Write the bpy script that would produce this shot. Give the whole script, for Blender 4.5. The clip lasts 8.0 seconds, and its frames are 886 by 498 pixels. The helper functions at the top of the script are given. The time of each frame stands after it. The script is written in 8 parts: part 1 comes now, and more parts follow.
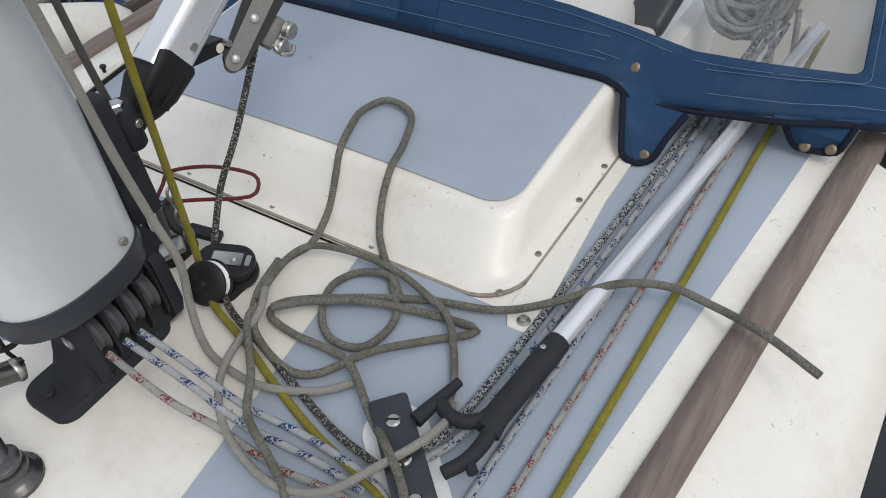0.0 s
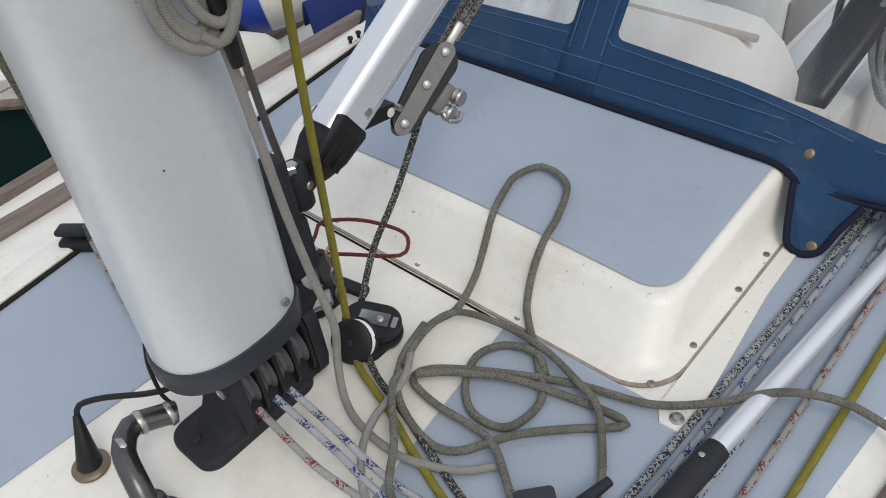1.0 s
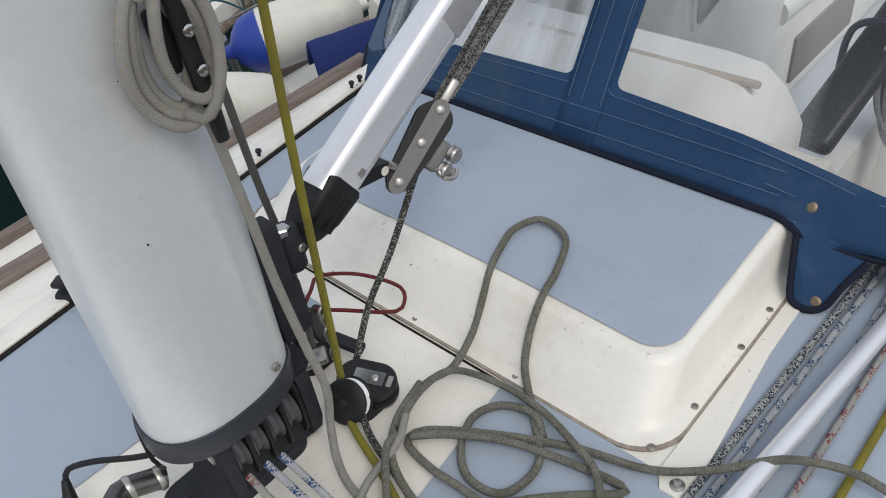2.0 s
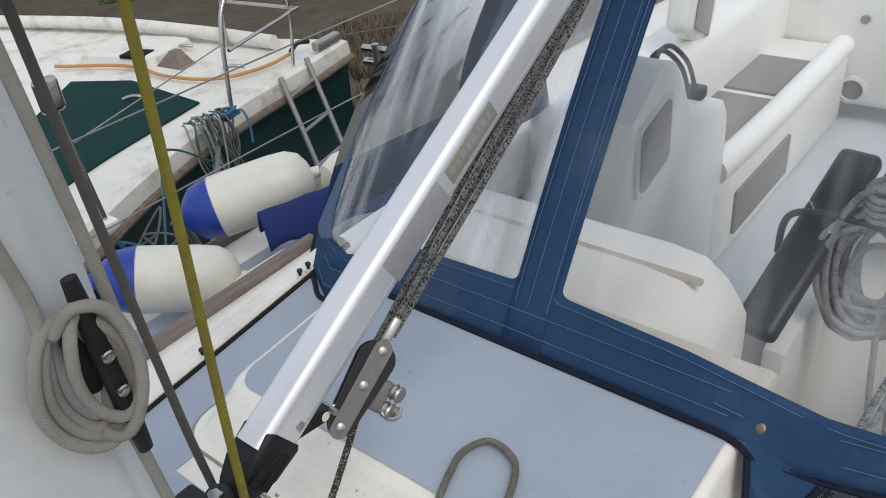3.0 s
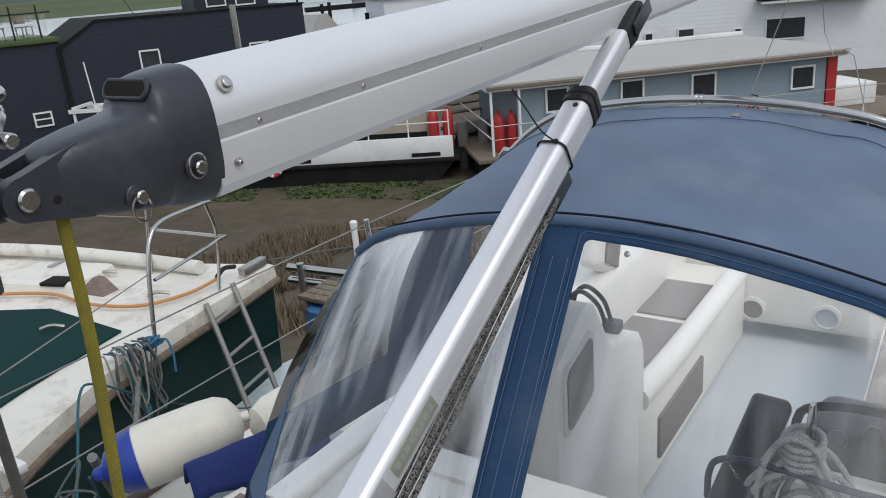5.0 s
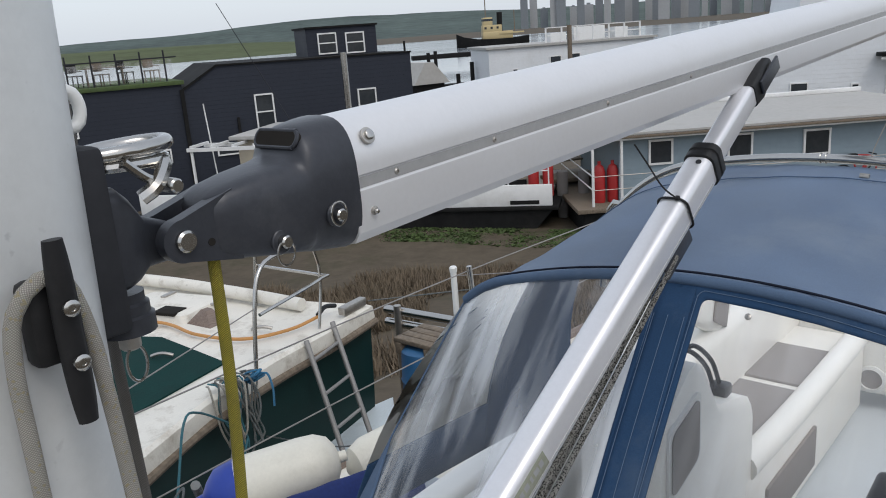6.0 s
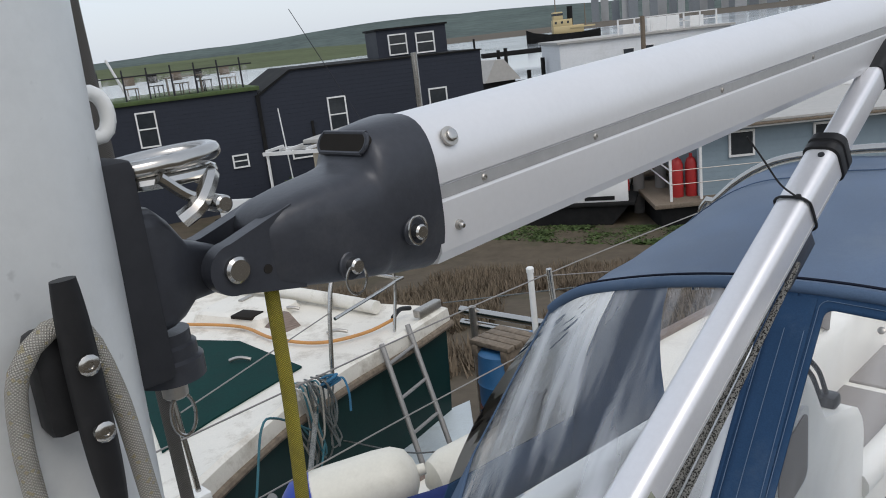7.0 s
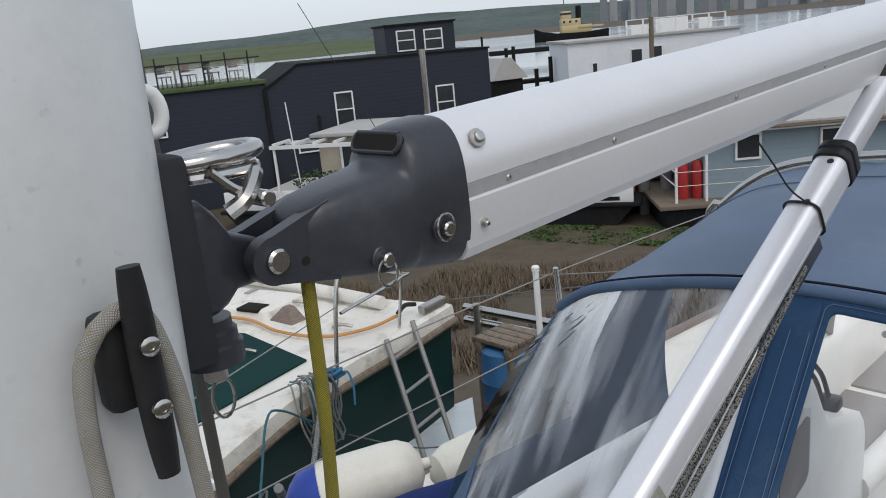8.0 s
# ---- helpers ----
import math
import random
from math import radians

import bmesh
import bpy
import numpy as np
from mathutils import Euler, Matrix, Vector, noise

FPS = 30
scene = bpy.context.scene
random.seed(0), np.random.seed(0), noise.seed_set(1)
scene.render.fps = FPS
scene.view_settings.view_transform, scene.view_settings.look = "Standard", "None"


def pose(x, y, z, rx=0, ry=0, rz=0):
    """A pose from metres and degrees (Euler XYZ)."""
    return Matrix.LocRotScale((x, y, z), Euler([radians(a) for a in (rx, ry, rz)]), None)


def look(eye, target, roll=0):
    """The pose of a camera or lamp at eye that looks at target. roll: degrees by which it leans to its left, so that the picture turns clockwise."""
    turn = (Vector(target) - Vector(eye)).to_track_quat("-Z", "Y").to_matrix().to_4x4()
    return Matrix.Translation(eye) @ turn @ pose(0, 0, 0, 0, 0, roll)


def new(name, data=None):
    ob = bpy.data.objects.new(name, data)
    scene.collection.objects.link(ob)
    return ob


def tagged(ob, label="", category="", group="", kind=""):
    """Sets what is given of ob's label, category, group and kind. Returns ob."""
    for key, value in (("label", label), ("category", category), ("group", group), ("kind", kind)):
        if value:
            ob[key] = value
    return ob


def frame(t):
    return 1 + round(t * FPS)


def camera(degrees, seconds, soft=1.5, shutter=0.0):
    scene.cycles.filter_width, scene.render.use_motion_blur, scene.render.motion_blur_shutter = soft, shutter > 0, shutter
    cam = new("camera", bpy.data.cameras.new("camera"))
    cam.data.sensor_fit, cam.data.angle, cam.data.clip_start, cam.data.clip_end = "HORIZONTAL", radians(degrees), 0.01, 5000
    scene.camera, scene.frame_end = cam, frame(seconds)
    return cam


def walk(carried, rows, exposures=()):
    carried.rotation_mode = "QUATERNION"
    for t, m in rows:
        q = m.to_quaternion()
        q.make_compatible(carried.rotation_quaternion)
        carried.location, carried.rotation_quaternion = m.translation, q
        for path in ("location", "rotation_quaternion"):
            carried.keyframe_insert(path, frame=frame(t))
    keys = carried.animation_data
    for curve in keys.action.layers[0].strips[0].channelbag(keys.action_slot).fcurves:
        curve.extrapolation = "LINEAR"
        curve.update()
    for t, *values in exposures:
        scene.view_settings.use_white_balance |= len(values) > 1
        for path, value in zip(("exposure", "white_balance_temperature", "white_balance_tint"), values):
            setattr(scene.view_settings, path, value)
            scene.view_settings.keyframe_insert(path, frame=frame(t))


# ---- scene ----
cam = camera(58.0, 8.0, soft=1.0)
PATH = [
    (0, (0.781, -0.371, 0.851), (-0.095, 0.759, -0.547), -7.3),
    (0.5, (0.71, -0.382, 0.893), (-0.316, 0.655, -0.474), -7.3),
    (1, (0.673, -0.364, 0.899), (-0.403, 0.659, -0.441), -8.0),
    (2.5, (0.65, -0.27, 0.966), (-0.486, 0.824, -0.264), -7.6),
    (3, (0.611, -0.198, 1.048), (-0.52, 1.045, -0.035), -6.7),
    (3.3, (0.63, -0.152, 1.111), (-0.476, 1.215, 0.159), -6.2),
    (3.5, (0.64, -0.139, 1.132), (-0.447, 1.294, 0.256), -6.1),
    (4, (0.651, -0.105, 1.203), (-0.382, 1.429, 0.442), -6.5),
    (4.2, (0.649, -0.109, 1.211), (-0.372, 1.447, 0.479), -6.2),
    (5.3, (0.584, -0.231, 1.185), (-0.535, 1.31, 0.575), -4.5),
    (5.5, (0.592, -0.237, 1.199), (-0.566, 1.289, 0.624), -4.4),
    (6, (0.567, -0.223, 1.2), (-0.708, 1.226, 0.675), -4.2),
    (6.5, (0.521, -0.168, 1.197), (-0.869, 1.177, 0.687), -5.0),
    (7, (0.469, -0.141, 1.187), (-0.939, 1.184, 0.674), -6.5),
    (7.5, (0.464, -0.137, 1.186), (-0.919, 1.202, 0.642), -6.6),
    (8, (0.477, -0.175, 1.196), (-0.936, 1.142, 0.677), -5.4),
]
walk(cam, [(t, look(eye, target, roll)) for t, eye, target, roll in PATH])

# ---- light ----
world = bpy.data.worlds.new("sky")
scene.world = world
world.use_nodes = True
wn = world.node_tree
wn.nodes.clear()
w_out = wn.nodes.new("ShaderNodeOutputWorld")
w_bg = wn.nodes.new("ShaderNodeBackground")
w_sky = wn.nodes.new("ShaderNodeTexSky")
w_sky.sky_type = "NISHITA"
w_sky.sun_disc = False
w_sky.sun_elevation = radians(48)
w_sky.sun_rotation = radians(112)
w_sky.air_density, w_sky.dust_density, w_sky.ozone_density = 1.0, 3.0, 1.0
w_mix = wn.nodes.new("ShaderNodeMix")
w_mix.data_type = "RGBA"
w_mix.inputs["Factor"].default_value = 0.62
w_mix.inputs["B"].default_value = (8.35, 9.0, 9.95, 1)
w_bg.inputs["Strength"].default_value = 0.118
wn.links.new(w_sky.outputs["Color"], w_mix.inputs["A"])
wn.links.new(w_mix.outputs["Result"], w_bg.inputs["Color"])
wn.links.new(w_bg.outputs["Background"], w_out.inputs["Surface"])

sun = new("sun", bpy.data.lights.new("sun", "SUN"))
sun.data.energy = 0.82
sun.data.angle = radians(25)
sun.data.color = (1.0, 0.975, 0.93)
sun.matrix_world = look((5, -2, 8), (0, 0, 0))


# ---- materials ----
def node(tree, kind, **sets):
    n = tree.nodes.new(kind)
    for key, value in sets.items():
        n.inputs[key].default_value = value
    return n


def surface(name, base, rough=0.5, metal=0.0, vary=0.12, scale=6.0, grain=80.0, bump=0.1, dirt=None, dirt_amount=0.3, dirt_scale=4.0, coat=0.0, coords="Object", specks=0.0, speck_scale=90.0, speck=(0.10, 0.085, 0.07), gloss=0.5):
    """A painted, moulded or cast surface: mottling at two scales, optional stains and a fine relief."""
    m = bpy.data.materials.new(name)
    m.use_nodes = True
    t = m.node_tree
    b = t.nodes["Principled BSDF"]
    tc = t.nodes.new("ShaderNodeTexCoord")
    n1 = node(t, "ShaderNodeTexNoise", Scale=scale, Detail=6.0, Roughness=0.6)
    n2 = node(t, "ShaderNodeTexNoise", Scale=grain, Detail=4.0, Roughness=0.6)
    for n in (n1, n2):
        t.links.new(tc.outputs[coords], n.inputs["Vector"])
    add = t.nodes.new("ShaderNodeMath")
    add.operation = "ADD"
    t.links.new(n1.outputs["Fac"], add.inputs[0])
    t.links.new(n2.outputs["Fac"], add.inputs[1])
    mr = node(t, "ShaderNodeMapRange", **{"From Min": 0.6, "From Max": 1.4, "To Min": 1 - vary, "To Max": 1 + vary})
    t.links.new(add.outputs[0], mr.inputs["Value"])
    mul = t.nodes.new("ShaderNodeMix")
    mul.data_type, mul.blend_type = "RGBA", "MULTIPLY"
    mul.inputs["Factor"].default_value = 1.0
    mul.inputs["A"].default_value = (*base, 1)
    t.links.new(mr.outputs["Result"], mul.inputs["B"])
    colour = mul.outputs["Result"]
    if dirt:
        n3 = node(t, "ShaderNodeTexNoise", Scale=dirt_scale, Detail=8.0, Roughness=0.72)
        t.links.new(tc.outputs[coords], n3.inputs["Vector"])
        r3 = node(t, "ShaderNodeMapRange", **{"From Min": 0.52, "From Max": 0.78, "To Min": 0.0, "To Max": dirt_amount})
        t.links.new(n3.outputs["Fac"], r3.inputs["Value"])
        mx = t.nodes.new("ShaderNodeMix")
        mx.data_type = "RGBA"
        mx.inputs["B"].default_value = (*dirt, 1)
        t.links.new(r3.outputs["Result"], mx.inputs["Factor"])
        t.links.new(colour, mx.inputs["A"])
        colour = mx.outputs["Result"]
    if specks:
        n4 = node(t, "ShaderNodeTexNoise", Scale=speck_scale, Detail=3.0, Roughness=0.55)
        n5 = node(t, "ShaderNodeTexNoise", Scale=speck_scale * 0.07, Detail=4.0, Roughness=0.6)
        for n in (n4, n5):
            t.links.new(tc.outputs[coords], n.inputs["Vector"])
        r4 = node(t, "ShaderNodeMapRange", **{"From Min": 0.66, "From Max": 0.72})
        r5 = node(t, "ShaderNodeMapRange", **{"From Min": 0.46, "From Max": 0.66, "To Max": specks})
        t.links.new(n4.outputs["Fac"], r4.inputs["Value"])
        t.links.new(n5.outputs["Fac"], r5.inputs["Value"])
        mm = t.nodes.new("ShaderNodeMath")
        mm.operation = "MULTIPLY"
        t.links.new(r4.outputs["Result"], mm.inputs[0])
        t.links.new(r5.outputs["Result"], mm.inputs[1])
        mx = t.nodes.new("ShaderNodeMix")
        mx.data_type = "RGBA"
        mx.inputs["B"].default_value = (*speck, 1)
        t.links.new(mm.outputs[0], mx.inputs["Factor"])
        t.links.new(colour, mx.inputs["A"])
        colour = mx.outputs["Result"]
    t.links.new(colour, b.inputs["Base Color"])
    rr = node(t, "ShaderNodeMapRange", **{"To Min": max(0.02, rough - 0.1), "To Max": min(1, rough + 0.1)})
    t.links.new(n1.outputs["Fac"], rr.inputs["Value"])
    t.links.new(rr.outputs["Result"], b.inputs["Roughness"])
    b.inputs["Metallic"].default_value = metal
    b.inputs["Coat Weight"].default_value = coat
    b.inputs["Specular IOR Level"].default_value = gloss
    bp = node(t, "ShaderNodeBump", Strength=bump, Distance=0.002)
    t.links.new(n2.outputs["Fac"], bp.inputs["Height"])
    t.links.new(bp.outputs["Normal"], b.inputs["Normal"])
    return m


def braid(name, base, fleck=None, share=0.25, dirt=(0.12, 0.11, 0.07), dirt_amount=0.35, repeat=26.0, band=True, hollow_shade=0.5):
    """Braided rope: u runs along the rope in metres, v round it. Plaited relief with shade painted into its hollows,
    coloured flecks and grime.
    """
    m = bpy.data.materials.new(name)
    m.use_nodes = True
    t = m.node_tree
    b = t.nodes["Principled BSDF"]
    uv = t.nodes.new("ShaderNodeUVMap")
    sep = t.nodes.new("ShaderNodeSeparateXYZ")
    t.links.new(uv.outputs["UV"], sep.inputs[0])

    def math(op, a, c=None):
        n = t.nodes.new("ShaderNodeMath")
        n.operation = op
        for i, x in enumerate((a, c)):
            if x is None:
                continue
            if isinstance(x, (int, float)):
                n.inputs[i].default_value = x
            else:
                t.links.new(x, n.inputs[i])
        return n.outputs[0]

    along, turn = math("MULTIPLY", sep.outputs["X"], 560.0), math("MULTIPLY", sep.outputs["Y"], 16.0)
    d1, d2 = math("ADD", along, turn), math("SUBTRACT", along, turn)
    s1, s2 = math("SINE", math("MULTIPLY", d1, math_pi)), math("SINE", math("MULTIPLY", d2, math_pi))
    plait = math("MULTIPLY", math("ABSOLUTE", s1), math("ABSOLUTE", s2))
    colour = None
    dn = node(t, "ShaderNodeTexNoise", Scale=22.0, Detail=6.0, Roughness=0.7)
    tc = t.nodes.new("ShaderNodeTexCoord")
    t.links.new(tc.outputs["Object"], dn.inputs["Vector"])
    # base colour darkened in the plait's hollows, as shade between the strands
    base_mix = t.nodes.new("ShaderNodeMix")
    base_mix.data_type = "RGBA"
    base_mix.inputs["A"].default_value = (*[c * hollow_shade for c in base], 1)
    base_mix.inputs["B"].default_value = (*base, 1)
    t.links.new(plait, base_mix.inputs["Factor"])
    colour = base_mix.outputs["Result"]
    if fleck:
        cell = t.nodes.new("ShaderNodeCombineXYZ")
        t.links.new(math("FLOOR", math("MULTIPLY", d1, 0.7)), cell.inputs[0])
        t.links.new(math("FLOOR", math("MULTIPLY", d2, 0.7)), cell.inputs[1])
        wnoise = t.nodes.new("ShaderNodeTexWhiteNoise")
        wnoise.noise_dimensions = "2D"
        t.links.new(cell.outputs[0], wnoise.inputs["Vector"])
        mask = math("LESS_THAN", wnoise.outputs["Value"], share * 1.15)
        if band:
            wave = math("SINE", math("MULTIPLY", math("ADD", sep.outputs["X"], math("MULTIPLY", sep.outputs["Y"], 0.02)), repeat * 2 * math_pi))
            mask = math("MULTIPLY", mask, math("GREATER_THAN", wave, 0.3))
        fx = t.nodes.new("ShaderNodeMix")
        fx.data_type = "RGBA"
        fx.inputs["B"].default_value = (*fleck, 1)
        t.links.new(mask, fx.inputs["Factor"])
        t.links.new(colour, fx.inputs["A"])
        colour = fx.outputs["Result"]
    dr = node(t, "ShaderNodeMapRange", **{"From Min": 0.42, "From Max": 0.72, "To Min": 0.0, "To Max": dirt_amount})
    t.links.new(dn.outputs["Fac"], dr.inputs["Value"])
    dx = t.nodes.new("ShaderNodeMix")
    dx.data_type = "RGBA"
    dx.inputs["B"].default_value = (*dirt, 1)
    t.links.new(dr.outputs["Result"], dx.inputs["Factor"])
    t.links.new(colour, dx.inputs["A"])
    t.links.new(dx.outputs["Result"], b.inputs["Base Color"])
    b.inputs["Roughness"].default_value = 0.85
    bp = node(t, "ShaderNodeBump", Strength=0.9, Distance=0.0012)
    t.links.new(plait, bp.inputs["Height"])
    t.links.new(bp.outputs["Normal"], b.inputs["Normal"])
    return m


math_pi = math.pi


def wood(name, base, dark, stretch=(30, 2.0, 30), rough=0.8, bump=0.5):
    """Weathered wood with grain along y."""
    m = surface(name, base, rough, bump=bump)
    t = m.node_tree
    b = t.nodes["Principled BSDF"]
    tc = t.nodes.new("ShaderNodeTexCoord")
    mp = t.nodes.new("ShaderNodeMapping")
    mp.inputs["Scale"].default_value = stretch
    n = node(t, "ShaderNodeTexNoise", Scale=3.0, Detail=8.0, Roughness=0.7)
    t.links.new(tc.outputs["Object"], mp.inputs["Vector"])
    t.links.new(mp.outputs["Vector"], n.inputs["Vector"])
    ramp = t.nodes.new("ShaderNodeValToRGB")
    ramp.color_ramp.elements[0].position, ramp.color_ramp.elements[0].color = 0.3, (*dark, 1)
    ramp.color_ramp.elements[1].position, ramp.color_ramp.elements[1].color = 0.72, (*base, 1)
    t.links.new(n.outputs["Fac"], ramp.inputs["Fac"])
    t.links.new(ramp.outputs["Color"], b.inputs["Base Color"])
    bp = node(t, "ShaderNodeBump", Strength=bump, Distance=0.003)
    t.links.new(n.outputs["Fac"], bp.inputs["Height"])
    t.links.new(bp.outputs["Normal"], b.inputs["Normal"])
    return m


def vinyl(name, haze=0.115, tint=(0.8, 0.83, 0.86)):
    """Clear sprayhood vinyl, scratched and a little milky; its pale streaks also stand for sky reflections."""
    m = bpy.data.materials.new(name)
    m.use_nodes = True
    t = m.node_tree
    b = t.nodes["Principled BSDF"]
    out = t.nodes["Material Output"]
    b.inputs["Base Color"].default_value = (*tint, 1)
    b.inputs["Roughness"].default_value = 0.12
    clear = t.nodes.new("ShaderNodeBsdfTransparent")
    clear.inputs["Color"].default_value = (0.985, 0.987, 0.99, 1)
    tc = t.nodes.new("ShaderNodeTexCoord")
    mp = t.nodes.new("ShaderNodeMapping")
    mp.inputs["Scale"].default_value = (8.0, 1.6, 0.75)
    n = node(t, "ShaderNodeTexNoise", Scale=1.6, Detail=3.0, Roughness=0.5)
    t.links.new(tc.outputs["Object"], mp.inputs["Vector"])
    t.links.new(mp.outputs["Vector"], n.inputs["Vector"])
    # streaks of milky colour, painting in white sky reflections besides the real haze
    r = node(t, "ShaderNodeMapRange", **{"From Min": 0.42, "From Max": 0.74, "To Min": haze * 0.25, "To Max": haze * 2.9})
    t.links.new(n.outputs["Fac"], r.inputs["Value"])
    mix = t.nodes.new("ShaderNodeMixShader")
    t.links.new(r.outputs["Result"], mix.inputs[0])
    t.links.new(clear.outputs[0], mix.inputs[1])
    t.links.new(b.outputs[0], mix.inputs[2])
    gl = node(t, "ShaderNodeBsdfGlossy", Roughness=0.06)
    fr = node(t, "ShaderNodeFresnel", IOR=1.33)
    mix2 = t.nodes.new("ShaderNodeMixShader")
    bp = node(t, "ShaderNodeBump", Strength=0.5, Distance=0.02)
    t.links.new(n.outputs["Fac"], bp.inputs["Height"])
    t.links.new(bp.outputs["Normal"], gl.inputs["Normal"])
    t.links.new(fr.outputs[0], mix2.inputs[0])
    t.links.new(mix.outputs[0], mix2.inputs[1])
    t.links.new(gl.outputs[0], mix2.inputs[2])
    t.links.new(mix2.outputs[0], out.inputs["Surface"])
    return m


GELCOAT = surface("cream_gelcoat", (0.80, 0.755, 0.665), 0.35, vary=0.05, bump=0.05, dirt=(0.42, 0.34, 0.27), dirt_amount=0.5, dirt_scale=3.2, coat=0.15, specks=0.75, speck_scale=120.0)
GREY_DECK = surface("grey_deck_paint", (0.335, 0.38, 0.438), 0.6, vary=0.06, scale=3.0, grain=260.0, bump=0.35, dirt=(0.22, 0.25, 0.29), dirt_amount=0.45, dirt_scale=2.2, specks=0.35, speck_scale=70.0, speck=(0.16, 0.17, 0.18))
MAST_PAINT = surface("mast_grey_paint", (0.66, 0.675, 0.675), 0.36, metal=0.3, vary=0.05, scale=3.0, bump=0.05, dirt=(0.36, 0.37, 0.37), dirt_amount=0.38, dirt_scale=4.0, specks=0.5, speck_scale=60.0, speck=(0.22, 0.22, 0.22))
ALLOY = surface("anodised_alloy", (0.73, 0.73, 0.75), 0.38, metal=0.55, vary=0.04, grain=140.0, bump=0.04, dirt=(0.5, 0.5, 0.5), dirt_amount=0.2)
BOOM_ALLOY = surface("boom_alloy", (0.69, 0.69, 0.70), 0.36, metal=0.35, vary=0.03, grain=140.0, bump=0.03, dirt=(0.55, 0.54, 0.5), dirt_amount=0.2, dirt_scale=9.0)
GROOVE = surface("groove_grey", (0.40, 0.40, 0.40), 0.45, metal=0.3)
STEEL = surface("stainless_steel", (0.47, 0.46, 0.44), 0.2, metal=1.0, vary=0.08, bump=0.02)
DULL_STEEL = surface("dull_steel", (0.42, 0.40, 0.37), 0.38, metal=0.9, vary=0.2, bump=0.1, dirt=(0.16, 0.10, 0.06), dirt_amount=0.4, dirt_scale=30.0)
CASTING = surface("dark_grey_casting", (0.040, 0.043, 0.052), 0.36, metal=0.2, vary=0.16, scale=12.0, grain=160.0, bump=0.12, dirt=(0.16, 0.16, 0.16), dirt_amount=0.25, dirt_scale=14.0, gloss=0.4)
BLACK = surface("black_plastic", (0.013, 0.013, 0.014), 0.5, vary=0.2, bump=0.12, dirt=(0.06, 0.06, 0.057), dirt_amount=0.2, dirt_scale=20.0, gloss=0.28)
RUBBER = surface("dark_rubber", (0.024, 0.025, 0.029), 0.7, vary=0.2, bump=0.15, gloss=0.25)
SHEAVE = surface("grey_sheave", (0.085, 0.085, 0.09), 0.5, vary=0.15, bump=0.1)
WHITE_PLASTIC = surface("white_plastic", (0.74, 0.74, 0.72), 0.4, vary=0.05, bump=0.05)
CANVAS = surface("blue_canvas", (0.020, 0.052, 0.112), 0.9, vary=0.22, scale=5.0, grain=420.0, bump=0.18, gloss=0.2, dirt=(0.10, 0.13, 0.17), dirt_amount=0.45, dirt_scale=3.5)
# paler base and light patches carry the top's sky sheen along with its fading
CANVAS_TOP = surface("faded_canvas_with_sheen", (0.138, 0.194, 0.290), 0.5, vary=0.34, scale=3.5, grain=420.0, bump=0.2, dirt=(0.24, 0.29, 0.36), dirt_amount=0.85, dirt_scale=3.0)
ct = CANVAS_TOP.node_tree
through_cloth = node(ct, "ShaderNodeBsdfTranslucent", Color=(0.50, 0.58, 0.68, 1))
cloth_mix = node(ct, "ShaderNodeMixShader", Fac=0.3)
ct.links.new(ct.nodes["Principled BSDF"].outputs[0], cloth_mix.inputs[1])
ct.links.new(through_cloth.outputs[0], cloth_mix.inputs[2])
ct.links.new(cloth_mix.outputs[0], ct.nodes["Material Output"].inputs["Surface"])
PIPING = surface("navy_piping", (0.010, 0.013, 0.025), 0.8, gloss=0.2)
THREAD = surface("faded_thread", (0.10, 0.155, 0.24), 0.8)
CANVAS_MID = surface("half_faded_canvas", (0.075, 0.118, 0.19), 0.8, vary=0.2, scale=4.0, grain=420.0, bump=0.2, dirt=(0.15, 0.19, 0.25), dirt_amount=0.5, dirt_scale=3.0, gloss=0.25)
VINYL = vinyl("clear_vinyl", 0.08, (0.92, 0.92, 0.92))
OLD_VINYL = vinyl("milky_vinyl", 0.27, (0.72, 0.74, 0.77))
TEAK = wood("weathered_teak", (0.27, 0.21, 0.175), (0.12, 0.09, 0.075))
STAIN = surface("grimy_sealant", (0.30, 0.25, 0.20), 0.8, vary=0.4, scale=14.0)
BRASS = surface("tarnished_bronze", (0.22, 0.17, 0.11), 0.45, metal=0.7, vary=0.3)
BLOCK_STEEL = surface("worn_block_steel", (0.15, 0.145, 0.135), 0.5, metal=0.3, vary=0.2, bump=0.08)
SCREW = surface("screw_head", (0.30, 0.27, 0.23), 0.45, metal=0.8, vary=0.3)
# near-black for sealant and rivets, and for the shade inside holes and slots
DARK_GAP = surface("dark_sealant_and_holes", (0.022, 0.02, 0.018), 0.9, gloss=0.1)
ROPE_OLIVE = braid("olive_grey_rope", (0.44, 0.42, 0.345), fleck=(0.16, 0.15, 0.11), share=0.20, band=False, dirt=(0.10, 0.092, 0.06), dirt_amount=0.75, hollow_shade=0.26)
ROPE_PALE = braid("pale_grey_rope", (0.60, 0.57, 0.51), fleck=(0.40, 0.35, 0.22), share=0.06, band=False, dirt=(0.26, 0.245, 0.205), dirt_amount=0.6, hollow_shade=0.42)
ROPE_TACKLE = braid("checked_tackle_rope", (0.42, 0.415, 0.39), fleck=(0.012, 0.012, 0.012), share=0.30, band=False, dirt_amount=0.25, hollow_shade=0.45)
ROPE_YELLOW = braid("yellow_rope", (0.56, 0.48, 0.05), dirt=(0.13, 0.11, 0.03), dirt_amount=0.55, hollow_shade=0.26)
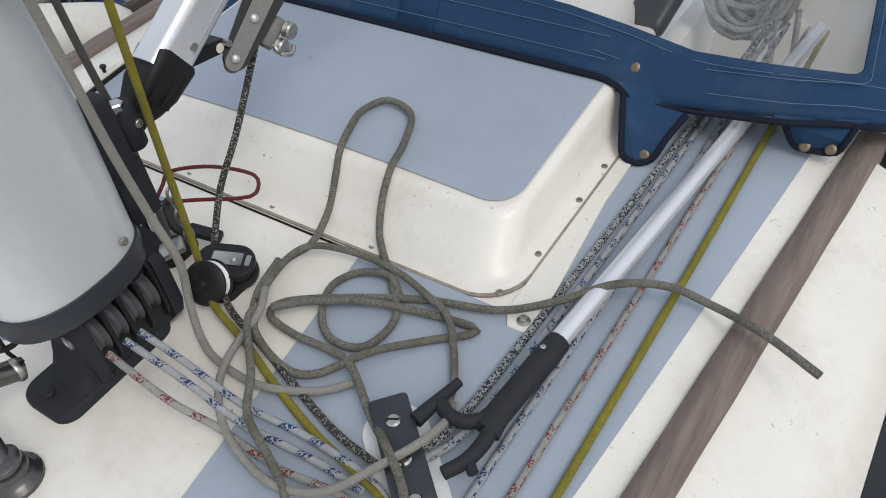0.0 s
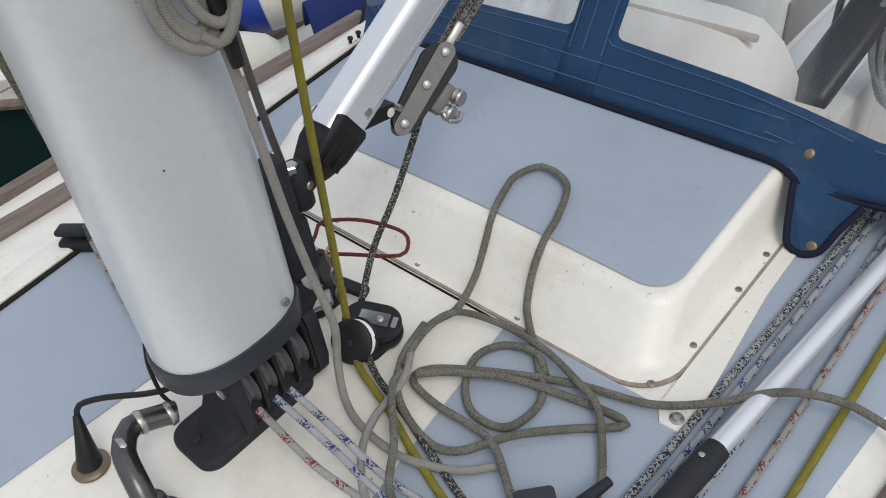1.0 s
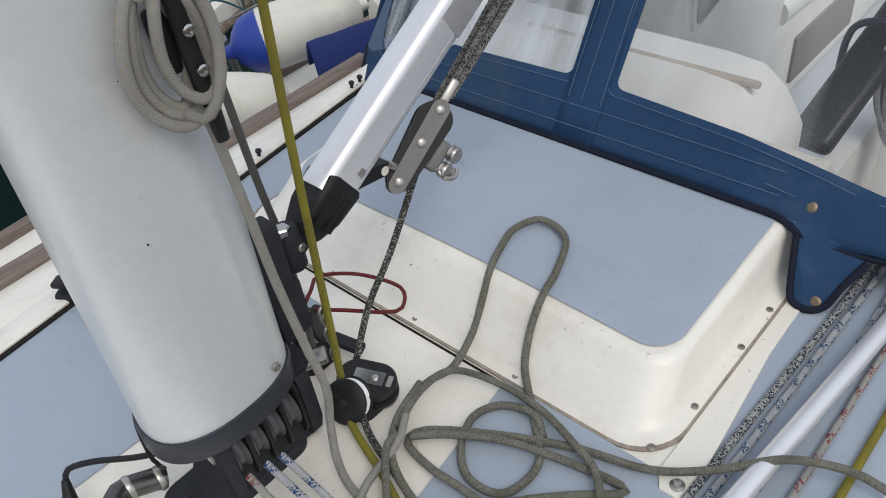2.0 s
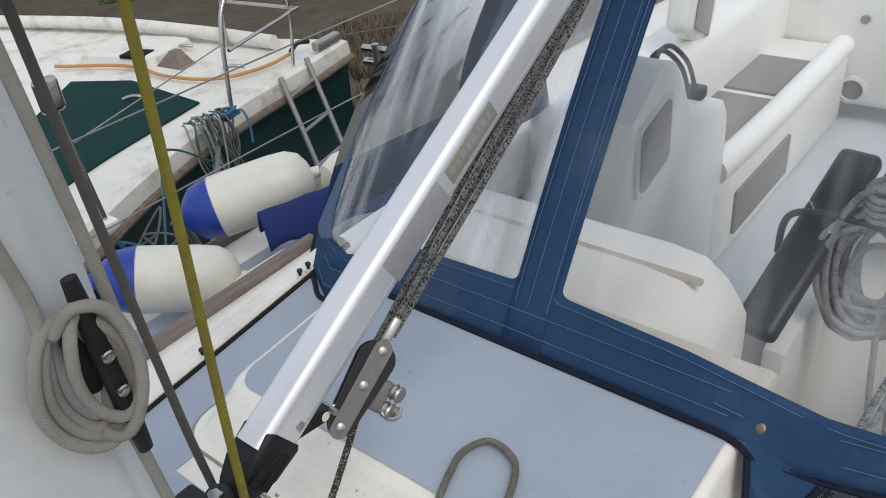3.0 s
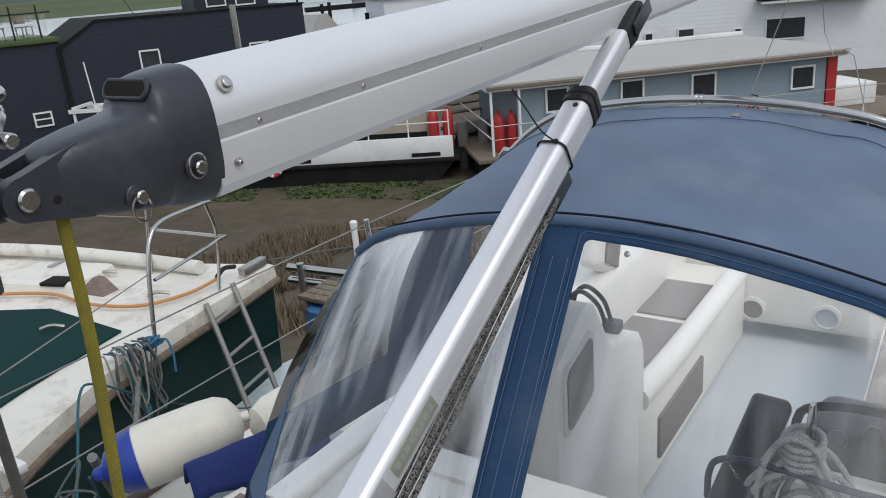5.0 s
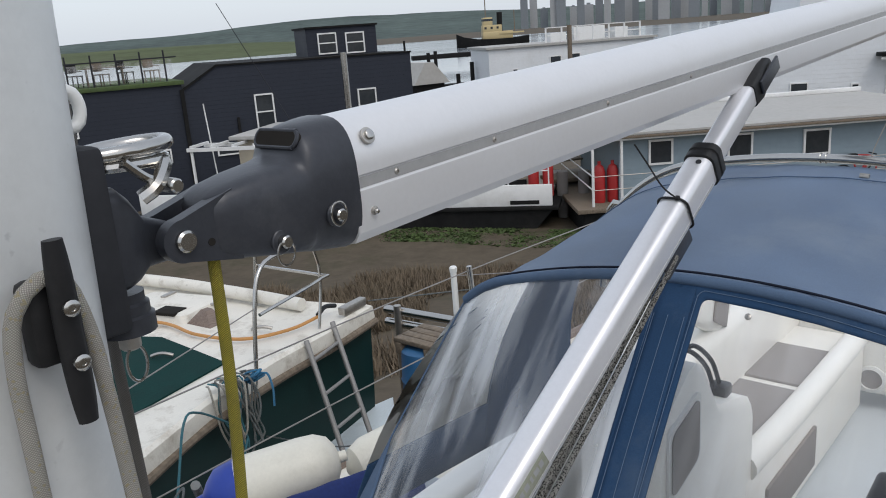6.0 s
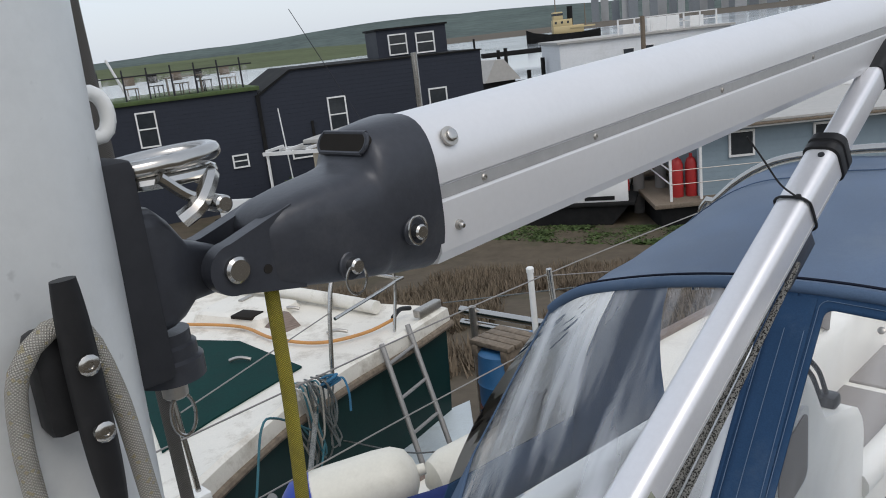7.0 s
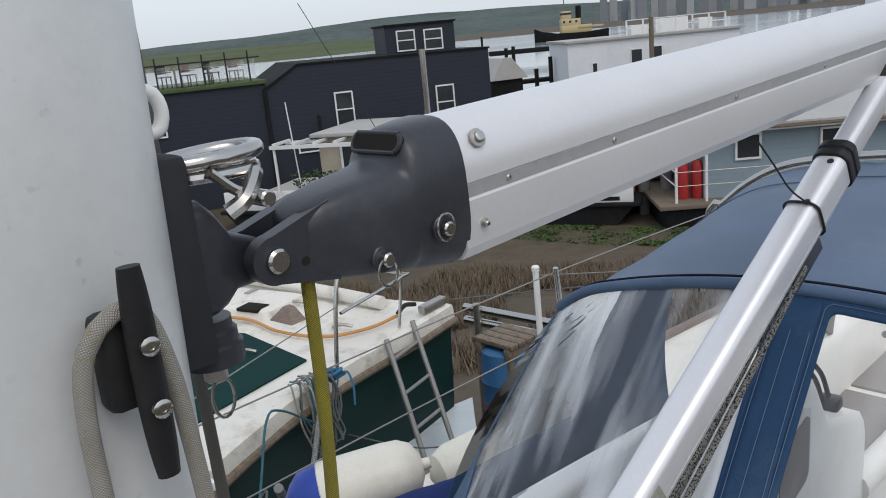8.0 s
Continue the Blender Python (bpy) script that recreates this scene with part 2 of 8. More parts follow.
ROPE_NAVY = braid("white_rope_navy_fleck", (0.68, 0.68, 0.66), fleck=(0.02, 0.035, 0.06), share=0.36, band=False, dirt_amount=0.2)
ROPE_BLUE = braid("white_rope_blue_fleck", (0.74, 0.75, 0.76), fleck=(0.02, 0.07, 0.20), share=0.42, repeat=22, dirt_amount=0.2)
ROPE_RED = braid("white_rope_red_fleck", (0.66, 0.64, 0.59), fleck=(0.30, 0.04, 0.05), share=0.40, repeat=22, dirt_amount=0.35)
ROPE_DARK = braid("dark_flecked_rope", (0.06, 0.06, 0.055), fleck=(0.36, 0.35, 0.31), share=0.22, band=False, dirt_amount=0.3)
ROPE_CRIMSON = braid("crimson_cord", (0.30, 0.03, 0.035), dirt_amount=0.3)
ROPE_TEAL = braid("teal_cord", (0.05, 0.23, 0.29), dirt_amount=0.35)
ROPE_WARP = braid("pale_grey_warp", (0.42, 0.43, 0.42), fleck=(0.10, 0.13, 0.14), share=0.25, band=False, dirt_amount=0.4)
ROPE_GREY = braid("grey_mooring_rope", (0.26, 0.26, 0.25), fleck=(0.06, 0.12, 0.14), share=0.2, band=False)
WIRE = surface("rigging_wire", (0.32, 0.30, 0.28), 0.4, metal=0.7)


# ---- builders ----
def thing(name, label, category, group="", kind="", at=(0, 0, 0)):
    ob = new(name)
    ob.location = at
    ob.empty_display_size = 0.05
    return tagged(ob, label, category, group, kind)


def finish(bm, name, material, smooth=True, angle=40):
    bmesh.ops.recalc_face_normals(bm, faces=bm.faces)
    me = bpy.data.meshes.new(name)
    bm.to_mesh(me)
    bm.free()
    me.materials.append(material)
    if smooth:
        for p in me.polygons:
            p.use_smooth = True
        me.set_sharp_from_angle(angle=radians(angle))
    return me


def part(name, bm, material, parent=None, label="", smooth=True, angle=40, facing=None):
    ob = new(name, finish(bm, name, material, smooth, angle))
    if facing and sum(p.normal.dot(Vector(facing)) * p.area for p in ob.data.polygons) < 0:
        ob.data.flip_normals()
    if parent:
        ob.parent = parent
        ob.matrix_parent_inverse = Matrix.Identity(4) if parent.parent else Matrix.Translation(parent.location).inverted()
    return tagged(ob, label)


def add_box(bm, centre, size, bevel=0.0, turn=None, segments=2):
    made = bmesh.ops.create_cube(bm, size=1.0)["verts"]
    bmesh.ops.scale(bm, vec=size, verts=made)
    if bevel:
        edges = list({e for v in made for e in v.link_edges})
        made = [v for v in bmesh.ops.bevel(bm, geom=edges, offset=bevel, segments=segments, affect="EDGES", profile=0.5)["verts"]]
    m = Matrix.Translation(centre) @ (turn.to_4x4() if turn else Matrix.Identity(4))
    bmesh.ops.transform(bm, matrix=m, verts=made)
    return made


def box(centre, size, bevel=0.0, turn=None, segments=2):
    bm = bmesh.new()
    add_box(bm, centre, size, bevel, turn, segments)
    return bm


def frame_to(direction, up=(0, 0, 1)):
    """A turn whose y axis runs along the direction and whose z lies near up."""
    y = Vector(direction).normalized()
    x = y.cross(Vector(up))
    x = x.normalized() if x.length > 1e-4 else y.orthogonal().normalized()
    return Matrix((x, y, x.cross(y))).transposed()


def add_cyl(bm, a, b, r, r2=None, sides=20, caps=True, rim=0.0):
    """A round bar from a to b, with a small chamfer at the ends if rim is given."""
    a, b = Vector(a), Vector(b)
    r2 = r if r2 is None else r2
    f = frame_to(b - a)
    stops = [(0, r), (1, r2)]
    if rim:
        length = (b - a).length
        stops = [(0, r - rim), (rim / length, r), (1 - rim / length, r2), (1, r2 - rim)]
    rings = []
    for s, radius in stops:
        c = a.lerp(b, s)
        rings.append([bm.verts.new(c + f @ Vector((math.cos(k * 2 * math_pi / sides) * radius, 0, math.sin(k * 2 * math_pi / sides) * radius))) for k in range(sides)])
    for r0, r1 in zip(rings, rings[1:]):
        for k in range(sides):
            bm.faces.new((r0[k], r0[(k + 1) % sides], r1[(k + 1) % sides], r1[k]))
    if caps:
        bm.faces.new(rings[0][::-1])
        bm.faces.new(rings[-1])


def cyl(a, b, r, r2=None, sides=20, rim=0.0):
    bm = bmesh.new()
    add_cyl(bm, a, b, r, r2, sides, True, rim)
    return bm


def spline(points, step=0.012, closed=False):
    """Points along a smooth line through the given ones."""
    pts = [Vector(p) for p in points]
    n = len(pts)
    out = []
    for i in range(n if closed else n - 1):
        p1, p2 = pts[i], pts[(i + 1) % n]
        p0 = pts[i - 1] if (i or closed) else p1 * 2 - p2
        p3 = pts[(i + 2) % n] if (i + 2 < n or closed) else p2 * 2 - p1
        count = max(2, int((p2 - p1).length / step))
        for k in range(count):
            t = k / count
            out.append(0.5 * (2 * p1 + (p2 - p0) * t + (2 * p0 - 5 * p1 + 4 * p2 - p3) * t * t + (3 * p1 - p0 - 3 * p2 + p3) * t ** 3))
    if not closed:
        out.append(pts[-1])
    return out


def add_tube(bm, line, r, sides=10, closed=False, taper=None):
    """A round tube along a line of points, with u in metres along it and v round it."""
    uv = bm.loops.layers.uv.verify()
    n = len(line)
    side = None
    rings, lengths, run = [], [], 0.0
    for i, p in enumerate(line):
        ahead = (line[(i + 1) % n] if (closed or i + 1 < n) else p) - (line[i - 1] if (closed or i) else p)
        ahead.normalize()
        side = ahead.orthogonal() if side is None else side - ahead * side.dot(ahead)
        side.normalize()
        other = ahead.cross(side)
        if i:
            run += (p - line[i - 1]).length
        lengths.append(run)
        rad = r if taper is None else r * taper(i / max(1, n - 1))
        rings.append([bm.verts.new(p + (side * math.cos(k * 2 * math_pi / sides) + other * math.sin(k * 2 * math_pi / sides)) * rad) for k in range(sides)])
    for i in range(n if closed else n - 1):
        j = (i + 1) % n
        u0, u1 = lengths[i], lengths[j] if j else run + (line[0] - line[-1]).length
        for k in range(sides):
            f = bm.faces.new((rings[i][k], rings[i][(k + 1) % sides], rings[j][(k + 1) % sides], rings[j][k]))
            for loop, (u, v) in zip(f.loops, ((u0, k), (u0, k + 1), (u1, k + 1), (u1, k))):
                loop[uv].uv = (u, v / sides)
    if not closed:
        bm.faces.new(rings[0][::-1])
        bm.faces.new(rings[-1])


def tube(points, r, sides=10, step=0.012, closed=False, taper=None):
    bm = bmesh.new()
    add_tube(bm, spline(points, step, closed), r, sides, closed, taper)
    return bm


def pipe(points, r, sides=12):
    """A straight-sided pipe through the points."""
    bm = bmesh.new()
    add_tube(bm, [Vector(p) for p in points], r, sides)
    return bm


def rope(name, points, r, material, label, category="rope", group="", step=0.010, sides=10):
    ob = part(name, tube(points, r, sides, step), material)
    return tagged(ob, label, category, group)


def loft(rings, closed=True, caps=True):
    """A skin over rings of points with equal counts."""
    bm = bmesh.new()
    made = [[bm.verts.new(p) for p in ring] for ring in rings]
    n = len(made[0])
    for r0, r1 in zip(made, made[1:]):
        for k in range(n if closed else n - 1):
            bm.faces.new((r0[k], r0[(k + 1) % n], r1[(k + 1) % n], r1[k]))
    if closed and caps:
        bm.faces.new(made[0][::-1])
        bm.faces.new(made[-1])
    return bm


def lathe(profile, base, axis=(0, 0, 1), sides=24):
    """A turned shape: profile of (radius, height) from base along axis."""
    bm = bmesh.new()
    f = frame_to(axis, (0, 1, 0) if abs(Vector(axis).normalized().z) > 0.9 else (0, 0, 1))
    rings = [[bm.verts.new(Vector(base) + f @ Vector((max(r, 1e-4) * math.cos(k * 2 * math_pi / sides), h, max(r, 1e-4) * math.sin(k * 2 * math_pi / sides)))) for k in range(sides)] for r, h in profile]
    for r0, r1 in zip(rings, rings[1:]):
        for k in range(sides):
            bm.faces.new((r0[k], r0[(k + 1) % sides], r1[(k + 1) % sides], r1[k]))
    bm.faces.new(rings[0][::-1])
    bm.faces.new(rings[-1])
    return bm


def rounded(w, h, r, n=6):
    """A rounded rectangle's outline, w by h, about the origin."""
    out = []
    for cx, cy, a in ((w / 2 - r, h / 2 - r, 0), (-w / 2 + r, h / 2 - r, 90), (-w / 2 + r, -h / 2 + r, 180), (w / 2 - r, -h / 2 + r, 270)):
        for k in range(n + 1):
            t = radians(a + 90 * k / n)
            out.append((cx + r * math.cos(t), cy + r * math.sin(t)))
    return out


def slab(outline, z0, z1, bevel=0.0):
    """An upright prism over an outline in x and y; the upper edge may be rounded."""
    c = Vector((sum(p[0] for p in outline) / len(outline), sum(p[1] for p in outline) / len(outline)))
    rings = [[Vector((x, y, z0)) for x, y in outline]]
    if bevel:
        for k in range(4):
            a = radians(90 * k / 3)
            inset = bevel * (1 - math.cos(a))
            z = z1 - bevel + bevel * math.sin(a)
            rings.append([Vector((x - (x - c.x) / max(1e-6, (Vector((x, y)) - c).length) * inset, y - (y - c.y) / max(1e-6, (Vector((x, y)) - c).length) * inset, z)) for x, y in outline])
    else:
        rings.append([Vector((x, y, z1)) for x, y in outline])
    return loft(rings)


def plate(outline, origin, turn, thick):
    """A flat plate of any outline (in its own x and z), lying in the plane that the turn gives, thick along its y."""
    o = Vector(origin)
    return loft([[o + turn @ Vector((x, d, z)) for x, z in outline] for d in (-thick / 2, thick / 2)])


def add_screw(parent, at, r=0.005, normal=(0, 0, 1), material=None, name="screw"):
    n = Vector(normal).normalized()
    a = Vector(at)
    return part(name, lathe([(r, -0.002), (r, 0.0008), (r * 0.7, 0.0018), (r * 0.35, 0.0018), (r * 0.3, 0.0008)], a, n, 12), material or SCREW, parent)


# ---- the yacht's structure ----
MX, MY = -0.05, -0.05  # the mast's middle on the coachroof


def deck_z(x):
    """The coachroof's camber; it drops at the edges."""
    d = abs(x - MX)
    return 0.0 if d < 0.62 else -0.05 * ((d - 0.62) / 0.2) ** 2


def coachroof():
    ob = thing("coachroof", "cream gelcoat coachroof with grey non-slip panels", "deck", kind="structure", at=(MX, 0.3, 0))
    xs = [-0.93 + k * 0.04 for k in range(45)]
    xs = [x for x in xs if x < 0.83] + [0.83]
    rings = []
    for y in (-2.2, -1.0, 0.0, 0.5, 0.86):
        top = [Vector((x, y, deck_z(x))) for x in xs]
        under = [Vector((0.88, y, -0.12)), Vector((0.92, y, -0.42)), Vector((0.85, y, -0.42)), Vector((-0.95, y, -0.42)), Vector((-1.02, y, -0.42)), Vector((-0.98, y, -0.12))]
        rings.append(top + under)
    part("roof_moulding", loft(rings), GELCOAT, ob, angle=50)
    # the painted panels, a little proud
    def panel(near, far, y0, y1):
        """A panel between y0 and y1 whose side edges run from near (x0, x1) to far (x0, x1)."""
        bm = bmesh.new()
        n = 14
        rows = []
        for y, (x0, x1) in ((y0, near), (y1, far)):
            xs = [x0 + (x1 - x0) * k / n for k in range(n + 1)]
            rows.append([(bm.verts.new((x, y, deck_z(x) - 0.002)), bm.verts.new((x, y, deck_z(x) + 0.0025))) for x in xs])
        a, b = rows
        for k in range(n):
            bm.faces.new((a[k][1], a[k + 1][1], b[k + 1][1], b[k][1]))
            bm.faces.new((a[k][0], a[k + 1][0], a[k + 1][1], a[k][1]))
            bm.faces.new((b[k][0], b[k + 1][0], b[k + 1][1], b[k][1]))
        for k in (0, n):
            bm.faces.new((a[k][0], a[k][1], b[k][1], b[k][0]))
        return bm
    paint = "blue-grey non-slip paint"
    part("nonslip_panel", panel((0.315, 0.496), (0.142, 0.616), -1.1, 0.252), GREY_DECK, ob, paint)
    part("nonslip_panel", panel((0.396, 0.616), (0.396, 0.667), 0.252, 0.85), GREY_DECK, ob, paint)
    part("nonslip_panel", panel((-0.46, -0.45), (-0.69, -0.45), -1.1, 0.85), GREY_DECK, ob, paint)
    part("nonslip_panel", panel((-0.45, -0.26), (-0.45, -0.21), -1.1, 0.20), GREY_DECK, ob, paint)
    # dark tinted windows in the cabin side
    for x, tilt in ((0.905, 0.04), (-1.005, -0.04)):
        outline = rounded(1.5, 0.17, 0.05)
        f = Matrix(((0, 1, 0), (1, 0, 0), (0, 0, 1))).to_3x3()
        part("cabin_window", plate(outline, (x, 0.2, -0.27), f, 0.03), WINDOW_DARK, ob, "dark tinted acrylic window")
    return ob


WINDOW_DARK = surface("dark_acrylic", (0.012, 0.013, 0.016), 0.08, vary=0.3, bump=0.01)
coachroof()


def hatch_garage():
    """The raised moulding over the companionway hatch, flared at its foot, with a flange screwed to the roof."""
    ob = thing("hatch_garage", "raised cream hatch garage with a grey painted top", "hatch", at=(MX, 0.5, 0))

    def outline(grow, front, rad, z, rise, back=0.87, crown=0.0):
        x0, x1, y0, y1 = -0.475 - grow, 0.345 + grow, front, back
        pts = []
        for cx, cy, a in ((x1 - rad, y0 + rad, 270), (x0 + rad, y0 + rad, 180)):
            arc = [(cx + rad * math.cos(radians(a + 90 * k / 8)), cy + rad * math.sin(radians(a + 90 * k / 8))) for k in range(9)]
            pts += arc[::-1]
            if a == 270:
                pts += [(x1 - rad + (x0 - x1 + 2 * rad) * k / 12, y0) for k in range(1, 12)]
        pts = [(x1, y1)] + pts + [(x0, y1)]
        return [Vector((x, y, z + rise * max(0, y - 0.3) + crown * max(0.0, 1 - ((x + 0.065) / 0.41) ** 2) * min(1.0, max(0.0, (0.70 - y) / 0.3)))) for x, y in pts]

    rings = [outline(0.049, 0.254, 0.075, -0.001, 0), outline(0.047, 0.256, 0.075, 0.003, 0), outline(0.034, 0.266, 0.07, 0.005, 0), outline(0.026, 0.276, 0.066, 0.010, 0), outline(0.020, 0.287, 0.064, 0.020, 0.0, crown=0.003),
             outline(0.011, 0.330, 0.06, 0.048, 0.04, crown=0.010), outline(0.008, 0.342, 0.06, 0.058, 0.07, crown=0.013), outline(0.003, 0.350, 0.058, 0.0645, 0.07, crown=0.014), outline(-0.006, 0.358, 0.055, 0.067, 0.07, crown=0.014)]
    part("moulding", loft(rings, caps=False), GELCOAT, ob, angle=35)

    def deck_of(grow, front, z, back, rows=8):
        """The cambered top between its outline's front and back, as strips across."""
        edge = outline(grow, front, 0.05, z, 0.07, back, 0.014)
        half = len(edge) // 2
        lanes = [(edge[k], edge[-1 - k]) for k in range(half)]
        grid = []
        for p, q in lanes:
            row = []
            for k in range(25):
                x = p.x + (q.x - p.x) * k / 24
                y = p.y + (q.y - p.y) * k / 24
                row.append(Vector((x, y, z + 0.07 * max(0, y - 0.3) + 0.014 * max(0.0, 1 - ((x + 0.065) / 0.41) ** 2) * min(1.0, max(0.0, (0.70 - y) / 0.3)))))
            grid.append(row)
        first, second = grid[0], grid[1]
        fill = [[a.lerp(b, t / rows) for a, b in zip(first, second)] for t in range(rows)]
        for row in fill:
            for v in row:
                v.z = z + 0.07 * max(0, v.y - 0.3) + 0.014 * max(0.0, 1 - ((v.x + 0.065) / 0.41) ** 2) * min(1.0, max(0.0, (0.70 - v.y) / 0.3))
        return loft(fill + grid[1:], False)

    part("rim", deck_of(-0.006, 0.358, 0.067, 0.87), GELCOAT, ob)
    part("painted_top", deck_of(-0.009, 0.369, 0.0695, 0.735), GREY_DECK, ob, "grey non-slip painted top")
    part("bedding", loft([outline(0.051, 0.252, 0.076, 0.0004, 0), outline(0.051, 0.252, 0.076, 0.0032, 0), outline(0.046, 0.257, 0.075, 0.0034, 0)], caps=False), STAIN, ob, "grimy sealant line")
    for x in (-0.25, -0.055, 0.15):
        add_screw(ob, (x, 0.268, 0.004), 0.006)
    for x, y in ((0.370, 0.277), (0.382, 0.37), (0.383, 0.506), (0.383, 0.60)):
        add_screw(ob, (x, y, 0.004), 0.006)
    return ob


hatch_garage()


def sheet_trim():
    """A cream strip bolted beside the garage, and the seam line in front of it."""
    ob = thing("backing_strip", "worn cream glassfibre strip bolted to the roof", "deck fitting", at=(0.41, 0.4, 0.002))
    outline = [(0.396, 0.250), (0.410, 0.228), (0.440, 0.228), (0.445, 0.262), (0.422, 0.52), (0.420, 0.66), (0.397, 0.66)]
    part("strip", slab(outline, 0.001, 0.006, 0.002), GELCOAT, ob)
    part("bolt", lathe([(0.010, 0), (0.010, 0.002), (0.006, 0.003), (0.0065, 0.007), (0.005, 0.009)], (0.426, 0.245, 0.005), sides=14), DULL_STEEL, ob)
    tagged(part("roof_seam", box((-0.10, 0.247, 0.001), (0.50, 0.0035, 0.0035), 0.001), DARK_GAP), "thin dark sealant seam across the coachroof", "trim", kind="structure")


sheet_trim()


def grab_rail(side):
    """Weathered teak handrail strip along the coachroof's edge."""
    x, slope = (0.704, 0.085) if side > 0 else (-0.815, -0.045)
    ob = thing("teak_rail", "weathered grey teak rail along the coachroof edge", "handrail", group="teak rails", at=(x, 0, -0.02))
    rings = []
    n = 60
    for k in range(n + 1):
        y = -1.6 + 2.5 * k / n
        cx = x + slope * (y - 0.5)
        w = 0.024 + 0.0015 * noise.noise((0, y * 9, side))
        z = deck_z(cx)
        h = 0.022 + 0.0018 * noise.noise((3, y * 14, side))
        rings.append([Vector((cx - w, y, z - 0.012)), Vector((cx - w, y, z + h * 0.6)), Vector((cx - w * 0.75, y, z + h)), Vector((cx + w * 0.75, y, z + h)), Vector((cx + w, y, z + h * 0.55)), Vector((cx + w, y, z - 0.03))])
    part("rail", loft(rings), TEAK, ob, angle=60)
    for y in (-0.9, -0.35, 0.37, 0.80):
        part("plug", lathe([(0.008, -0.003), (0.008, 0.001), (0.006, 0.0015)], (x + slope * (y - 0.5), y, deck_z(x + slope * (y - 0.5)) + 0.0215), sides=14), TEAK, ob)
    return ob


grab_rail(1)
grab_rail(-1)


def deck_track():
    """A dark-edged ledge beside the far rail."""
    ob = thing("roof_ledge", "cream moulded ledge with a dark seam beside the rail", "deck fitting", at=(-0.69, 0.2, 0))
    def along(y):
        return -0.653 - 0.12 * (y - 0.508)

    ledge, seam = [], []
    for k in range(25):
        y = -1.2 + 2.1 * k / 24
        x = along(y)
        ledge.append([Vector((x + dx, y, z)) for dx, z in ((-0.006, -0.006), (-0.006, 0.010), (-0.012, 0.015), (-0.052, 0.015), (-0.060, 0.010), (-0.062, -0.02))])
        seam.append([Vector((x + dx, y, z)) for dx, z in ((0.003, -0.004), (0.003, 0.0055 + 0.0012 * noise.noise((1, y * 30, 0))), (-0.005, 0.0075), (-0.005, -0.004))])
    part("ledge", loft(ledge), GELCOAT, ob)
    part("seam", loft(seam), DARK_GAP, ob)
    for y in (0.42, 0.73, 0.76):
        part("hook", lathe([(0.004, 0), (0.004, 0.010), (0.007, 0.012), (0.007, 0.016)], (along(y) - 0.014, y, 0.014), (0.2, 0, 1), 10), RUBBER, ob)
    return ob


deck_track()


def hull():
    """Side decks, topsides and keel below the coachroof."""
    ob = thing("yacht_hull", "white glassfibre yacht hull with a fin keel", "boat", kind="structure", at=(MX, 0.5, -3.0))
    sections = []
    for y, half, low in ((-4.75, 0.015, -0.6), (-4.6, 0.10, -0.9), (-3.6, 0.75, -1.35), (-2.2, 1.25, -1.6), (0.0, 1.52, -1.7), (2.0, 1.58, -1.7), (4.0, 1.45, -1.5), (5.6, 1.20, -1.15)):
        s = [(-half, -0.42), (-half * 0.97, -0.9), (-half * 0.8, low + 0.25), (-0.06, low), (0.06, low), (half * 0.8, low + 0.25), (half * 0.97, -0.9), (half, -0.42)]
        sections.append([Vector((MX + x, y, z)) for x, z in s])
    part("topsides", loft(sections, False), GELCOAT, ob).modifiers.new("thickness", "SOLIDIFY").thickness = 0.03
    part("foredeck", loft([[Vector((MX + x, y, z)) for x, z in ((-h, -0.43), (h, -0.43), (h, -0.40), (-h, -0.40))] for y, h in ((-4.6, 0.10), (-3.6, 0.74), (-2.2, 1.24), (-2.1, 1.25))]), GELCOAT, ob)
    part("aft_deck", box((MX, 5.1, -0.41), (2.4, 0.9, 0.03), 0.01), GELCOAT, ob)
    for side in (-1, 1):
        part("side_moulding", loft([[Vector((MX + side * x, y, z)) for x, z in ((0.90, -0.43), (h, -0.43), (h, -0.402), (0.90, -0.402))] for y, h in ((-2.2, 1.24), (0.0, 1.51), (2.0, 1.57), (4.0, 1.44), (5.55, 1.20))]), GELCOAT, ob)
    rings = [[Vector((MX + x, y, z)) for x, y in ((0.07, -0.3), (0.09, 0.4), (0.05, 1.6), (-0.05, 1.6), (-0.09, 0.4), (-0.07, -0.3))] for z in (-1.72, -2.9)]
    part("keel", loft(rings), RUBBER, ob, "dark fin keel")
    # toe rails of teak on the sheer
    for side in (-1, 1):
        pts = [(MX + side * h, y, -0.40) for y, h in ((-3.6, 0.74), (-2.2, 1.24), (0.0, 1.51), (2.0, 1.57), (4.0, 1.44), (5.5, 1.20))]
        part("toe_rail", tube(pts, 0.028, 8, 0.1), TEAK, ob, "weathered teak toe rail")
    part("side_deck", box((0.5 * (MX - 1.4 - 1.02), 0.5, -0.395), (0.40, 2.4, 0.012), 0.004), GREY_DECK, ob, "grey painted side deck")
    part("side_deck", box((1.13, 0.5, -0.395), (0.38, 2.4, 0.012), 0.004), GREY_DECK, ob, "grey painted side deck")
    return ob


hull()


# ---- mast ----
def mast_ring(z, grow=0.0, lean=0.030):
    """The mast's pear-shaped section; it rakes aft a little."""
    cx, cy = MX, MY - 0.031 + lean * z
    out = []
    for k in range(48):
        a = 2 * math_pi * k / 48
        c, s = math.cos(a), math.sin(a)
        p = 2.35
        x = (0.070 + grow) * math.copysign(abs(c) ** (2 / p), c)
        y = (0.099 + grow) * math.copysign(abs(s) ** (2 / p), s)
        out.append(Vector((cx + x, cy + y, z)))
    return out


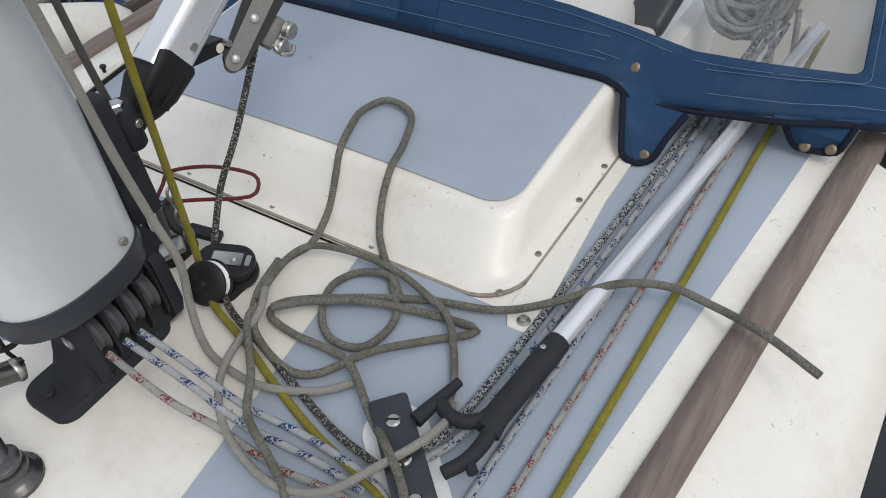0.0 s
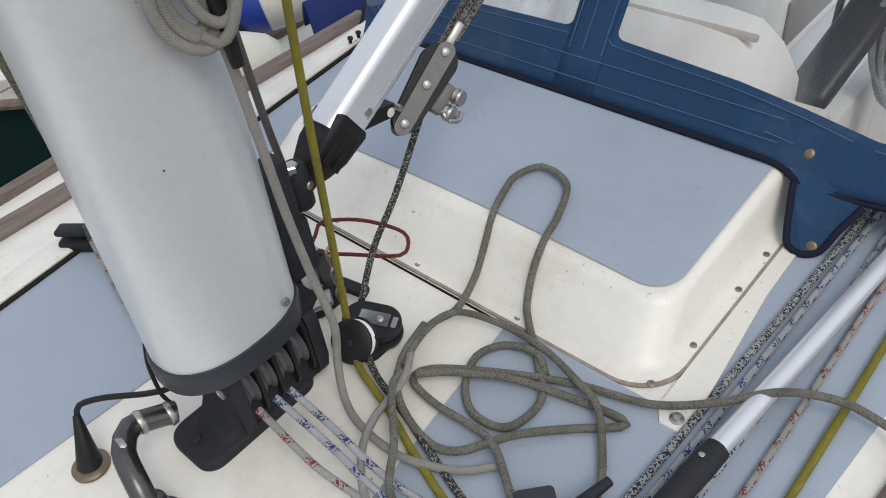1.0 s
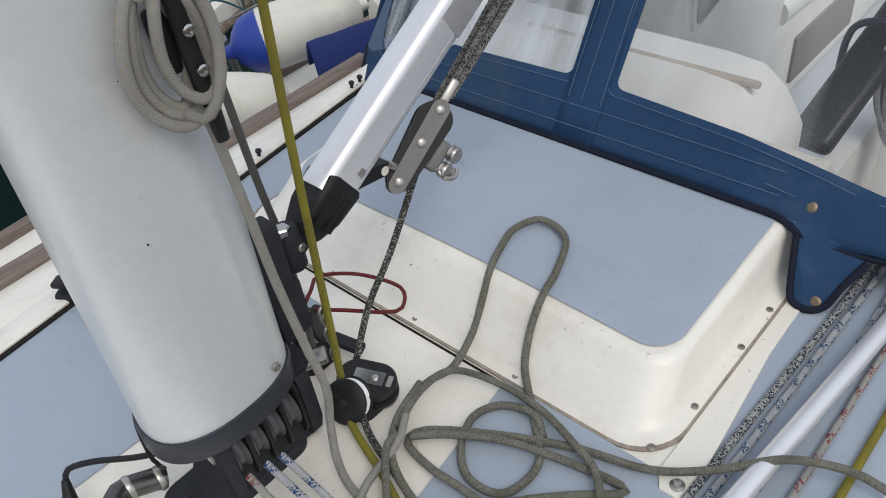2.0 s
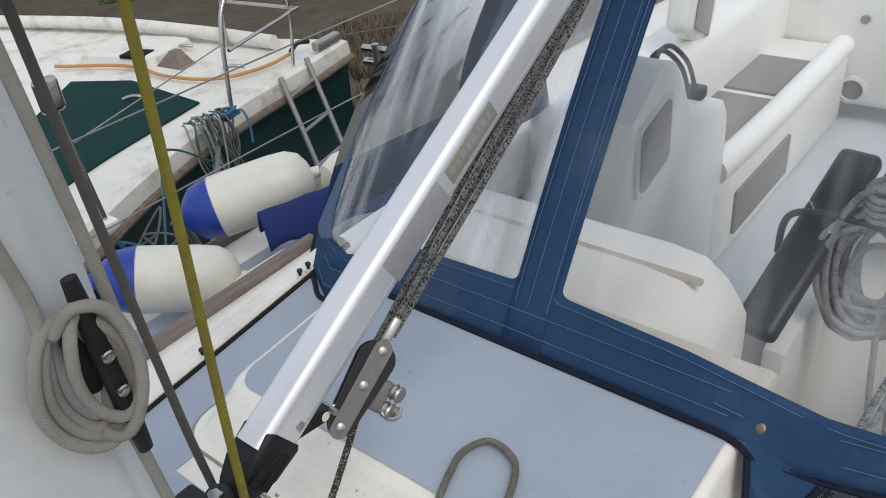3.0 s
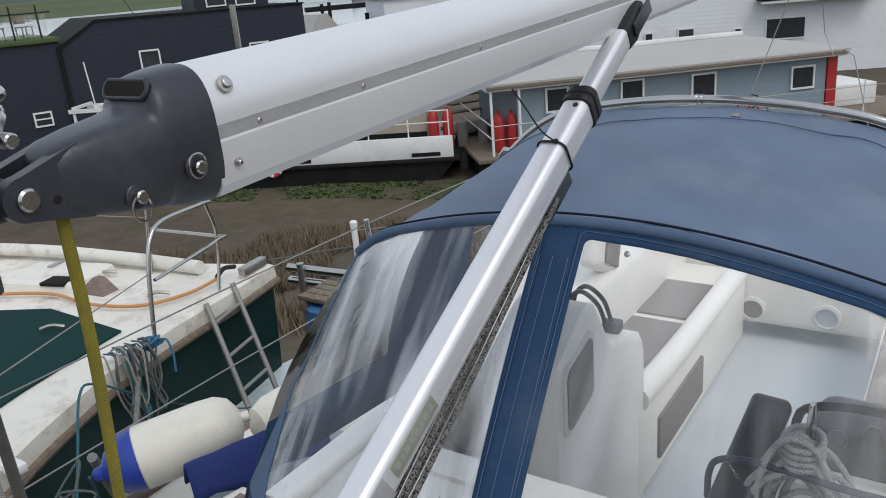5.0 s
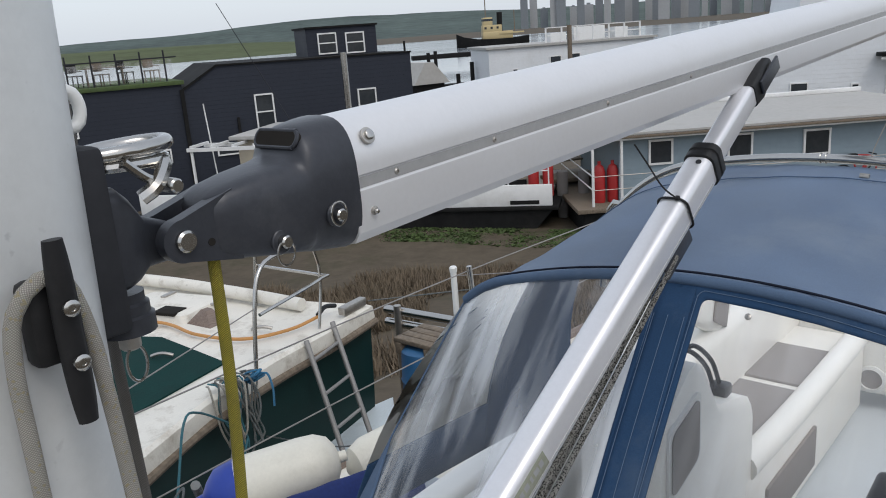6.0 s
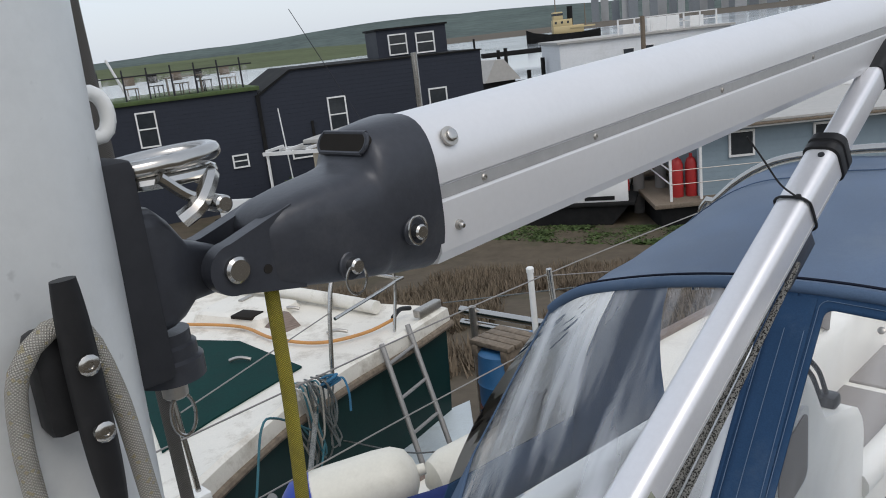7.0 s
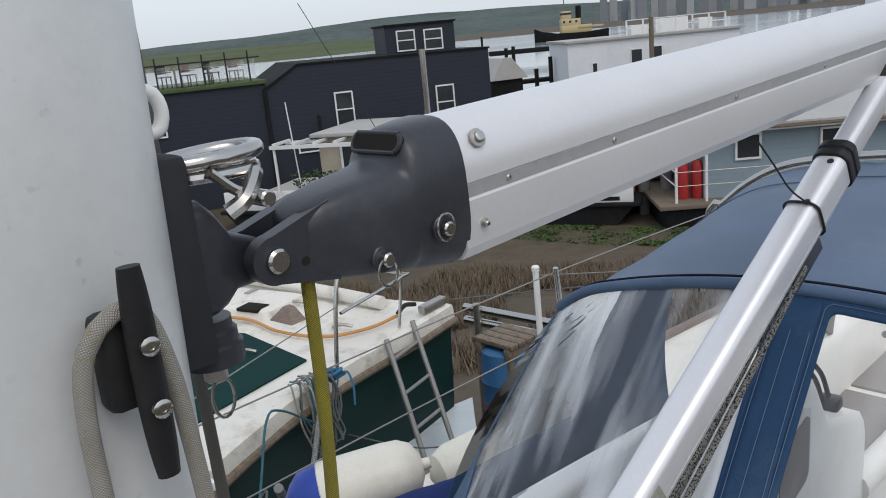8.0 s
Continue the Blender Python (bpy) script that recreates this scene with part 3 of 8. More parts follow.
def mast():
    ob = thing("mast", "grey painted aluminium mast with fittings", "mast", at=(MX, MY, 0.14))
    part("extrusion", loft([mast_ring(0.175), mast_ring(0.8), mast_ring(1.6), mast_ring(9.0)]), MAST_PAINT, ob, angle=60)
    part("heel_collar", loft([mast_ring(0.150, 0.004), mast_ring(0.176, 0.0045), mast_ring(0.184, 0.003), mast_ring(0.185, -0.004)]), CASTING, ob, "dark heel collar")
    for z, dy in ((0.205, 0.030), (0.20, -0.105)):
        add_screw(ob, (MX + 0.072 - (0.004 if dy > 0 else 0.035), MY + dy, z), 0.006, (1, 0.1, 0), DULL_STEEL, "rivet")
    for z, dy in ((0.46, -0.05), (0.88, 0.0), (0.62, -0.015)):
        add_screw(ob, (MX + 0.0685, MY + dy, z), 0.0008, (1, 0, 0), DARK_GAP, "rivet")
    return ob


mast()


def mast_base():
    """A cast step with a row of turning sheaves on each side, bolted to the roof."""
    ob = thing("mast_step", "black cast mast step with a row of sheaves", "mast fitting", at=(MX, MY, 0))
    part("foot", slab([(-0.058 + px, -0.094 + py) for px, py in rounded(0.098, 0.200, 0.026)], -0.001, 0.017, 0.008), RUBBER, ob)
    part("core", loft([[Vector((MX + x, -0.040 + y, z)) for x, y in rounded(w, l, 0.012)] for z, w, l in ((0.012, 0.070, 0.150), (0.10, 0.050, 0.140), (0.150, 0.095, 0.165))]), RUBBER, ob)
    for k in range(4):
        y = -0.0965 + k * 0.0285
        prof = [(0.006, -0.0105), (0.038, -0.0105), (0.0405, -0.0085), (0.033, -0.003), (0.033, 0.003), (0.0405, 0.0085), (0.038, 0.0105), (0.006, 0.0105)]
        part("sheave", lathe(prof, (-0.041, y, 0.082), (0, 1, 0), 32), SHEAVE, ob, "grooved grey sheave")
        part("cheek", plate([(px, pz + 0.084) for px, pz in rounded(0.088, 0.128, 0.034)], (-0.046, y + 0.0143, 0.0), Matrix.Identity(3), 0.005), BLACK, ob)
    ends = []
    for y, w, h, zc in ((-0.1085, 0.094, 0.140, 0.080), (-0.118, 0.092, 0.132, 0.076), (-0.124, 0.086, 0.120, 0.070)):
        ends.append([Vector((-0.048 + px, y, zc + pz)) for px, pz in rounded(w, h, 0.022)])
    part("end_cheek", loft(ends), RUBBER, ob)
    part("end_cheek", loft([[Vector((-0.046 + px, y, 0.078 + pz)) for px, pz in rounded(0.088 * s, 0.135 * s, 0.025)] for y, s in ((0.008, 1.0), (0.024, 1.0), (0.031, 0.88))]), RUBBER, ob)
    part("axle", lathe([(0.011, 0), (0.011, 0.002), (0.009, 0.003), (0.008, 0.001)], (-0.036, -0.1235, 0.088), (0, -1, 0), 18), DULL_STEEL, ob)
    part("web", loft([[Vector((-0.052 + x, y, z)) for x, z in ((-w, 0.012), (w, 0.012), (w * 0.9, h), (-w * 0.9, h))] for y, w, h in ((-0.120, 0.040, 0.080), (-0.132, 0.040, 0.045), (-0.146, 0.038, 0.022), (-0.158, 0.036, 0.016))]), RUBBER, ob, angle=70)
    part("bolt", lathe([(0.009, 0), (0.009, 0.004), (0.007, 0.006)], (-0.064, -0.172, 0.016), sides=16), RUBBER, ob)
    return ob


mast_base()


def horn_cleat(x, y, z, tilt, half=0.068, name="horn_cleat"):
    """A black two-screw horn cleat on the mast's side."""
    ob = thing(name, "black horn cleat screwed to the mast", "cleat", at=(x, y, z))
    pts = []
    for k in range(25):
        s = -1 + 2 * k / 24
        w = 0.0095 * (1 - 0.28 * abs(s) ** 3)
        pts.append((s, w))
    rings = []
    for s, w in pts:
        along = s * half
        out = 0.030 - 0.006 * (1 - abs(s)) - 0.004 * abs(s)
        cy, cz = y - math.sin(tilt) * along, z + math.cos(tilt) * along
        rings.append([Vector((x + out + w * 0.75 * math.sin(t), cy + w * math.cos(t) * math.cos(tilt), cz + w * math.cos(t) * math.sin(tilt))) for t in [2 * math_pi * q / 12 for q in range(12)]])
    part("horn_bar", loft(rings), BLACK, ob)
    part("pedestal", box((x + 0.004, y - 0.007, z + 0.006), (0.022, 0.026, 0.060), 0.006, Euler((tilt, 0, 0)).to_matrix()), BLACK, ob)
    for s in (-0.019, 0.019):
        add_screw(ob, (x + 0.0355, y - math.sin(tilt) * s, z + math.cos(tilt) * s), 0.0058, (1, 0, 0), STEEL)
    return ob


horn_cleat(0.0225, -0.012, 1.025, 0.0, 0.064)
horn_cleat(0.0200, -0.004, 0.630, 0.02, 0.095)


def gooseneck():
    """The hinge between mast and boom: bracket, swivel, pins, a stainless reefing hook above."""
    ob = thing("gooseneck", "dark cast gooseneck bracket with stainless pins", "boom fitting", at=(MX, 0.075, 1.0))
    y0 = 0.068
    part("bracket", box((MX, y0 - 0.022, 1.060), (0.056, 0.044, 0.150), 0.006), RUBBER, ob)
    rings = []
    for y, w, h, zc in ((y0 - 0.004, 0.046, 0.088, 1.058), (y0 + 0.008, 0.045, 0.084, 1.058), (y0 + 0.018, 0.040, 0.070, 1.055), (y0 + 0.030, 0.026, 0.044, 1.050), (y0 + 0.052, 0.024, 0.034, 1.046)):
        rings.append([Vector((MX + x, y, zc + z)) for x, z in rounded(w, h, min(w, h) * 0.28)])
    part("swivel", loft(rings), CASTING, ob, angle=50)
    part("lower_boss", lathe([(0.024, 0), (0.024, 0.014), (0.021, 0.016), (0.021, 0.024), (0.018, 0.026), (0.018, 0.034)], (MX, y0 + 0.006, 0.978), (0, 0, 1), 20), CASTING, ob)
    part("pin", cyl((MX, y0 + 0.006, 0.962), (MX, y0 + 0.006, 0.980), 0.009, sides=14, rim=0.002), DULL_STEEL, ob)
    part("ring", tube([(MX + 0.006, y0 + 0.006 + 0.009 * math.cos(a), 0.950 + 0.016 * math.sin(a)) for a in [2 * math_pi * k / 10 for k in range(10)]], 0.0014, 6, 0.003, True), STEEL, ob)
    # stainless strap over the swivel's ear
    strap = [(MX + 0.030, y0 + 0.022, 1.090), (MX + 0.034, y0 + 0.034, 1.098), (MX + 0.020, y0 + 0.052, 1.113), (MX, y0 + 0.055, 1.112)]
    part("strap", tube(strap, 0.0065, 8, 0.004), STEEL, ob, "bright stainless strap")
    # the reefing hook: a closed stainless bow lying level, on two legs with a shackle
    bow = [(MX + 0.023 * math.cos(a), y0 + 0.028 + 0.038 * math.sin(a), 1.127 + 0.002 * math.sin(a)) for a in [2 * math_pi * k / 16 for k in range(16)]]
    part("hook_bow", tube(bow, 0.0062, 10, 0.005, True), STEEL, ob, "polished stainless bow")
    bow2 = [(MX + 0.023 * math.cos(a), y0 + 0.028 + 0.035 * math.sin(a), 1.116) for a in [radians(d) for d in range(-60, 241, 20)]]
    part("hook_bow", tube(bow2, 0.0045, 8, 0.005), STEEL, ob, "polished stainless bow")
    for dx, a, b in ((0.03, (0.012, 1.120), (0.046, 1.098)), (0.012, (0.056, 1.120), (0.048, 1.096))):
        part("hook_leg", tube([(MX + dx, y0 + a[0], a[1]), (MX + dx, y0 + 0.5 * (a[0] + b[0]), 0.5 * (a[1] + b[1]) - 0.004), (MX + dx, y0 + b[0], b[1])], 0.004, 8, 0.004), STEEL, ob)
    part("shackle_pin", cyl((MX + 0.006, y0 + 0.047, 1.096), (MX + 0.044, y0 + 0.047, 1.096), 0.0062, sides=14, rim=0.0015), STEEL, ob)
    return ob


gooseneck()

eye = thing("mast_eye", "white plastic eye strap on the mast", "mast fitting", at=(MX, 0.07, 1.16))
part("loop", tube([(MX, 0.045, 1.174), (MX, 0.060, 1.177), (MX, 0.067, 1.170), (MX, 0.068, 1.158), (MX, 0.062, 1.149), (MX, 0.045, 1.151)], 0.0050, 10, 0.004), WHITE_PLASTIC, eye)


# ---- boom ----
BOOM_A, BOOM_DIR = Vector((MX + 0.006, 0.297, 1.0675)), Vector((0, 1.0, 0.046)).normalized()


def boom_at(d, x, z):
    """A place on the boom: d along it, x to its side, z up in its section."""
    up = Vector((0, -BOOM_DIR.z, BOOM_DIR.y))
    return BOOM_A + BOOM_DIR * d + Vector((x, 0, 0)) + up * z


def boom_outline():
    """Half-rounded section with a groove low on each flank."""
    right = []
    for k in range(13):
        a = radians(90 - 95 * k / 12)
        right.append((0.046 * math.cos(a) ** 0.8 if math.cos(a) > 0 else 0.046, 0.012 + 0.048 * math.sin(a)))
    right[-1] = (0.046, 0.010)
    right += [(0.046, 0.003), (0.0435, 0.001), (0.0430, -0.011), (0.0455, -0.013), (0.0454, -0.034), (0.0430, -0.055), (0.036, -0.0655), (0.016, -0.0690)]
    return right + [(-x, z) for x, z in right[::-1]]


def boom():
    ob = thing("boom", "silver anodised aluminium boom with a grey cast end", "boom", at=tuple(BOOM_A))
    sec = boom_outline()
    part("extrusion", loft([[boom_at(d, x, z) for x, z in sec] for d in (0, 0.5, 1.5, 3.6)]), BOOM_ALLOY, ob, angle=24)
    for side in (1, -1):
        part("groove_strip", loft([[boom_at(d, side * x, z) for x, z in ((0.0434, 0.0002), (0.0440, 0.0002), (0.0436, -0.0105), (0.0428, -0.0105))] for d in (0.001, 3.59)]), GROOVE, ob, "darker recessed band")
    # the cast end, narrowing to the hinge
    rings = []
    for d, w, zt, zb, p in ((0.004, 0.0485, 0.0620, -0.0715, 3.0), (-0.004, 0.0485, 0.0620, -0.0715, 3.0), (-0.018, 0.0480, 0.0615, -0.0690, 2.8), (-0.032, 0.0474, 0.0600, -0.0670, 2.7), (-0.042, 0.0465, 0.0575, -0.0645, 2.7), (-0.048, 0.0458, 0.0525, -0.0625, 2.8), (-0.0515, 0.0452, 0.0430, -0.0612, 3.0), (-0.054, 0.0450, 0.0365, -0.0606, 3.2), (-0.060, 0.0445, 0.0330, -0.0590, 3.4), (-0.072, 0.043, 0.0305, -0.0565, 3.6), (-0.105, 0.0375, 0.0275, -0.0495, 3.8), (-0.132, 0.033, 0.0230, -0.0430, 4.0), (-0.146, 0.0295, 0.0170, -0.0390, 4.0), (-0.151, 0.024, 0.0100, -0.0340, 4.0)):
        mid, half = (zt + zb) / 2, (zt - zb) / 2
        ring = []
        for k in range(36):
            a = 2 * math_pi * k / 36
            c, s = math.cos(a), math.sin(a)
            ring.append(boom_at(d, w * math.copysign(abs(c) ** (2 / p), c), mid + half * math.copysign(abs(s) ** (2 / p), s)))
        rings.append(ring)
    end = part("end_casting", loft(rings), CASTING, ob, "dark grey cast boom end", angle=50)
    # the outhaul's mouth on the hump, facing the mast: a rolled lip round a solid plug, near-black for the throat's
    # shade
    slope = Vector((0, -0.90, 0.43))
    across = frame_to(slope, (0, 0, 1))
    mouth = boom_at(-0.0492, 0, 0.0485)
    throat = rounded(0.060, 0.0165, 0.0075, 5)
    part("mouth_lip", tube([mouth + across @ Vector((px, 0, pz)) for px, pz in throat], 0.0020, 8, 0.004, True), CASTING, end)
    part("mouth", loft([[mouth + across @ Vector((px, d, pz)) for px, pz in throat] for d in (-0.010, 0.0014)]), DARK_GAP, end, "outhaul mouth, its inner shade given by dark colour")
    # two lugs on the hinge pin
    for side in (1, -1):
        lug = []
        for k in range(17):
            a = radians(90 + 180 * k / 16)
            lug.append((-0.178 + 0.0195 * math.cos(a), -0.0115 + 0.0185 * math.sin(a)))
        lug += [(-0.125, -0.043), (-0.125, 0.021)]
        part("lug", loft([[boom_at(d, side * x, z) for d, z in lug] for x in (0.014, 0.0275)]), CASTING, end)
    part("hinge_pin", cyl(boom_at(-0.178, -0.033, -0.0115), boom_at(-0.178, 0.033, -0.0115), 0.0095, sides=20, rim=0.002), STEEL, ob)
    part("pin_hole", cyl(boom_at(-0.154, 0.0272, -0.019), boom_at(-0.154, 0.0282, -0.019), 0.0035, sides=12), DARK_GAP, ob)
    for d, z, x in ((-0.090, -0.036, 0.036), (-0.030, -0.026, 0.0455)):
        part("clevis_pin", cyl(boom_at(d, x, z), boom_at(d, x + 0.012, z), 0.0062, sides=16, rim=0.0015), STEEL, ob)
        part("pin_flange", cyl(boom_at(d, x, z), boom_at(d, x + 0.004, z), 0.0115, sides=18, rim=0.001), CASTING, ob)
        ringpts = [boom_at(d - 0.002 + 0.0095 * math.cos(a), x + 0.009, z - (0.010 if d < -0.05 else -0.002) + 0.0115 * math.sin(a)) for a in [2 * math_pi * k / 12 for k in range(12)]]
        part("split_ring", tube(ringpts, 0.0011, 6, 0.003, True), STEEL, ob)
    for d, z, r in ((0.028, 0.038, 0.0085), (0.022, -0.036, 0.0045)):
        x = 0.0425 if z > 0 else 0.0455
        nrm = Vector((1, 0, 0.45 if z > 0 else -0.1))
        part("washer", lathe([(r, -0.001), (r, 0.0015), (r * 0.8, 0.002)], boom_at(d, x, z), nrm, 18), DULL_STEEL, ob)
        part("bolt_head", lathe([(r * 0.62, 0.001), (r * 0.62, 0.005), (r * 0.4, 0.006)], boom_at(d, x, z), nrm, 14), STEEL, ob)
    for d in (0.062, 0.23, 0.50, 0.78):
        add_screw(ob, boom_at(d, 0.0437, -0.005), 0.0035, (1, 0, 0), DULL_STEEL, "rivet")
    return ob


boom()


# ---- the rod kicker ----
V0, V1 = Vector((-0.0602, 0.135, 0.308)), Vector((0.002, 1.375, 1.068))
VDIR = (V1 - V0).normalized()
VUP = Vector((1, 0, 0)).cross(VDIR)


def strut(d, x, z):
    return V0 + VDIR * d + Vector((x, 0, 0)) + VUP * z


def kicker():
    ob = thing("rod_kicker", "telescopic silver rod kicker between mast and boom", "kicker", at=tuple(V0))
    low = rounded(0.050, 0.066, 0.016, 5)
    high = rounded(0.036, 0.048, 0.010, 5)
    part("outer_tube", loft([[strut(d, x, z) for x, z in low] for d in (0.030, 0.5, 1.215)]), ALLOY, ob, angle=35)
    part("inner_tube", loft([[strut(d, x, z) for x, z in high] for d in (1.21, 1.42)]), ALLOY, ob, angle=35)
    collar = []
    for d, g in ((1.184, 1.02), (1.186, 1.12), (1.198, 1.13), (1.201, 1.06), (1.204, 1.06), (1.206, 1.13), (1.220, 1.11), (1.224, 0.98)):
        collar.append([strut(d, x * g, z * g) for x, z in low])
    part("end_collar", loft(collar), BLACK, ob, "stepped black rubber collar")
    rings = []
    for d, w, h in ((-0.038, 0.030, 0.034), (-0.022, 0.040, 0.048), (0.006, 0.052, 0.062), (0.050, 0.054, 0.068), (0.056, 0.050, 0.062)):
        rings.append([strut(d, x, z - 0.004) for x, z in rounded(w, h, 0.010, 4)])
    foot = part("foot_socket", loft(rings), BLACK, ob, "black plastic foot socket")
    for z in (-0.012, 0.010):
        part("slot", box(strut(0.014, 0.0268, z - 0.004), (0.002, 0.052, 0.014), 0.0008, frame_to(VDIR)), DARK_GAP, foot)
    # the arm below the socket that holds the tackle's shackle
    arm = [(0.0, -0.020), (0.06, -0.038), (0.105, -0.075), (0.118, -0.072), (0.116, -0.058), (0.09, -0.034), (0.075, -0.028)]
    part("tackle_arm", loft([[strut(d, x, z) for d, z in arm] for x in (-0.012, 0.012)]), BLACK, ob)
    part("arm_eye", cyl(strut(0.103, 0.0125, -0.062), strut(0.103, 0.0132, -0.062), 0.007, sides=16), GELCOAT, ob)
    part("rivet", lathe([(0.006, -0.001), (0.006, 0.0015), (0.003, 0.002)], strut(0.078, 0.0255, -0.010), (1, 0, 0), 14), DULL_STEEL, ob)
    part("rivet", lathe([(0.005, -0.001), (0.005, 0.0015), (0.003, 0.002)], strut(1.172, 0.008, 0.0330), VUP, 14), RUBBER, ob)
    # seam along the flank and the worn printed label
    part("seam", box(strut(0.62, 0.0252, -0.016), (0.001, 1.10, 0.0016), 0, frame_to(VDIR)), GROOVE, ob)
    part("label", box(strut(0.368, 0.0252, -0.0020), (0.0012, 0.135, 0.046), 0.0003, frame_to(VDIR)), LABEL, ob, "plain grey worn label")
    printed = part("label", box(strut(0.512, 0.0252, 0.0020), (0.0012, 0.120, 0.030), 0.0003, frame_to(VDIR)), LABEL_OLIVE, ob, "faded olive printed label")
    for k, w in enumerate((0.010, 0.006, 0.011, 0.008, 0.010, 0.005, 0.011, 0.009)):
        part("print_bar", box(strut(0.464 + k * 0.0135, 0.0259, 0.0035), (0.0005, w, 0.011), 0, frame_to(VDIR)), LABEL, printed)
    # head fitting under the boom
    head = [[strut(d, x, z) for x, z in rounded(w, h, 0.008, 4)] for d, w, h in ((1.40, 0.040, 0.050), (1.43, 0.044, 0.056), (1.47, 0.034, 0.050), (1.50, 0.026, 0.034))]
    part("head_fitting", loft(head), BLACK, ob, "black head fitting")
    for x in (0.024, -0.024):
        part("head_cheek", box(strut(1.462, x, 0.004), (0.006, 0.085, 0.030), 0.002, frame_to(VDIR)), CASTING, ob)
    return ob


LABEL_OLIVE = surface("olive_label", (0.25, 0.26, 0.20), 0.5, vary=0.2, dirt=(0.4, 0.4, 0.36), dirt_amount=0.5, dirt_scale=40)
LABEL = surface("grey_label", (0.30, 0.30, 0.31), 0.5, vary=0.12, dirt=(0.5, 0.5, 0.5), dirt_amount=0.3, dirt_scale=30)
kicker()


def mast_bracket():
    ob = thing("kicker_bracket", "dark cast kicker bracket on the mast", "mast fitting", at=(MX, 0.07, 0.33))
    part("plate", box((MX, 0.046, 0.290), (0.034, 0.046, 0.12), 0.006), RUBBER, ob)
    part("swivel", lathe([(0.014, -0.034), (0.017, -0.030), (0.017, 0.028), (0.014, 0.032)], (MX - 0.002, 0.086, 0.290), sides=20), RUBBER, ob)
    part("toggle", box((MX - 0.006, 0.112, 0.292), (0.024, 0.050, 0.032), 0.008, frame_to(VDIR)), RUBBER, ob)
    part("bolt", lathe([(0.011, 0), (0.011, 0.009), (0.009, 0.011)], (MX + 0.002, 0.080, 0.317), sides=6), STEEL, ob, "hexagonal bolt head")
    part("pin", cyl((MX - 0.020, 0.092, 0.293), (MX + 0.018, 0.092, 0.293), 0.006, sides=14, rim=0.001), DULL_STEEL, ob)
    # chain plate and shackles below
    part("lower_plate", box((MX + 0.002, 0.054, 0.205), (0.022, 0.050, 0.09), 0.006), RUBBER, ob)
    for k in range(5):
        z = 0.175 - k * 0.019
        pts = [(MX + 0.018 + (0.007 * math.cos(a) if k % 2 else 0.002), 0.092 + (0.002 if k % 2 else 0.007 * math.cos(a)), z + 0.013 * math.sin(a)) for a in [2 * math_pi * q / 10 for q in range(10)]]
        part("chain_link", tube(pts, 0.0024, 6, 0.004, True), DULL_STEEL, ob)
    return ob


mast_bracket()


# ---- sprayhood ----
def hem(a):
    """The sprayhood's lower edge, by its place across the boat."""
    pts = [(-0.84, 0.93, 0.000), (-0.72, 0.79, 0.004), (-0.60, 0.705, 0.006), (-0.50, 0.70, 0.02), (-0.43, 0.705, 0.100), (0.345, 0.703, 0.103), (0.385, 0.70, 0.074), (0.47, 0.725, 0.066), (0.62, 0.745, 0.075), (0.70, 0.80, 0.06), (0.82, 0.92, 0.00)]
    for p, q in zip(pts, pts[1:]):
        if a <= q[0]:
            t = max(0, (a - p[0]) / (q[0] - p[0]))
            return Vector(p).lerp(Vector(q), t)
    return Vector(pts[-1])


def bow(a):
    """The front hoop, by the same measure."""
    x = a * 0.745
    return Vector((x, 1.18 + 0.05 * abs(a) ** 3, 0.708 - 0.30 * x * x - 0.9 * max(0, abs(x) - 0.5) ** 2 * 2))


def aft_bow(a):
    x = -0.05 + a * 0.90
    return Vector((x, 2.08 + 0.04 * abs(a) ** 3, 0.775 - 0.24 * (x + 0.05) ** 2 - 1.4 * max(0, abs(x + 0.05) - 0.4) ** 2))


def hood(a, v, off=0.0):
    """A place on the front panel; off lifts it outwards."""
    p = hem(a).lerp(bow(a), v)
    p.y -= 0.012 * math.sin(math_pi * v)
    return p + Vector((0, -0.78, 0.62)) * off


def ring_panel(outer, inner, off, steps=6, keep=None):
    """Canvas between an outer outline and a window's outline, both in (a, v)."""
    bm = bmesh.new()
    n = len(outer)
    rings = []
    for k in range(steps + 1):
        t = k / steps
        rings.append([bm.verts.new(hood(o[0] + (i[0] - o[0]) * t, o[1] + (i[1] - o[1]) * t, off)) for o, i in zip(outer, inner)])
    for r0, r1 in zip(rings, rings[1:]):
        for k in range(n):
            if keep is None or keep(inner[k][0], inner[(k + 1) % n][0]):
                bm.faces.new((r0[k], r0[(k + 1) % n], r1[(k + 1) % n], r1[k]))
    for v in [v for v in bm.verts if not v.link_faces]:
        bm.verts.remove(v)
    return bm


def window_outline(corners, radius, n=8):
    """A rounded outline in (a, v); corners anticlockwise from lower left."""
    out = []
    m = len(corners)
    for k in range(m):
        p, c, q = (Vector(corners[(k + j) % m]) for j in (-1, 0, 1))
        s, e = c + (p - c).normalized() * radius, c + (q - c).normalized() * radius
        for j in range(n + 1):
            t = j / n
            out.append(tuple(s * (1 - t) ** 2 + c * 2 * t * (1 - t) + e * t * t))
        nxt = Vector(corners[(k + 1) % m])
        nxt_s = nxt + (c - nxt).normalized() * radius
        for j in range(1, 6):
            out.append(tuple(e.lerp(nxt_s, j / 6)))
    return out


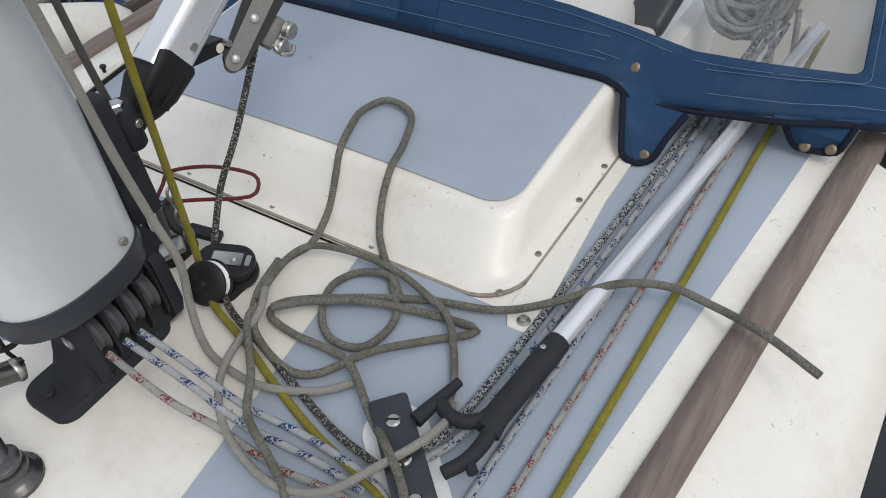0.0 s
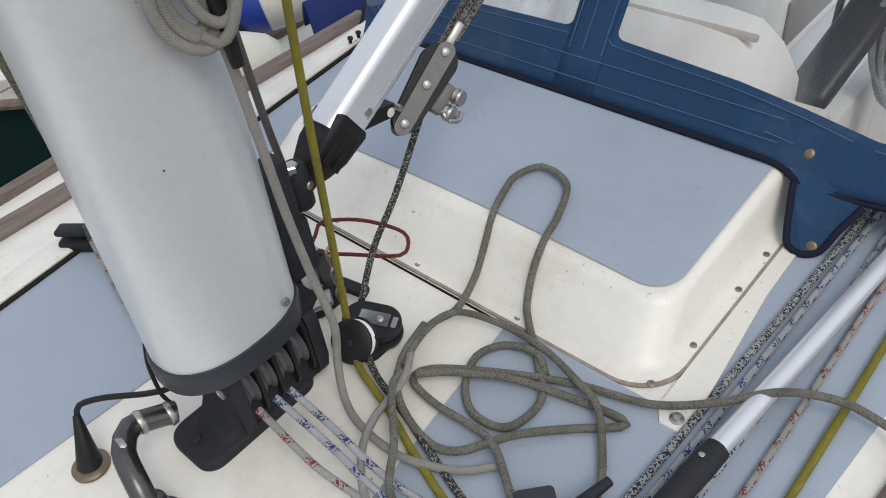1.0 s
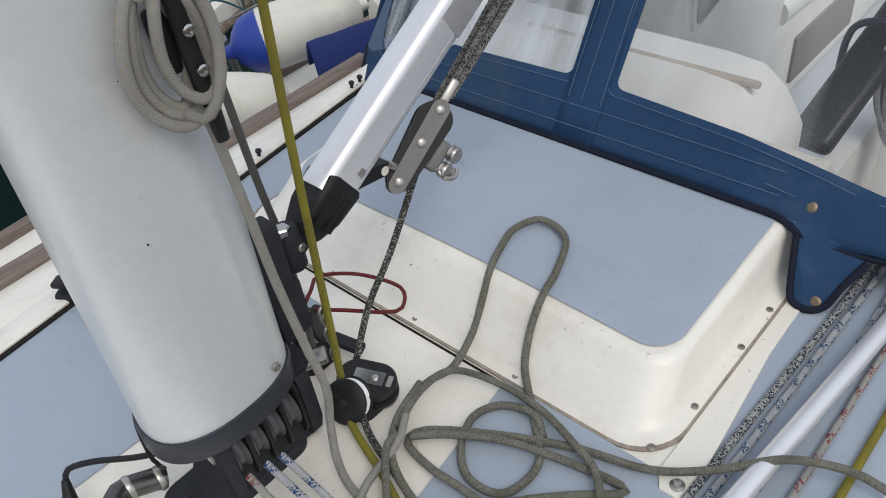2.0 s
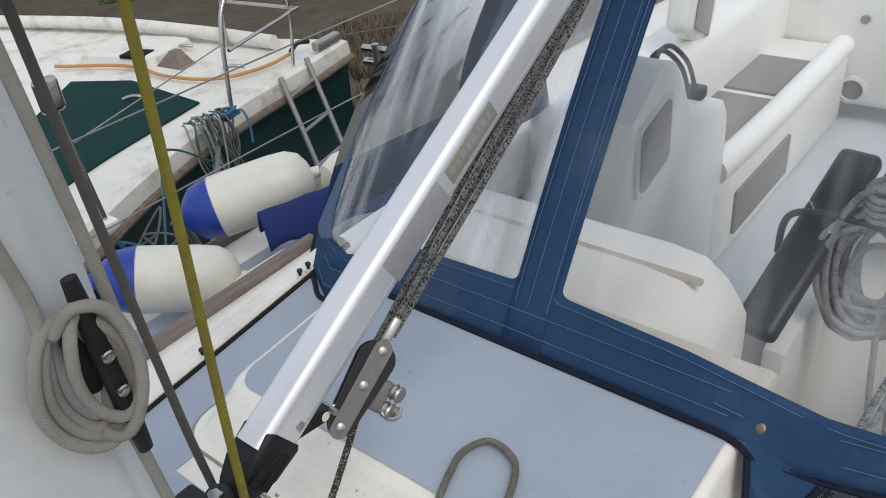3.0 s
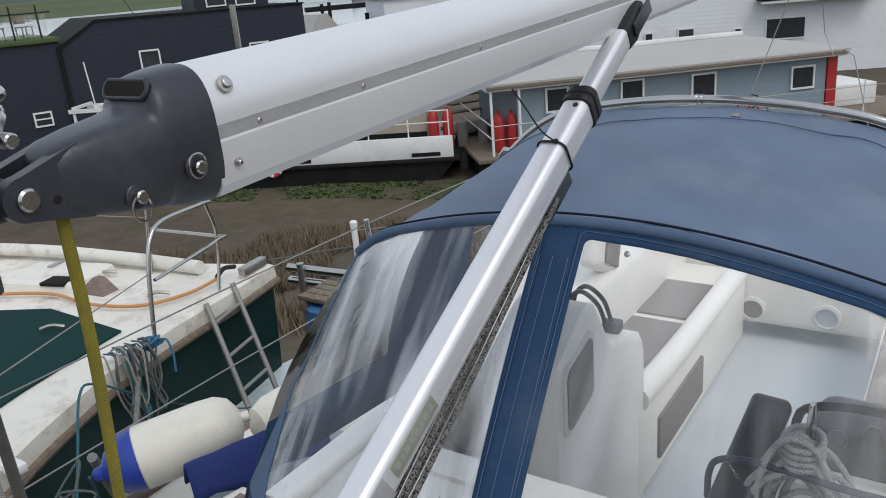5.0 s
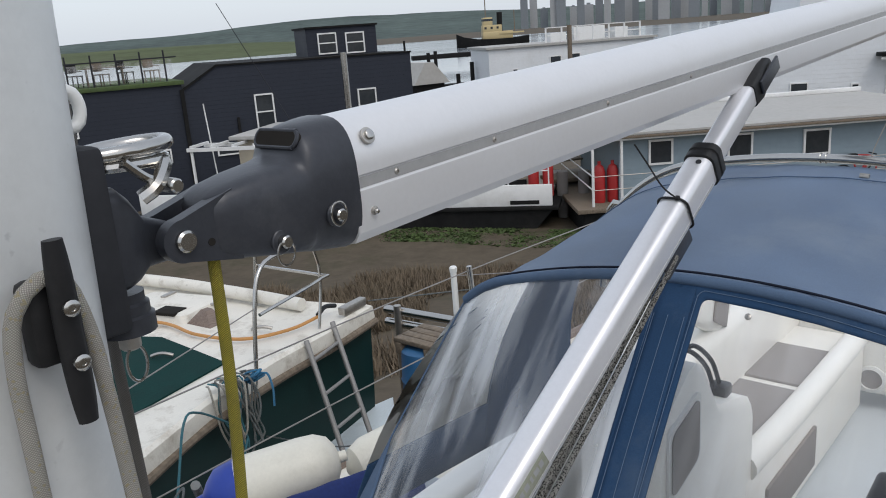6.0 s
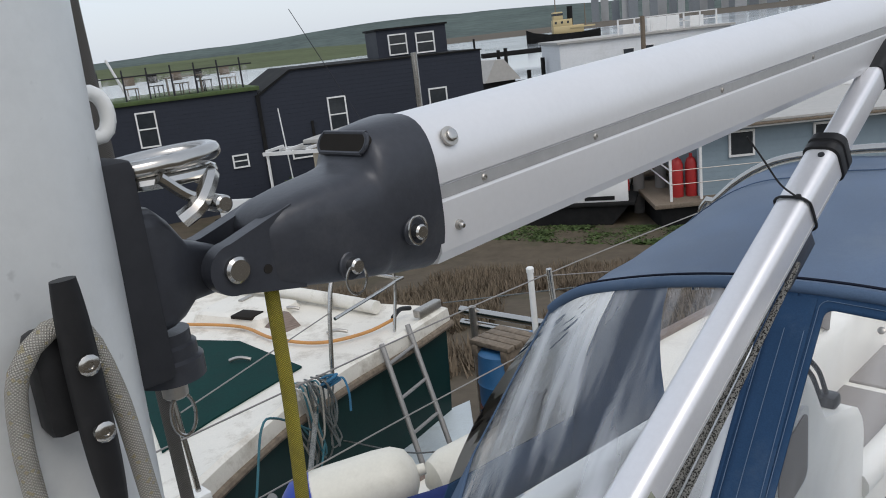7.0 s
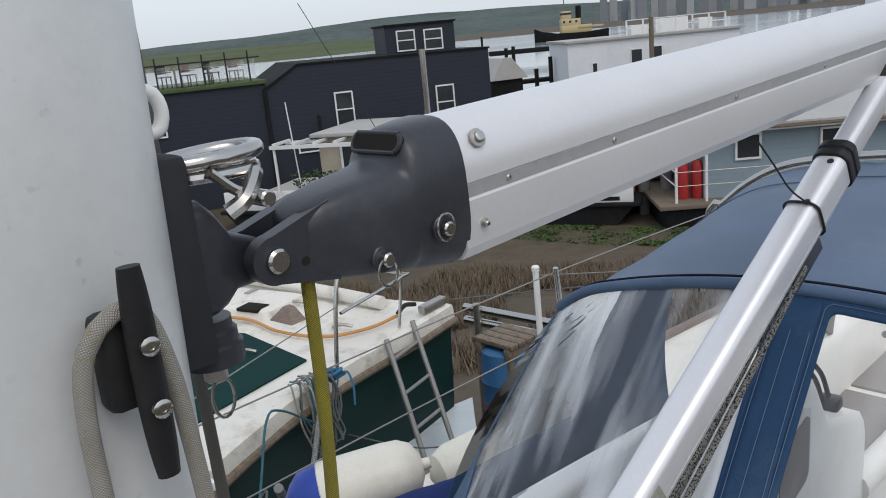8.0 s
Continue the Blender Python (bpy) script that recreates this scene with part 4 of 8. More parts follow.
def sprayhood():
    ob = thing("sprayhood", "faded blue canvas sprayhood with clear vinyl windows", "sprayhood", at=(-0.02, 1.2, 0.0))
    left = window_outline([(-0.683, 0.137), (-0.098, 0.150), (-0.142, 0.982), (-0.836, 0.985), (-0.833, 0.40)], 0.022)
    right = window_outline([(-0.002, 0.149), (0.715, 0.105), (0.785, 0.945), (-0.009, 0.955)], 0.022)
    left_out = window_outline([(-0.84, 0.0), (-0.05, 0.0), (-0.075, 1.0), (-0.84, 1.0), (-0.84, 0.36)], 0.0005)
    right_out = window_outline([(-0.05, 0.0), (0.82, 0.0), (0.82, 1.0), (-0.075, 1.0)], 0.0005)
    corner = lambda a, b: max(a, b) < -0.655
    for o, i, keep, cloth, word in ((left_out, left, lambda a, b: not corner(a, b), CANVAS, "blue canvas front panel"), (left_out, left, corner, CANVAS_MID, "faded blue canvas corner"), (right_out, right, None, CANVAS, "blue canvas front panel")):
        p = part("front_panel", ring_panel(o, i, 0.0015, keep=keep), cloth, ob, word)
        s = p.modifiers.new("thickness", "SOLIDIFY")
        s.thickness = 0.003
    for corners, name in ((left, "window"), (right, "window")):
        c = Vector((sum(p[0] for p in corners) / len(corners), sum(p[1] for p in corners) / len(corners)))
        bm = bmesh.new()
        rings = []
        for k in range(9):
            t = 1.03 - k / 8 * 1.02
            rings.append([bm.verts.new(hood(c.x + (a - c.x) * t, c.y + (v - c.y) * t, -0.0005 + 0.004 * noise.noise((a * 5, v * 3, 1.7)) * min(1, k / 2))) for a, v in corners])
        for r0, r1 in zip(rings, rings[1:]):
            for k in range(len(corners)):
                bm.faces.new((r0[k], r0[(k + 1) % len(corners)], r1[(k + 1) % len(corners)], r1[k]))
        bm.faces.new(rings[-1])
        w = part(name, bm, OLD_VINYL if corners is left else VINYL, ob, "clear vinyl window", facing=(0, -0.78, 0.62))
        w.visible_shadow = False
    strip = part("pillar", loft([[hood(a + (-0.030 if a < -0.05 else -0.020) * v / 12, v / 12 * 0.975, 0.0048) for a in (-0.093, -0.072, -0.050, -0.030, -0.010)] for v in range(13)], False), CANVAS, ob, "blue canvas pillar between the windows")
    strip.modifiers.new("thickness", "SOLIDIFY").thickness = 0.0015
    # top of faded canvas, stretched between the hoops, sky sheen mixed into its colour
    rows = []
    na, nv = 64, 24
    for j in range(nv + 1):
        v = j / nv
        row = []
        for i in range(na + 1):
            a = -0.84 + 1.66 * i / na
            p = bow(a).lerp(aft_bow(a), v)
            p.z += 0.028 * math.sin(math_pi * v) * (1 - abs(a)) - 0.010 * math.sin(math_pi * v) + 0.005 * noise.noise((a * 3, v * 3, 0)) + 0.009 * noise.noise((a * 7 + v * 6, v * 2.2, 4))
            row.append(p)
        rows.append(row)
    top = part("top_panel", loft(rows, False), CANVAS_TOP, ob, "faded blue canvas top with sky sheen in its colour")
    top.modifiers.new("thickness", "SOLIDIFY").thickness = 0.003
    # seams across the top
    for v in (0.80,):
        seam = []
        for i in range(2, na - 1):
            a = -0.84 + 1.66 * i / na
            q = bow(a).lerp(aft_bow(a), v + 0.03 * math.sin(a * 2.5))
            q.z += 0.028 * math.sin(math_pi * v) * (1 - abs(a)) - 0.010 * math.sin(math_pi * v) + 0.0035 + 0.005 * noise.noise((a * 3, v * 3, 0)) + 0.009 * noise.noise((a * 7 + v * 6, v * 2.2, 4))
            seam.append(q)
        part("seam", tube(seam, 0.0016, 6, 0.05), CANVAS_MID, ob)
    part("patch", tube([bow(0.12).lerp(aft_bow(0.12), 0.86) + Vector((0, 0, 0.012)), bow(0.145).lerp(aft_bow(0.145), 0.86) + Vector((0, 0, 0.012))], 0.008, 8, 0.01), DULL_STEEL, ob)
    # sides with their own windows' worth of canvas
    for side, a in ((-1, -0.84), (1, 0.82)):
        rows = []
        for j in range(9):
            v = j / 8
            row = []
            for i in range(9):
                t = i / 8
                lower = hem(a).lerp(Vector((side * 0.88 - 0.03, 2.15, -0.17)), t)
                upper = bow(a).lerp(aft_bow(a), t)
                p = lower.lerp(upper, v)
                p.x += side * 0.05 * math.sin(math_pi * v)
                row.append(p)
            rows.append(row)
        lower, upper = [r[:5] for r in rows[:3]], [r[:5] for r in rows[2:]]
        for grid_, mat_, name_, word in ((lower, CANVAS, "side_hem", "blue canvas hem"), ([r[4:] for r in rows], CANVAS, "side_panel", "blue canvas side")):
            sidep = part(name_, loft(grid_, False), mat_, ob, word)
            sidep.modifiers.new("thickness", "SOLIDIFY").thickness = 0.003
        pane = part("side_window", loft(upper, False), OLD_VINYL, ob, "clear vinyl side window", facing=(side, 0, 0))
        pane.visible_shadow = False
    # hoop sleeve, hem piping, stitching
    grid = [-0.84 + 1.66 * k / 50 for k in range(51)]
    part("hoop_sleeve", tube([bow(a) + Vector((0, -0.004, 0.0)) for a in grid], 0.0115, 10, 0.03), CANVAS_MID, ob, "padded hoop sleeve")
    part("sleeve_seam", tube([bow(a) + Vector((0, 0.013, 0.011)) for a in grid], 0.0026, 6, 0.03), PIPING, ob)
    part("hem_piping", tube([hem(a) + Vector((0, -0.006, -0.001)) for a in grid], 0.006, 8, 0.02), PIPING, ob, "dark hem piping")
    for v0 in (0.035, 0.085):
        for a0, a1 in ((-0.66, -0.44), (-0.42, 0.33), (0.49, 0.80)):
            part("stitching", tube([hood(a0 + (a1 - a0) * k / 16, v0, 0.0062) for k in range(17)], 0.0007, 5, 0.02), THREAD, ob)
    for a0, a1 in ((-0.082, -0.12), (-0.014, -0.04), (-0.055, -0.082)):
        part("stitching", tube([hood(a0 + (a1 - a0) * v / 10, v / 10, 0.0075) for v in range(1, 10)], 0.0007, 5, 0.02), THREAD, ob)
    for outline in (left, right):
        c = Vector((sum(p[0] for p in outline) / len(outline), sum(p[1] for p in outline) / len(outline)))
        part("stitching", tube([hood(c.x + (a - c.x) * 1.035, c.y + (v - c.y) * 1.045, 0.0055) for a, v in outline], 0.0007, 5, 0.02, True), THREAD, ob)
    # the double patch at the corner, outlined with stitching
    part("stitching", tube([hood(0.305, 0.050, 0.0062), hood(0.425, 0.055, 0.0062), hood(0.425, 0.012, 0.0062)], 0.0007, 5, 0.02), THREAD, ob)
    part("stitching", tube([hood(0.36, 0.005, 0.004), hood(0.80, 0.012, 0.004)], 0.0006, 5, 0.02), THREAD, ob)
    # flaps that reach the deck, each with its press studs
    def flap(outline, studs):
        pts = [Vector(p) for p in outline]
        f = part("flap", loft([[p for p in pts], [p + Vector((0, 0.0028, 0.001)) for p in pts]]), CANVAS, ob, "blue canvas flap", smooth=False)
        rim = [p + Vector((0, -0.002, 0.001)) for p in pts[1:-1]]
        part("flap_piping", tube(rim, 0.0055, 8, 0.008), PIPING, f)
        for s in studs:
            nrm = Vector((0, -0.8, 0.6))
            part("press_stud", lathe([(0.009, 0), (0.009, 0.002), (0.006, 0.004), (0.003, 0.004), (0.0025, 0.003)], Vector(s), nrm, 16), BRASS, f, "bronze press stud")
    flap([(0.350, 0.700, 0.10), (0.372, 0.690, 0.085), (0.390, 0.650, 0.030), (0.402, 0.632, 0.010), (0.425, 0.628, 0.006), (0.447, 0.645, 0.010), (0.458, 0.675, 0.035), (0.474, 0.712, 0.062), (0.49, 0.725, 0.072)], [(0.433, 0.643, 0.014)])
    flap([(0.60, 0.742, 0.078), (0.618, 0.742, 0.072), (0.628, 0.765, 0.030), (0.640, 0.772, 0.012), (0.668, 0.778, 0.008), (0.698, 0.785, 0.010), (0.706, 0.790, 0.028), (0.715, 0.805, 0.055), (0.725, 0.812, 0.06)], [(0.652, 0.769, 0.018), (0.690, 0.778, 0.018)])
    part("press_stud", lathe([(0.009, 0), (0.009, 0.002), (0.006, 0.004), (0.003, 0.004)], hood(0.380, 0.062, 0.003), (0, -0.78, 0.62), 16), BRASS, ob)
    part("press_stud", lathe([(0.006, 0), (0.006, 0.002), (0.003, 0.004)], hood(0.11, 0.93, 0.006), (0, -0.78, 0.62), 14), DULL_STEEL, ob)
    return ob


sprayhood()


def hood_hoop():
    ob = thing("grab_hoop", "polished stainless hoop behind the sprayhood", "handrail", at=(-0.05, 2.12, 0.0))
    pts = [(-0.78, 2.14, 0.30), (-0.74, 2.13, 0.58)] + [tuple(aft_bow(a) + Vector((0, 0.03, 0.014))) for a in [-0.72 + 1.44 * k / 20 for k in range(21)]] + [(0.66, 2.13, 0.52), (0.70, 2.14, 0.28), (0.72, 2.15, -0.25)]
    part("hoop", tube(pts, 0.0125, 12, 0.03), STEEL, ob)
    for x in (-0.075, -0.060):
        part("band", tube([(x, 2.11 + 0.0135 * math.cos(t), 0.789 + 0.0135 * math.sin(t)) for t in [2 * math_pi * k / 10 for k in range(10)]], 0.002, 6, 0.005, True), STEEL, ob)
    part("cover", tube([(0.50, 2.13, 0.655), (0.56, 2.135, 0.60), (0.61, 2.14, 0.54), (0.635, 2.14, 0.49)], 0.021, 12, 0.02), surface("dark_leather", (0.09, 0.08, 0.07), 0.7), ob, "dark leather cover")
    return ob


hood_hoop()


# ---- cockpit seen through the windows ----
COCKPIT = surface("cockpit_gelcoat", (0.88, 0.865, 0.815), 0.4, vary=0.05, bump=0.05, dirt=(0.5, 0.42, 0.34), dirt_amount=0.3, dirt_scale=3.0)
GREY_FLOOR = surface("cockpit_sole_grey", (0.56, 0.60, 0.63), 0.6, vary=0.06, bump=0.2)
TAUPE = surface("taupe_seat_and_shade", (0.27, 0.25, 0.24), 0.7, vary=0.08, bump=0.2)


def cockpit():
    ob = thing("cockpit", "cream moulded cockpit with grey non-slip sole", "cockpit", kind="structure", at=(MX, 3.0, -0.95))
    part("sole", box((0.0, 3.2, -0.93), (1.15, 2.6, 0.04), 0.01), GREY_FLOOR, ob, "grey painted sole")
    # the sole under the hood is coloured darker to stand for its shade
    part("inner_sole", box((-0.35, 1.75, -0.90), (0.8, 0.9, 0.04), 0.01), TAUPE, ob, "lower sole, its shade put in a darker taupe")
    # cream sliding-hatch moulding just inside the hood, rounded down at its inner end
    rings = []
    for x in (-0.60, -0.56, -0.30, 0.02, 0.10, 0.15, 0.18, 0.195):
        drop = 0.0 if x < 0.05 else ((x - 0.05) / 0.145) ** 2.5 * 0.12
        lip = 0.03 if x < -0.57 else 0.0
        rings.append([Vector((x, 0.875, 0.085 - drop - lip)), Vector((x, 1.00, 0.098 - drop - lip)), Vector((x, 1.15, 0.098 - drop - lip)), Vector((x, 1.175, 0.085 - drop - lip)), Vector((x, 1.18, 0.05 - drop - lip)), Vector((x, 1.18, -0.42)), Vector((x, 0.875, -0.42))])
    part("hatch_moulding", loft(rings), COCKPIT, ob, angle=50)
    part("hatch_lip", box((-0.14, 1.06, 0.094), (0.56, 0.016, 0.014), 0.005), surface("stained_lip", (0.55, 0.49, 0.42), 0.5), ob, "brown stained lip")
    part("bulkhead", box((-0.38, 1.30, -0.66), (1.1, 0.05, 0.5), 0.01), COCKPIT, ob)
    # port seat locker with its inset panel
    part("seat_box", box((-0.56, 3.28, -0.70), (0.40, 1.7, 0.42), 0.04), COCKPIT, ob)
    for y, l in ((3.56, 0.46), (2.87, 0.80)):
        part("seat_panel", box((-0.575, y, -0.484), (0.32, l, 0.016), 0.005), TAUPE, ob, "taupe non-slip seat panel")
    part("seat_rail", tube([(-0.40, 2.50, -0.47), (-0.38, 2.9, -0.46), (-0.37, 3.4, -0.45), (-0.37, 3.98, -0.45)], 0.055, 12, 0.1), COCKPIT, ob, "rounded cream seat edge")
    part("coaming", box((-0.83, 3.1, -0.35), (0.26, 2.3, 0.40), 0.07, segments=4), COCKPIT, ob)
    part("coaming", box((0.80, 3.1, -0.35), (0.26, 2.3, 0.40), 0.07, segments=4), COCKPIT, ob)
    for x in (-0.93, 0.87):
        part("side_coaming", box((x, 1.42, -0.29), (0.12, 1.12, 0.25), 0.03, segments=3), COCKPIT, ob)
    part("seat_box", box((0.52, 3.2, -0.68), (0.32, 2.0, 0.42), 0.04), COCKPIT, ob)
    part("seat_panel", box((0.52, 3.05, -0.462), (0.29, 1.75, 0.016), 0.005), TAUPE, ob, "taupe non-slip seat panel")
    # the recess is a thin proud panel, its depth given only by darker taupe
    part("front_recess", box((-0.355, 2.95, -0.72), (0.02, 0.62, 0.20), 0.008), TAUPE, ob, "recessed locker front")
    # aft bulkhead with its two round ports
    part("aft_wall", box((0.0, 4.22, -0.52), (1.95, 0.16, 0.62), 0.05, segments=3), COCKPIT, ob)
    part("aft_ledge", box((0.0, 4.45, -0.23), (1.95, 0.5, 0.10), 0.04), COCKPIT, ob)
    for x, z, dark in ((-0.324, -0.735, True), (0.057, -0.724, False)):
        part("port_ring", lathe([(0.075, 0), (0.075, 0.012), (0.056, 0.018), (0.054, 0.004)], (x, 4.142, z), (0, -1, 0), 28), WHITE_PLASTIC, ob)
        part("port_lens", lathe([(0.055, 0), (0.055, 0.006)], (x, 4.142, z), (0, -1, 0), 28), TAUPE if dark else GREY_FLOOR, ob)
    part("drain_fitting", lathe([(0.022, 0), (0.022, 0.02)], (-0.32, 4.142, -0.36), (0, -1, 0), 14), TAUPE, ob)
    return ob


cockpit()


def wash_board():
    """The tall cream console beside the companionway, with its dark instrument window."""
    ob = thing("instrument_console", "cream console with a dark inset instrument window", "console", at=(-0.48, 2.1, -0.9))
    prof = [(1.72, -0.90), (1.74, -0.10), (1.78, 0.02), (1.97, 0.135), (2.02, 0.14), (2.06, 0.12), (2.18, -0.07), (2.22, -0.085), (2.44, -0.145), (2.48, -0.165), (2.50, -0.22), (2.50, -0.90)]
    part("body", loft([[Vector((x, y, z - (0.03 if x in (-0.64, -0.37) else 0.0))) for y, z in prof] for x in (-0.64, -0.62, -0.385, -0.37)]), COCKPIT, ob, angle=30)
    turn = Matrix(((0.0, 1.0, 0.0), (0.97, 0.0, 0.0), (0.26, 0.0, 1.0))).to_3x3()
    part("window_rim", plate(rounded(0.235, 0.245, 0.035), (-0.366, 1.89, -0.085), turn, 0.012), WHITE_PLASTIC, ob)
    part("window", plate(rounded(0.200, 0.210, 0.03), (-0.362, 1.89, -0.085), turn, 0.012), TAUPE, ob, "dark window")
    for dy in (0.0, 0.05):
        part("handle", tube([(-0.50, 2.10 + dy, 0.05), (-0.49, 2.11 + dy, 0.105), (-0.47, 2.16 + dy, 0.112), (-0.45, 2.25 + dy, 0.03), (-0.44, 2.30 + dy, -0.07)], 0.0085, 8, 0.01), CASTING, ob)
    part("crutch", box((-0.44, 2.36, -0.10), (0.07, 0.07, 0.05), 0.015), CASTING, ob)
    return ob


wash_board()


def helm_seat():
    ob = thing("helm_bench", "cream moulded seat back with a grey pad", "seat", at=(-0.74, 3.2, -0.3))
    turn = Euler((radians(-25), 0, radians(10))).to_matrix()
    part("back", box((-0.76, 3.05, -0.02), (0.09, 0.55, 0.30), 0.04, turn, 3), COCKPIT, ob)
    part("pad", box((-0.706, 3.05, -0.02), (0.015, 0.26, 0.22), 0.006, turn), TAUPE, ob)
    return ob


helm_seat()


def step_board():
    ob = thing("companion_step", "dark grey padded board beside the companionway", "step", at=(0.235, 1.42, -0.9))
    turn = frame_to((0.05, 0.42, 0.21))
    part("pad", box((0.235, 1.42, 0.02), (0.095, 0.52, 0.05), 0.018, turn, 3), CASTING, ob, "dark padded board")
    part("support", box((0.235, 1.44, -0.54), (0.05, 0.34, 0.70), 0.01), COCKPIT, ob)
    return ob


step_board()


def engine_box():
    """The dark gear at the foot of the wheel, with pedestal parts."""
    ob = thing("steering_pedestal", "dark steering pedestal with levers and gauges", "pedestal", at=(0.44, 1.95, -0.9))
    part("column", lathe([(0.11, 0), (0.10, 0.15), (0.09, 0.50), (0.085, 0.62)], (0.44, 1.95, -0.91), sides=20), CASTING, ob)
    part("housing", box((0.52, 1.98, -0.18), (0.42, 0.26, 0.26), 0.05, segments=3), CASTING, ob)
    part("housing", box((0.40, 1.82, -0.26), (0.16, 0.14, 0.16), 0.04, segments=3), RUBBER, ob)
    for x, y, z in ((0.39, 1.86, -0.03), (0.47, 1.90, -0.02), (0.43, 1.80, -0.14)):
        part("gauge", lathe([(0.024, 0), (0.024, 0.02), (0.019, 0.026)], (x, y, z - 0.04), (0, -0.5, 0.8), 18), CASTING, ob)
    part("grab_bar", tube([(0.29, 1.85, -0.20), (0.29, 1.84, -0.02), (0.33, 1.84, 0.03), (0.44, 1.84, 0.05), (0.56, 1.84, 0.04), (0.60, 1.85, -0.05)], 0.012, 8, 0.02), RUBBER, ob)
    return ob


engine_box()


def outboard_hose():
    return rope("engine_hose", [(0.165, 1.44, -0.04), (0.168, 1.44, 0.03), (0.19, 1.43, 0.075), (0.25, 1.42, 0.098), (0.36, 1.40, 0.108), (0.46, 1.40, 0.10), (0.58, 1.42, 0.085)], 0.008, surface("navy_hose", (0.03, 0.035, 0.06), 0.5), "dark navy hose looped over the coil", "hose")


outboard_hose()


ROPE_COIL = braid("coil_rope", (0.74, 0.74, 0.73), fleck=(0.14, 0.15, 0.18), share=0.14, repeat=18, dirt_amount=0.25)


def rope_coil():
    """A hanging coil of grey-white line: many uneven turns."""
    ob = thing("rope_coil", "hanging coil of grey and white mooring line", "rope", at=(0.37, 1.47, -0.2))
    rnd = random.Random(4)
    for k in range(18):
        w, h = rnd.uniform(0.05, 0.115), rnd.uniform(0.10, 0.20)
        cx, cz, cy = 0.368 + rnd.uniform(-0.02, 0.02), -0.02 + rnd.uniform(-0.03, 0.03), 1.47 - k * 0.004
        pts = [(cx + w * math.cos(a), cy + rnd.uniform(-0.006, 0.006), cz + h * math.sin(a)) for a in [2 * math_pi * q / 12 for q in range(12)]]
        part("turn", tube(pts, 0.0072, 8, 0.02, True), ROPE_COIL, ob)
    for k in range(4):
        part("wrap", tube([(0.365 + 0.04 * math.cos(a), 1.45 + 0.055 * math.sin(a), 0.12 + k * 0.016) for a in [2 * math_pi * q / 10 for q in range(10)]], 0.0072, 8, 0.01, True), ROPE_COIL, ob)
    for x in (0.40, 0.44, 0.49):
        part("tail", tube([(x, 1.42, -0.10), (x + 0.02, 1.38, -0.25), (x + 0.05, 1.30, -0.40), (x + 0.06, 1.2, -0.55)], 0.0072, 8, 0.02), ROPE_COIL, ob)
    part("hook", tube([(0.37, 1.47, 0.10), (0.37, 1.48, 0.20), (0.37, 1.52, 0.22), (0.37, 1.56, 0.14)], 0.006, 8, 0.02), STEEL, ob)
    return ob


rope_coil()


def coil_board():
    ob = thing("companionway_lid", "cream companionway panel behind the rope coil", "panel", at=(0.50, 1.65, -0.9))
    turn = Euler((radians(-28), 0, 0)).to_matrix()
    part("panel", box((0.50, 1.62, -0.40), (0.50, 0.04, 0.66), 0.015, turn), COCKPIT, ob)
    part("trim", box((0.50, 1.70, -0.10), (0.50, 0.05, 0.03), 0.008, turn), COCKPIT, ob)
    return ob


coil_board()


# ---- running rigging ----
OLIVE = "olive-grey braided rope lying in loose loops on the deck"
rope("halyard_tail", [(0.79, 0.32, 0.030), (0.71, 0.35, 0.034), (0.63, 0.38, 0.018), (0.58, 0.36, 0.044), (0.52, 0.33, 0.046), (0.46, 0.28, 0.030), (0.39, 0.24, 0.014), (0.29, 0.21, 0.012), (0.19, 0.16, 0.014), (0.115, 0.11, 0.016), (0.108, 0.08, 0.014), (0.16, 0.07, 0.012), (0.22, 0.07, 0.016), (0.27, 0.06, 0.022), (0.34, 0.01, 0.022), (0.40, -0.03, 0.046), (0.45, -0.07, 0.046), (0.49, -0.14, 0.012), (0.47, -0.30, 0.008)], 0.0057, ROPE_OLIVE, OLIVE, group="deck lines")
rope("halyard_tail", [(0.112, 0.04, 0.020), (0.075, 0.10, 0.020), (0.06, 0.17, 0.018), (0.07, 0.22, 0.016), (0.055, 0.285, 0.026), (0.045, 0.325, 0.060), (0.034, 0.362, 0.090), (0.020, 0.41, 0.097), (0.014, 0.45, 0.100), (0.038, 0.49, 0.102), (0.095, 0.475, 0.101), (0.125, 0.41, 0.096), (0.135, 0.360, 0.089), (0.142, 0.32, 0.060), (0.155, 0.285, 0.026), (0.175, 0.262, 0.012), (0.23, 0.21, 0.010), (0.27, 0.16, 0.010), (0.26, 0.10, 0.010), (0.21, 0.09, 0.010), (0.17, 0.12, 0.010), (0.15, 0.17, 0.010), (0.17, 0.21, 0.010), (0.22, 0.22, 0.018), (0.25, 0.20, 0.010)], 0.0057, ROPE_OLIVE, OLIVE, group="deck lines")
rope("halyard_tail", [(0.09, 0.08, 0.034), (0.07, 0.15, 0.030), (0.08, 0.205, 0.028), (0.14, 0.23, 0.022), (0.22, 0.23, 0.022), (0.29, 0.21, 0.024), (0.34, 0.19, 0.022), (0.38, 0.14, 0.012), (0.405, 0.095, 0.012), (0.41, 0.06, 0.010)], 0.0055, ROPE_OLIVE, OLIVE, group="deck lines")
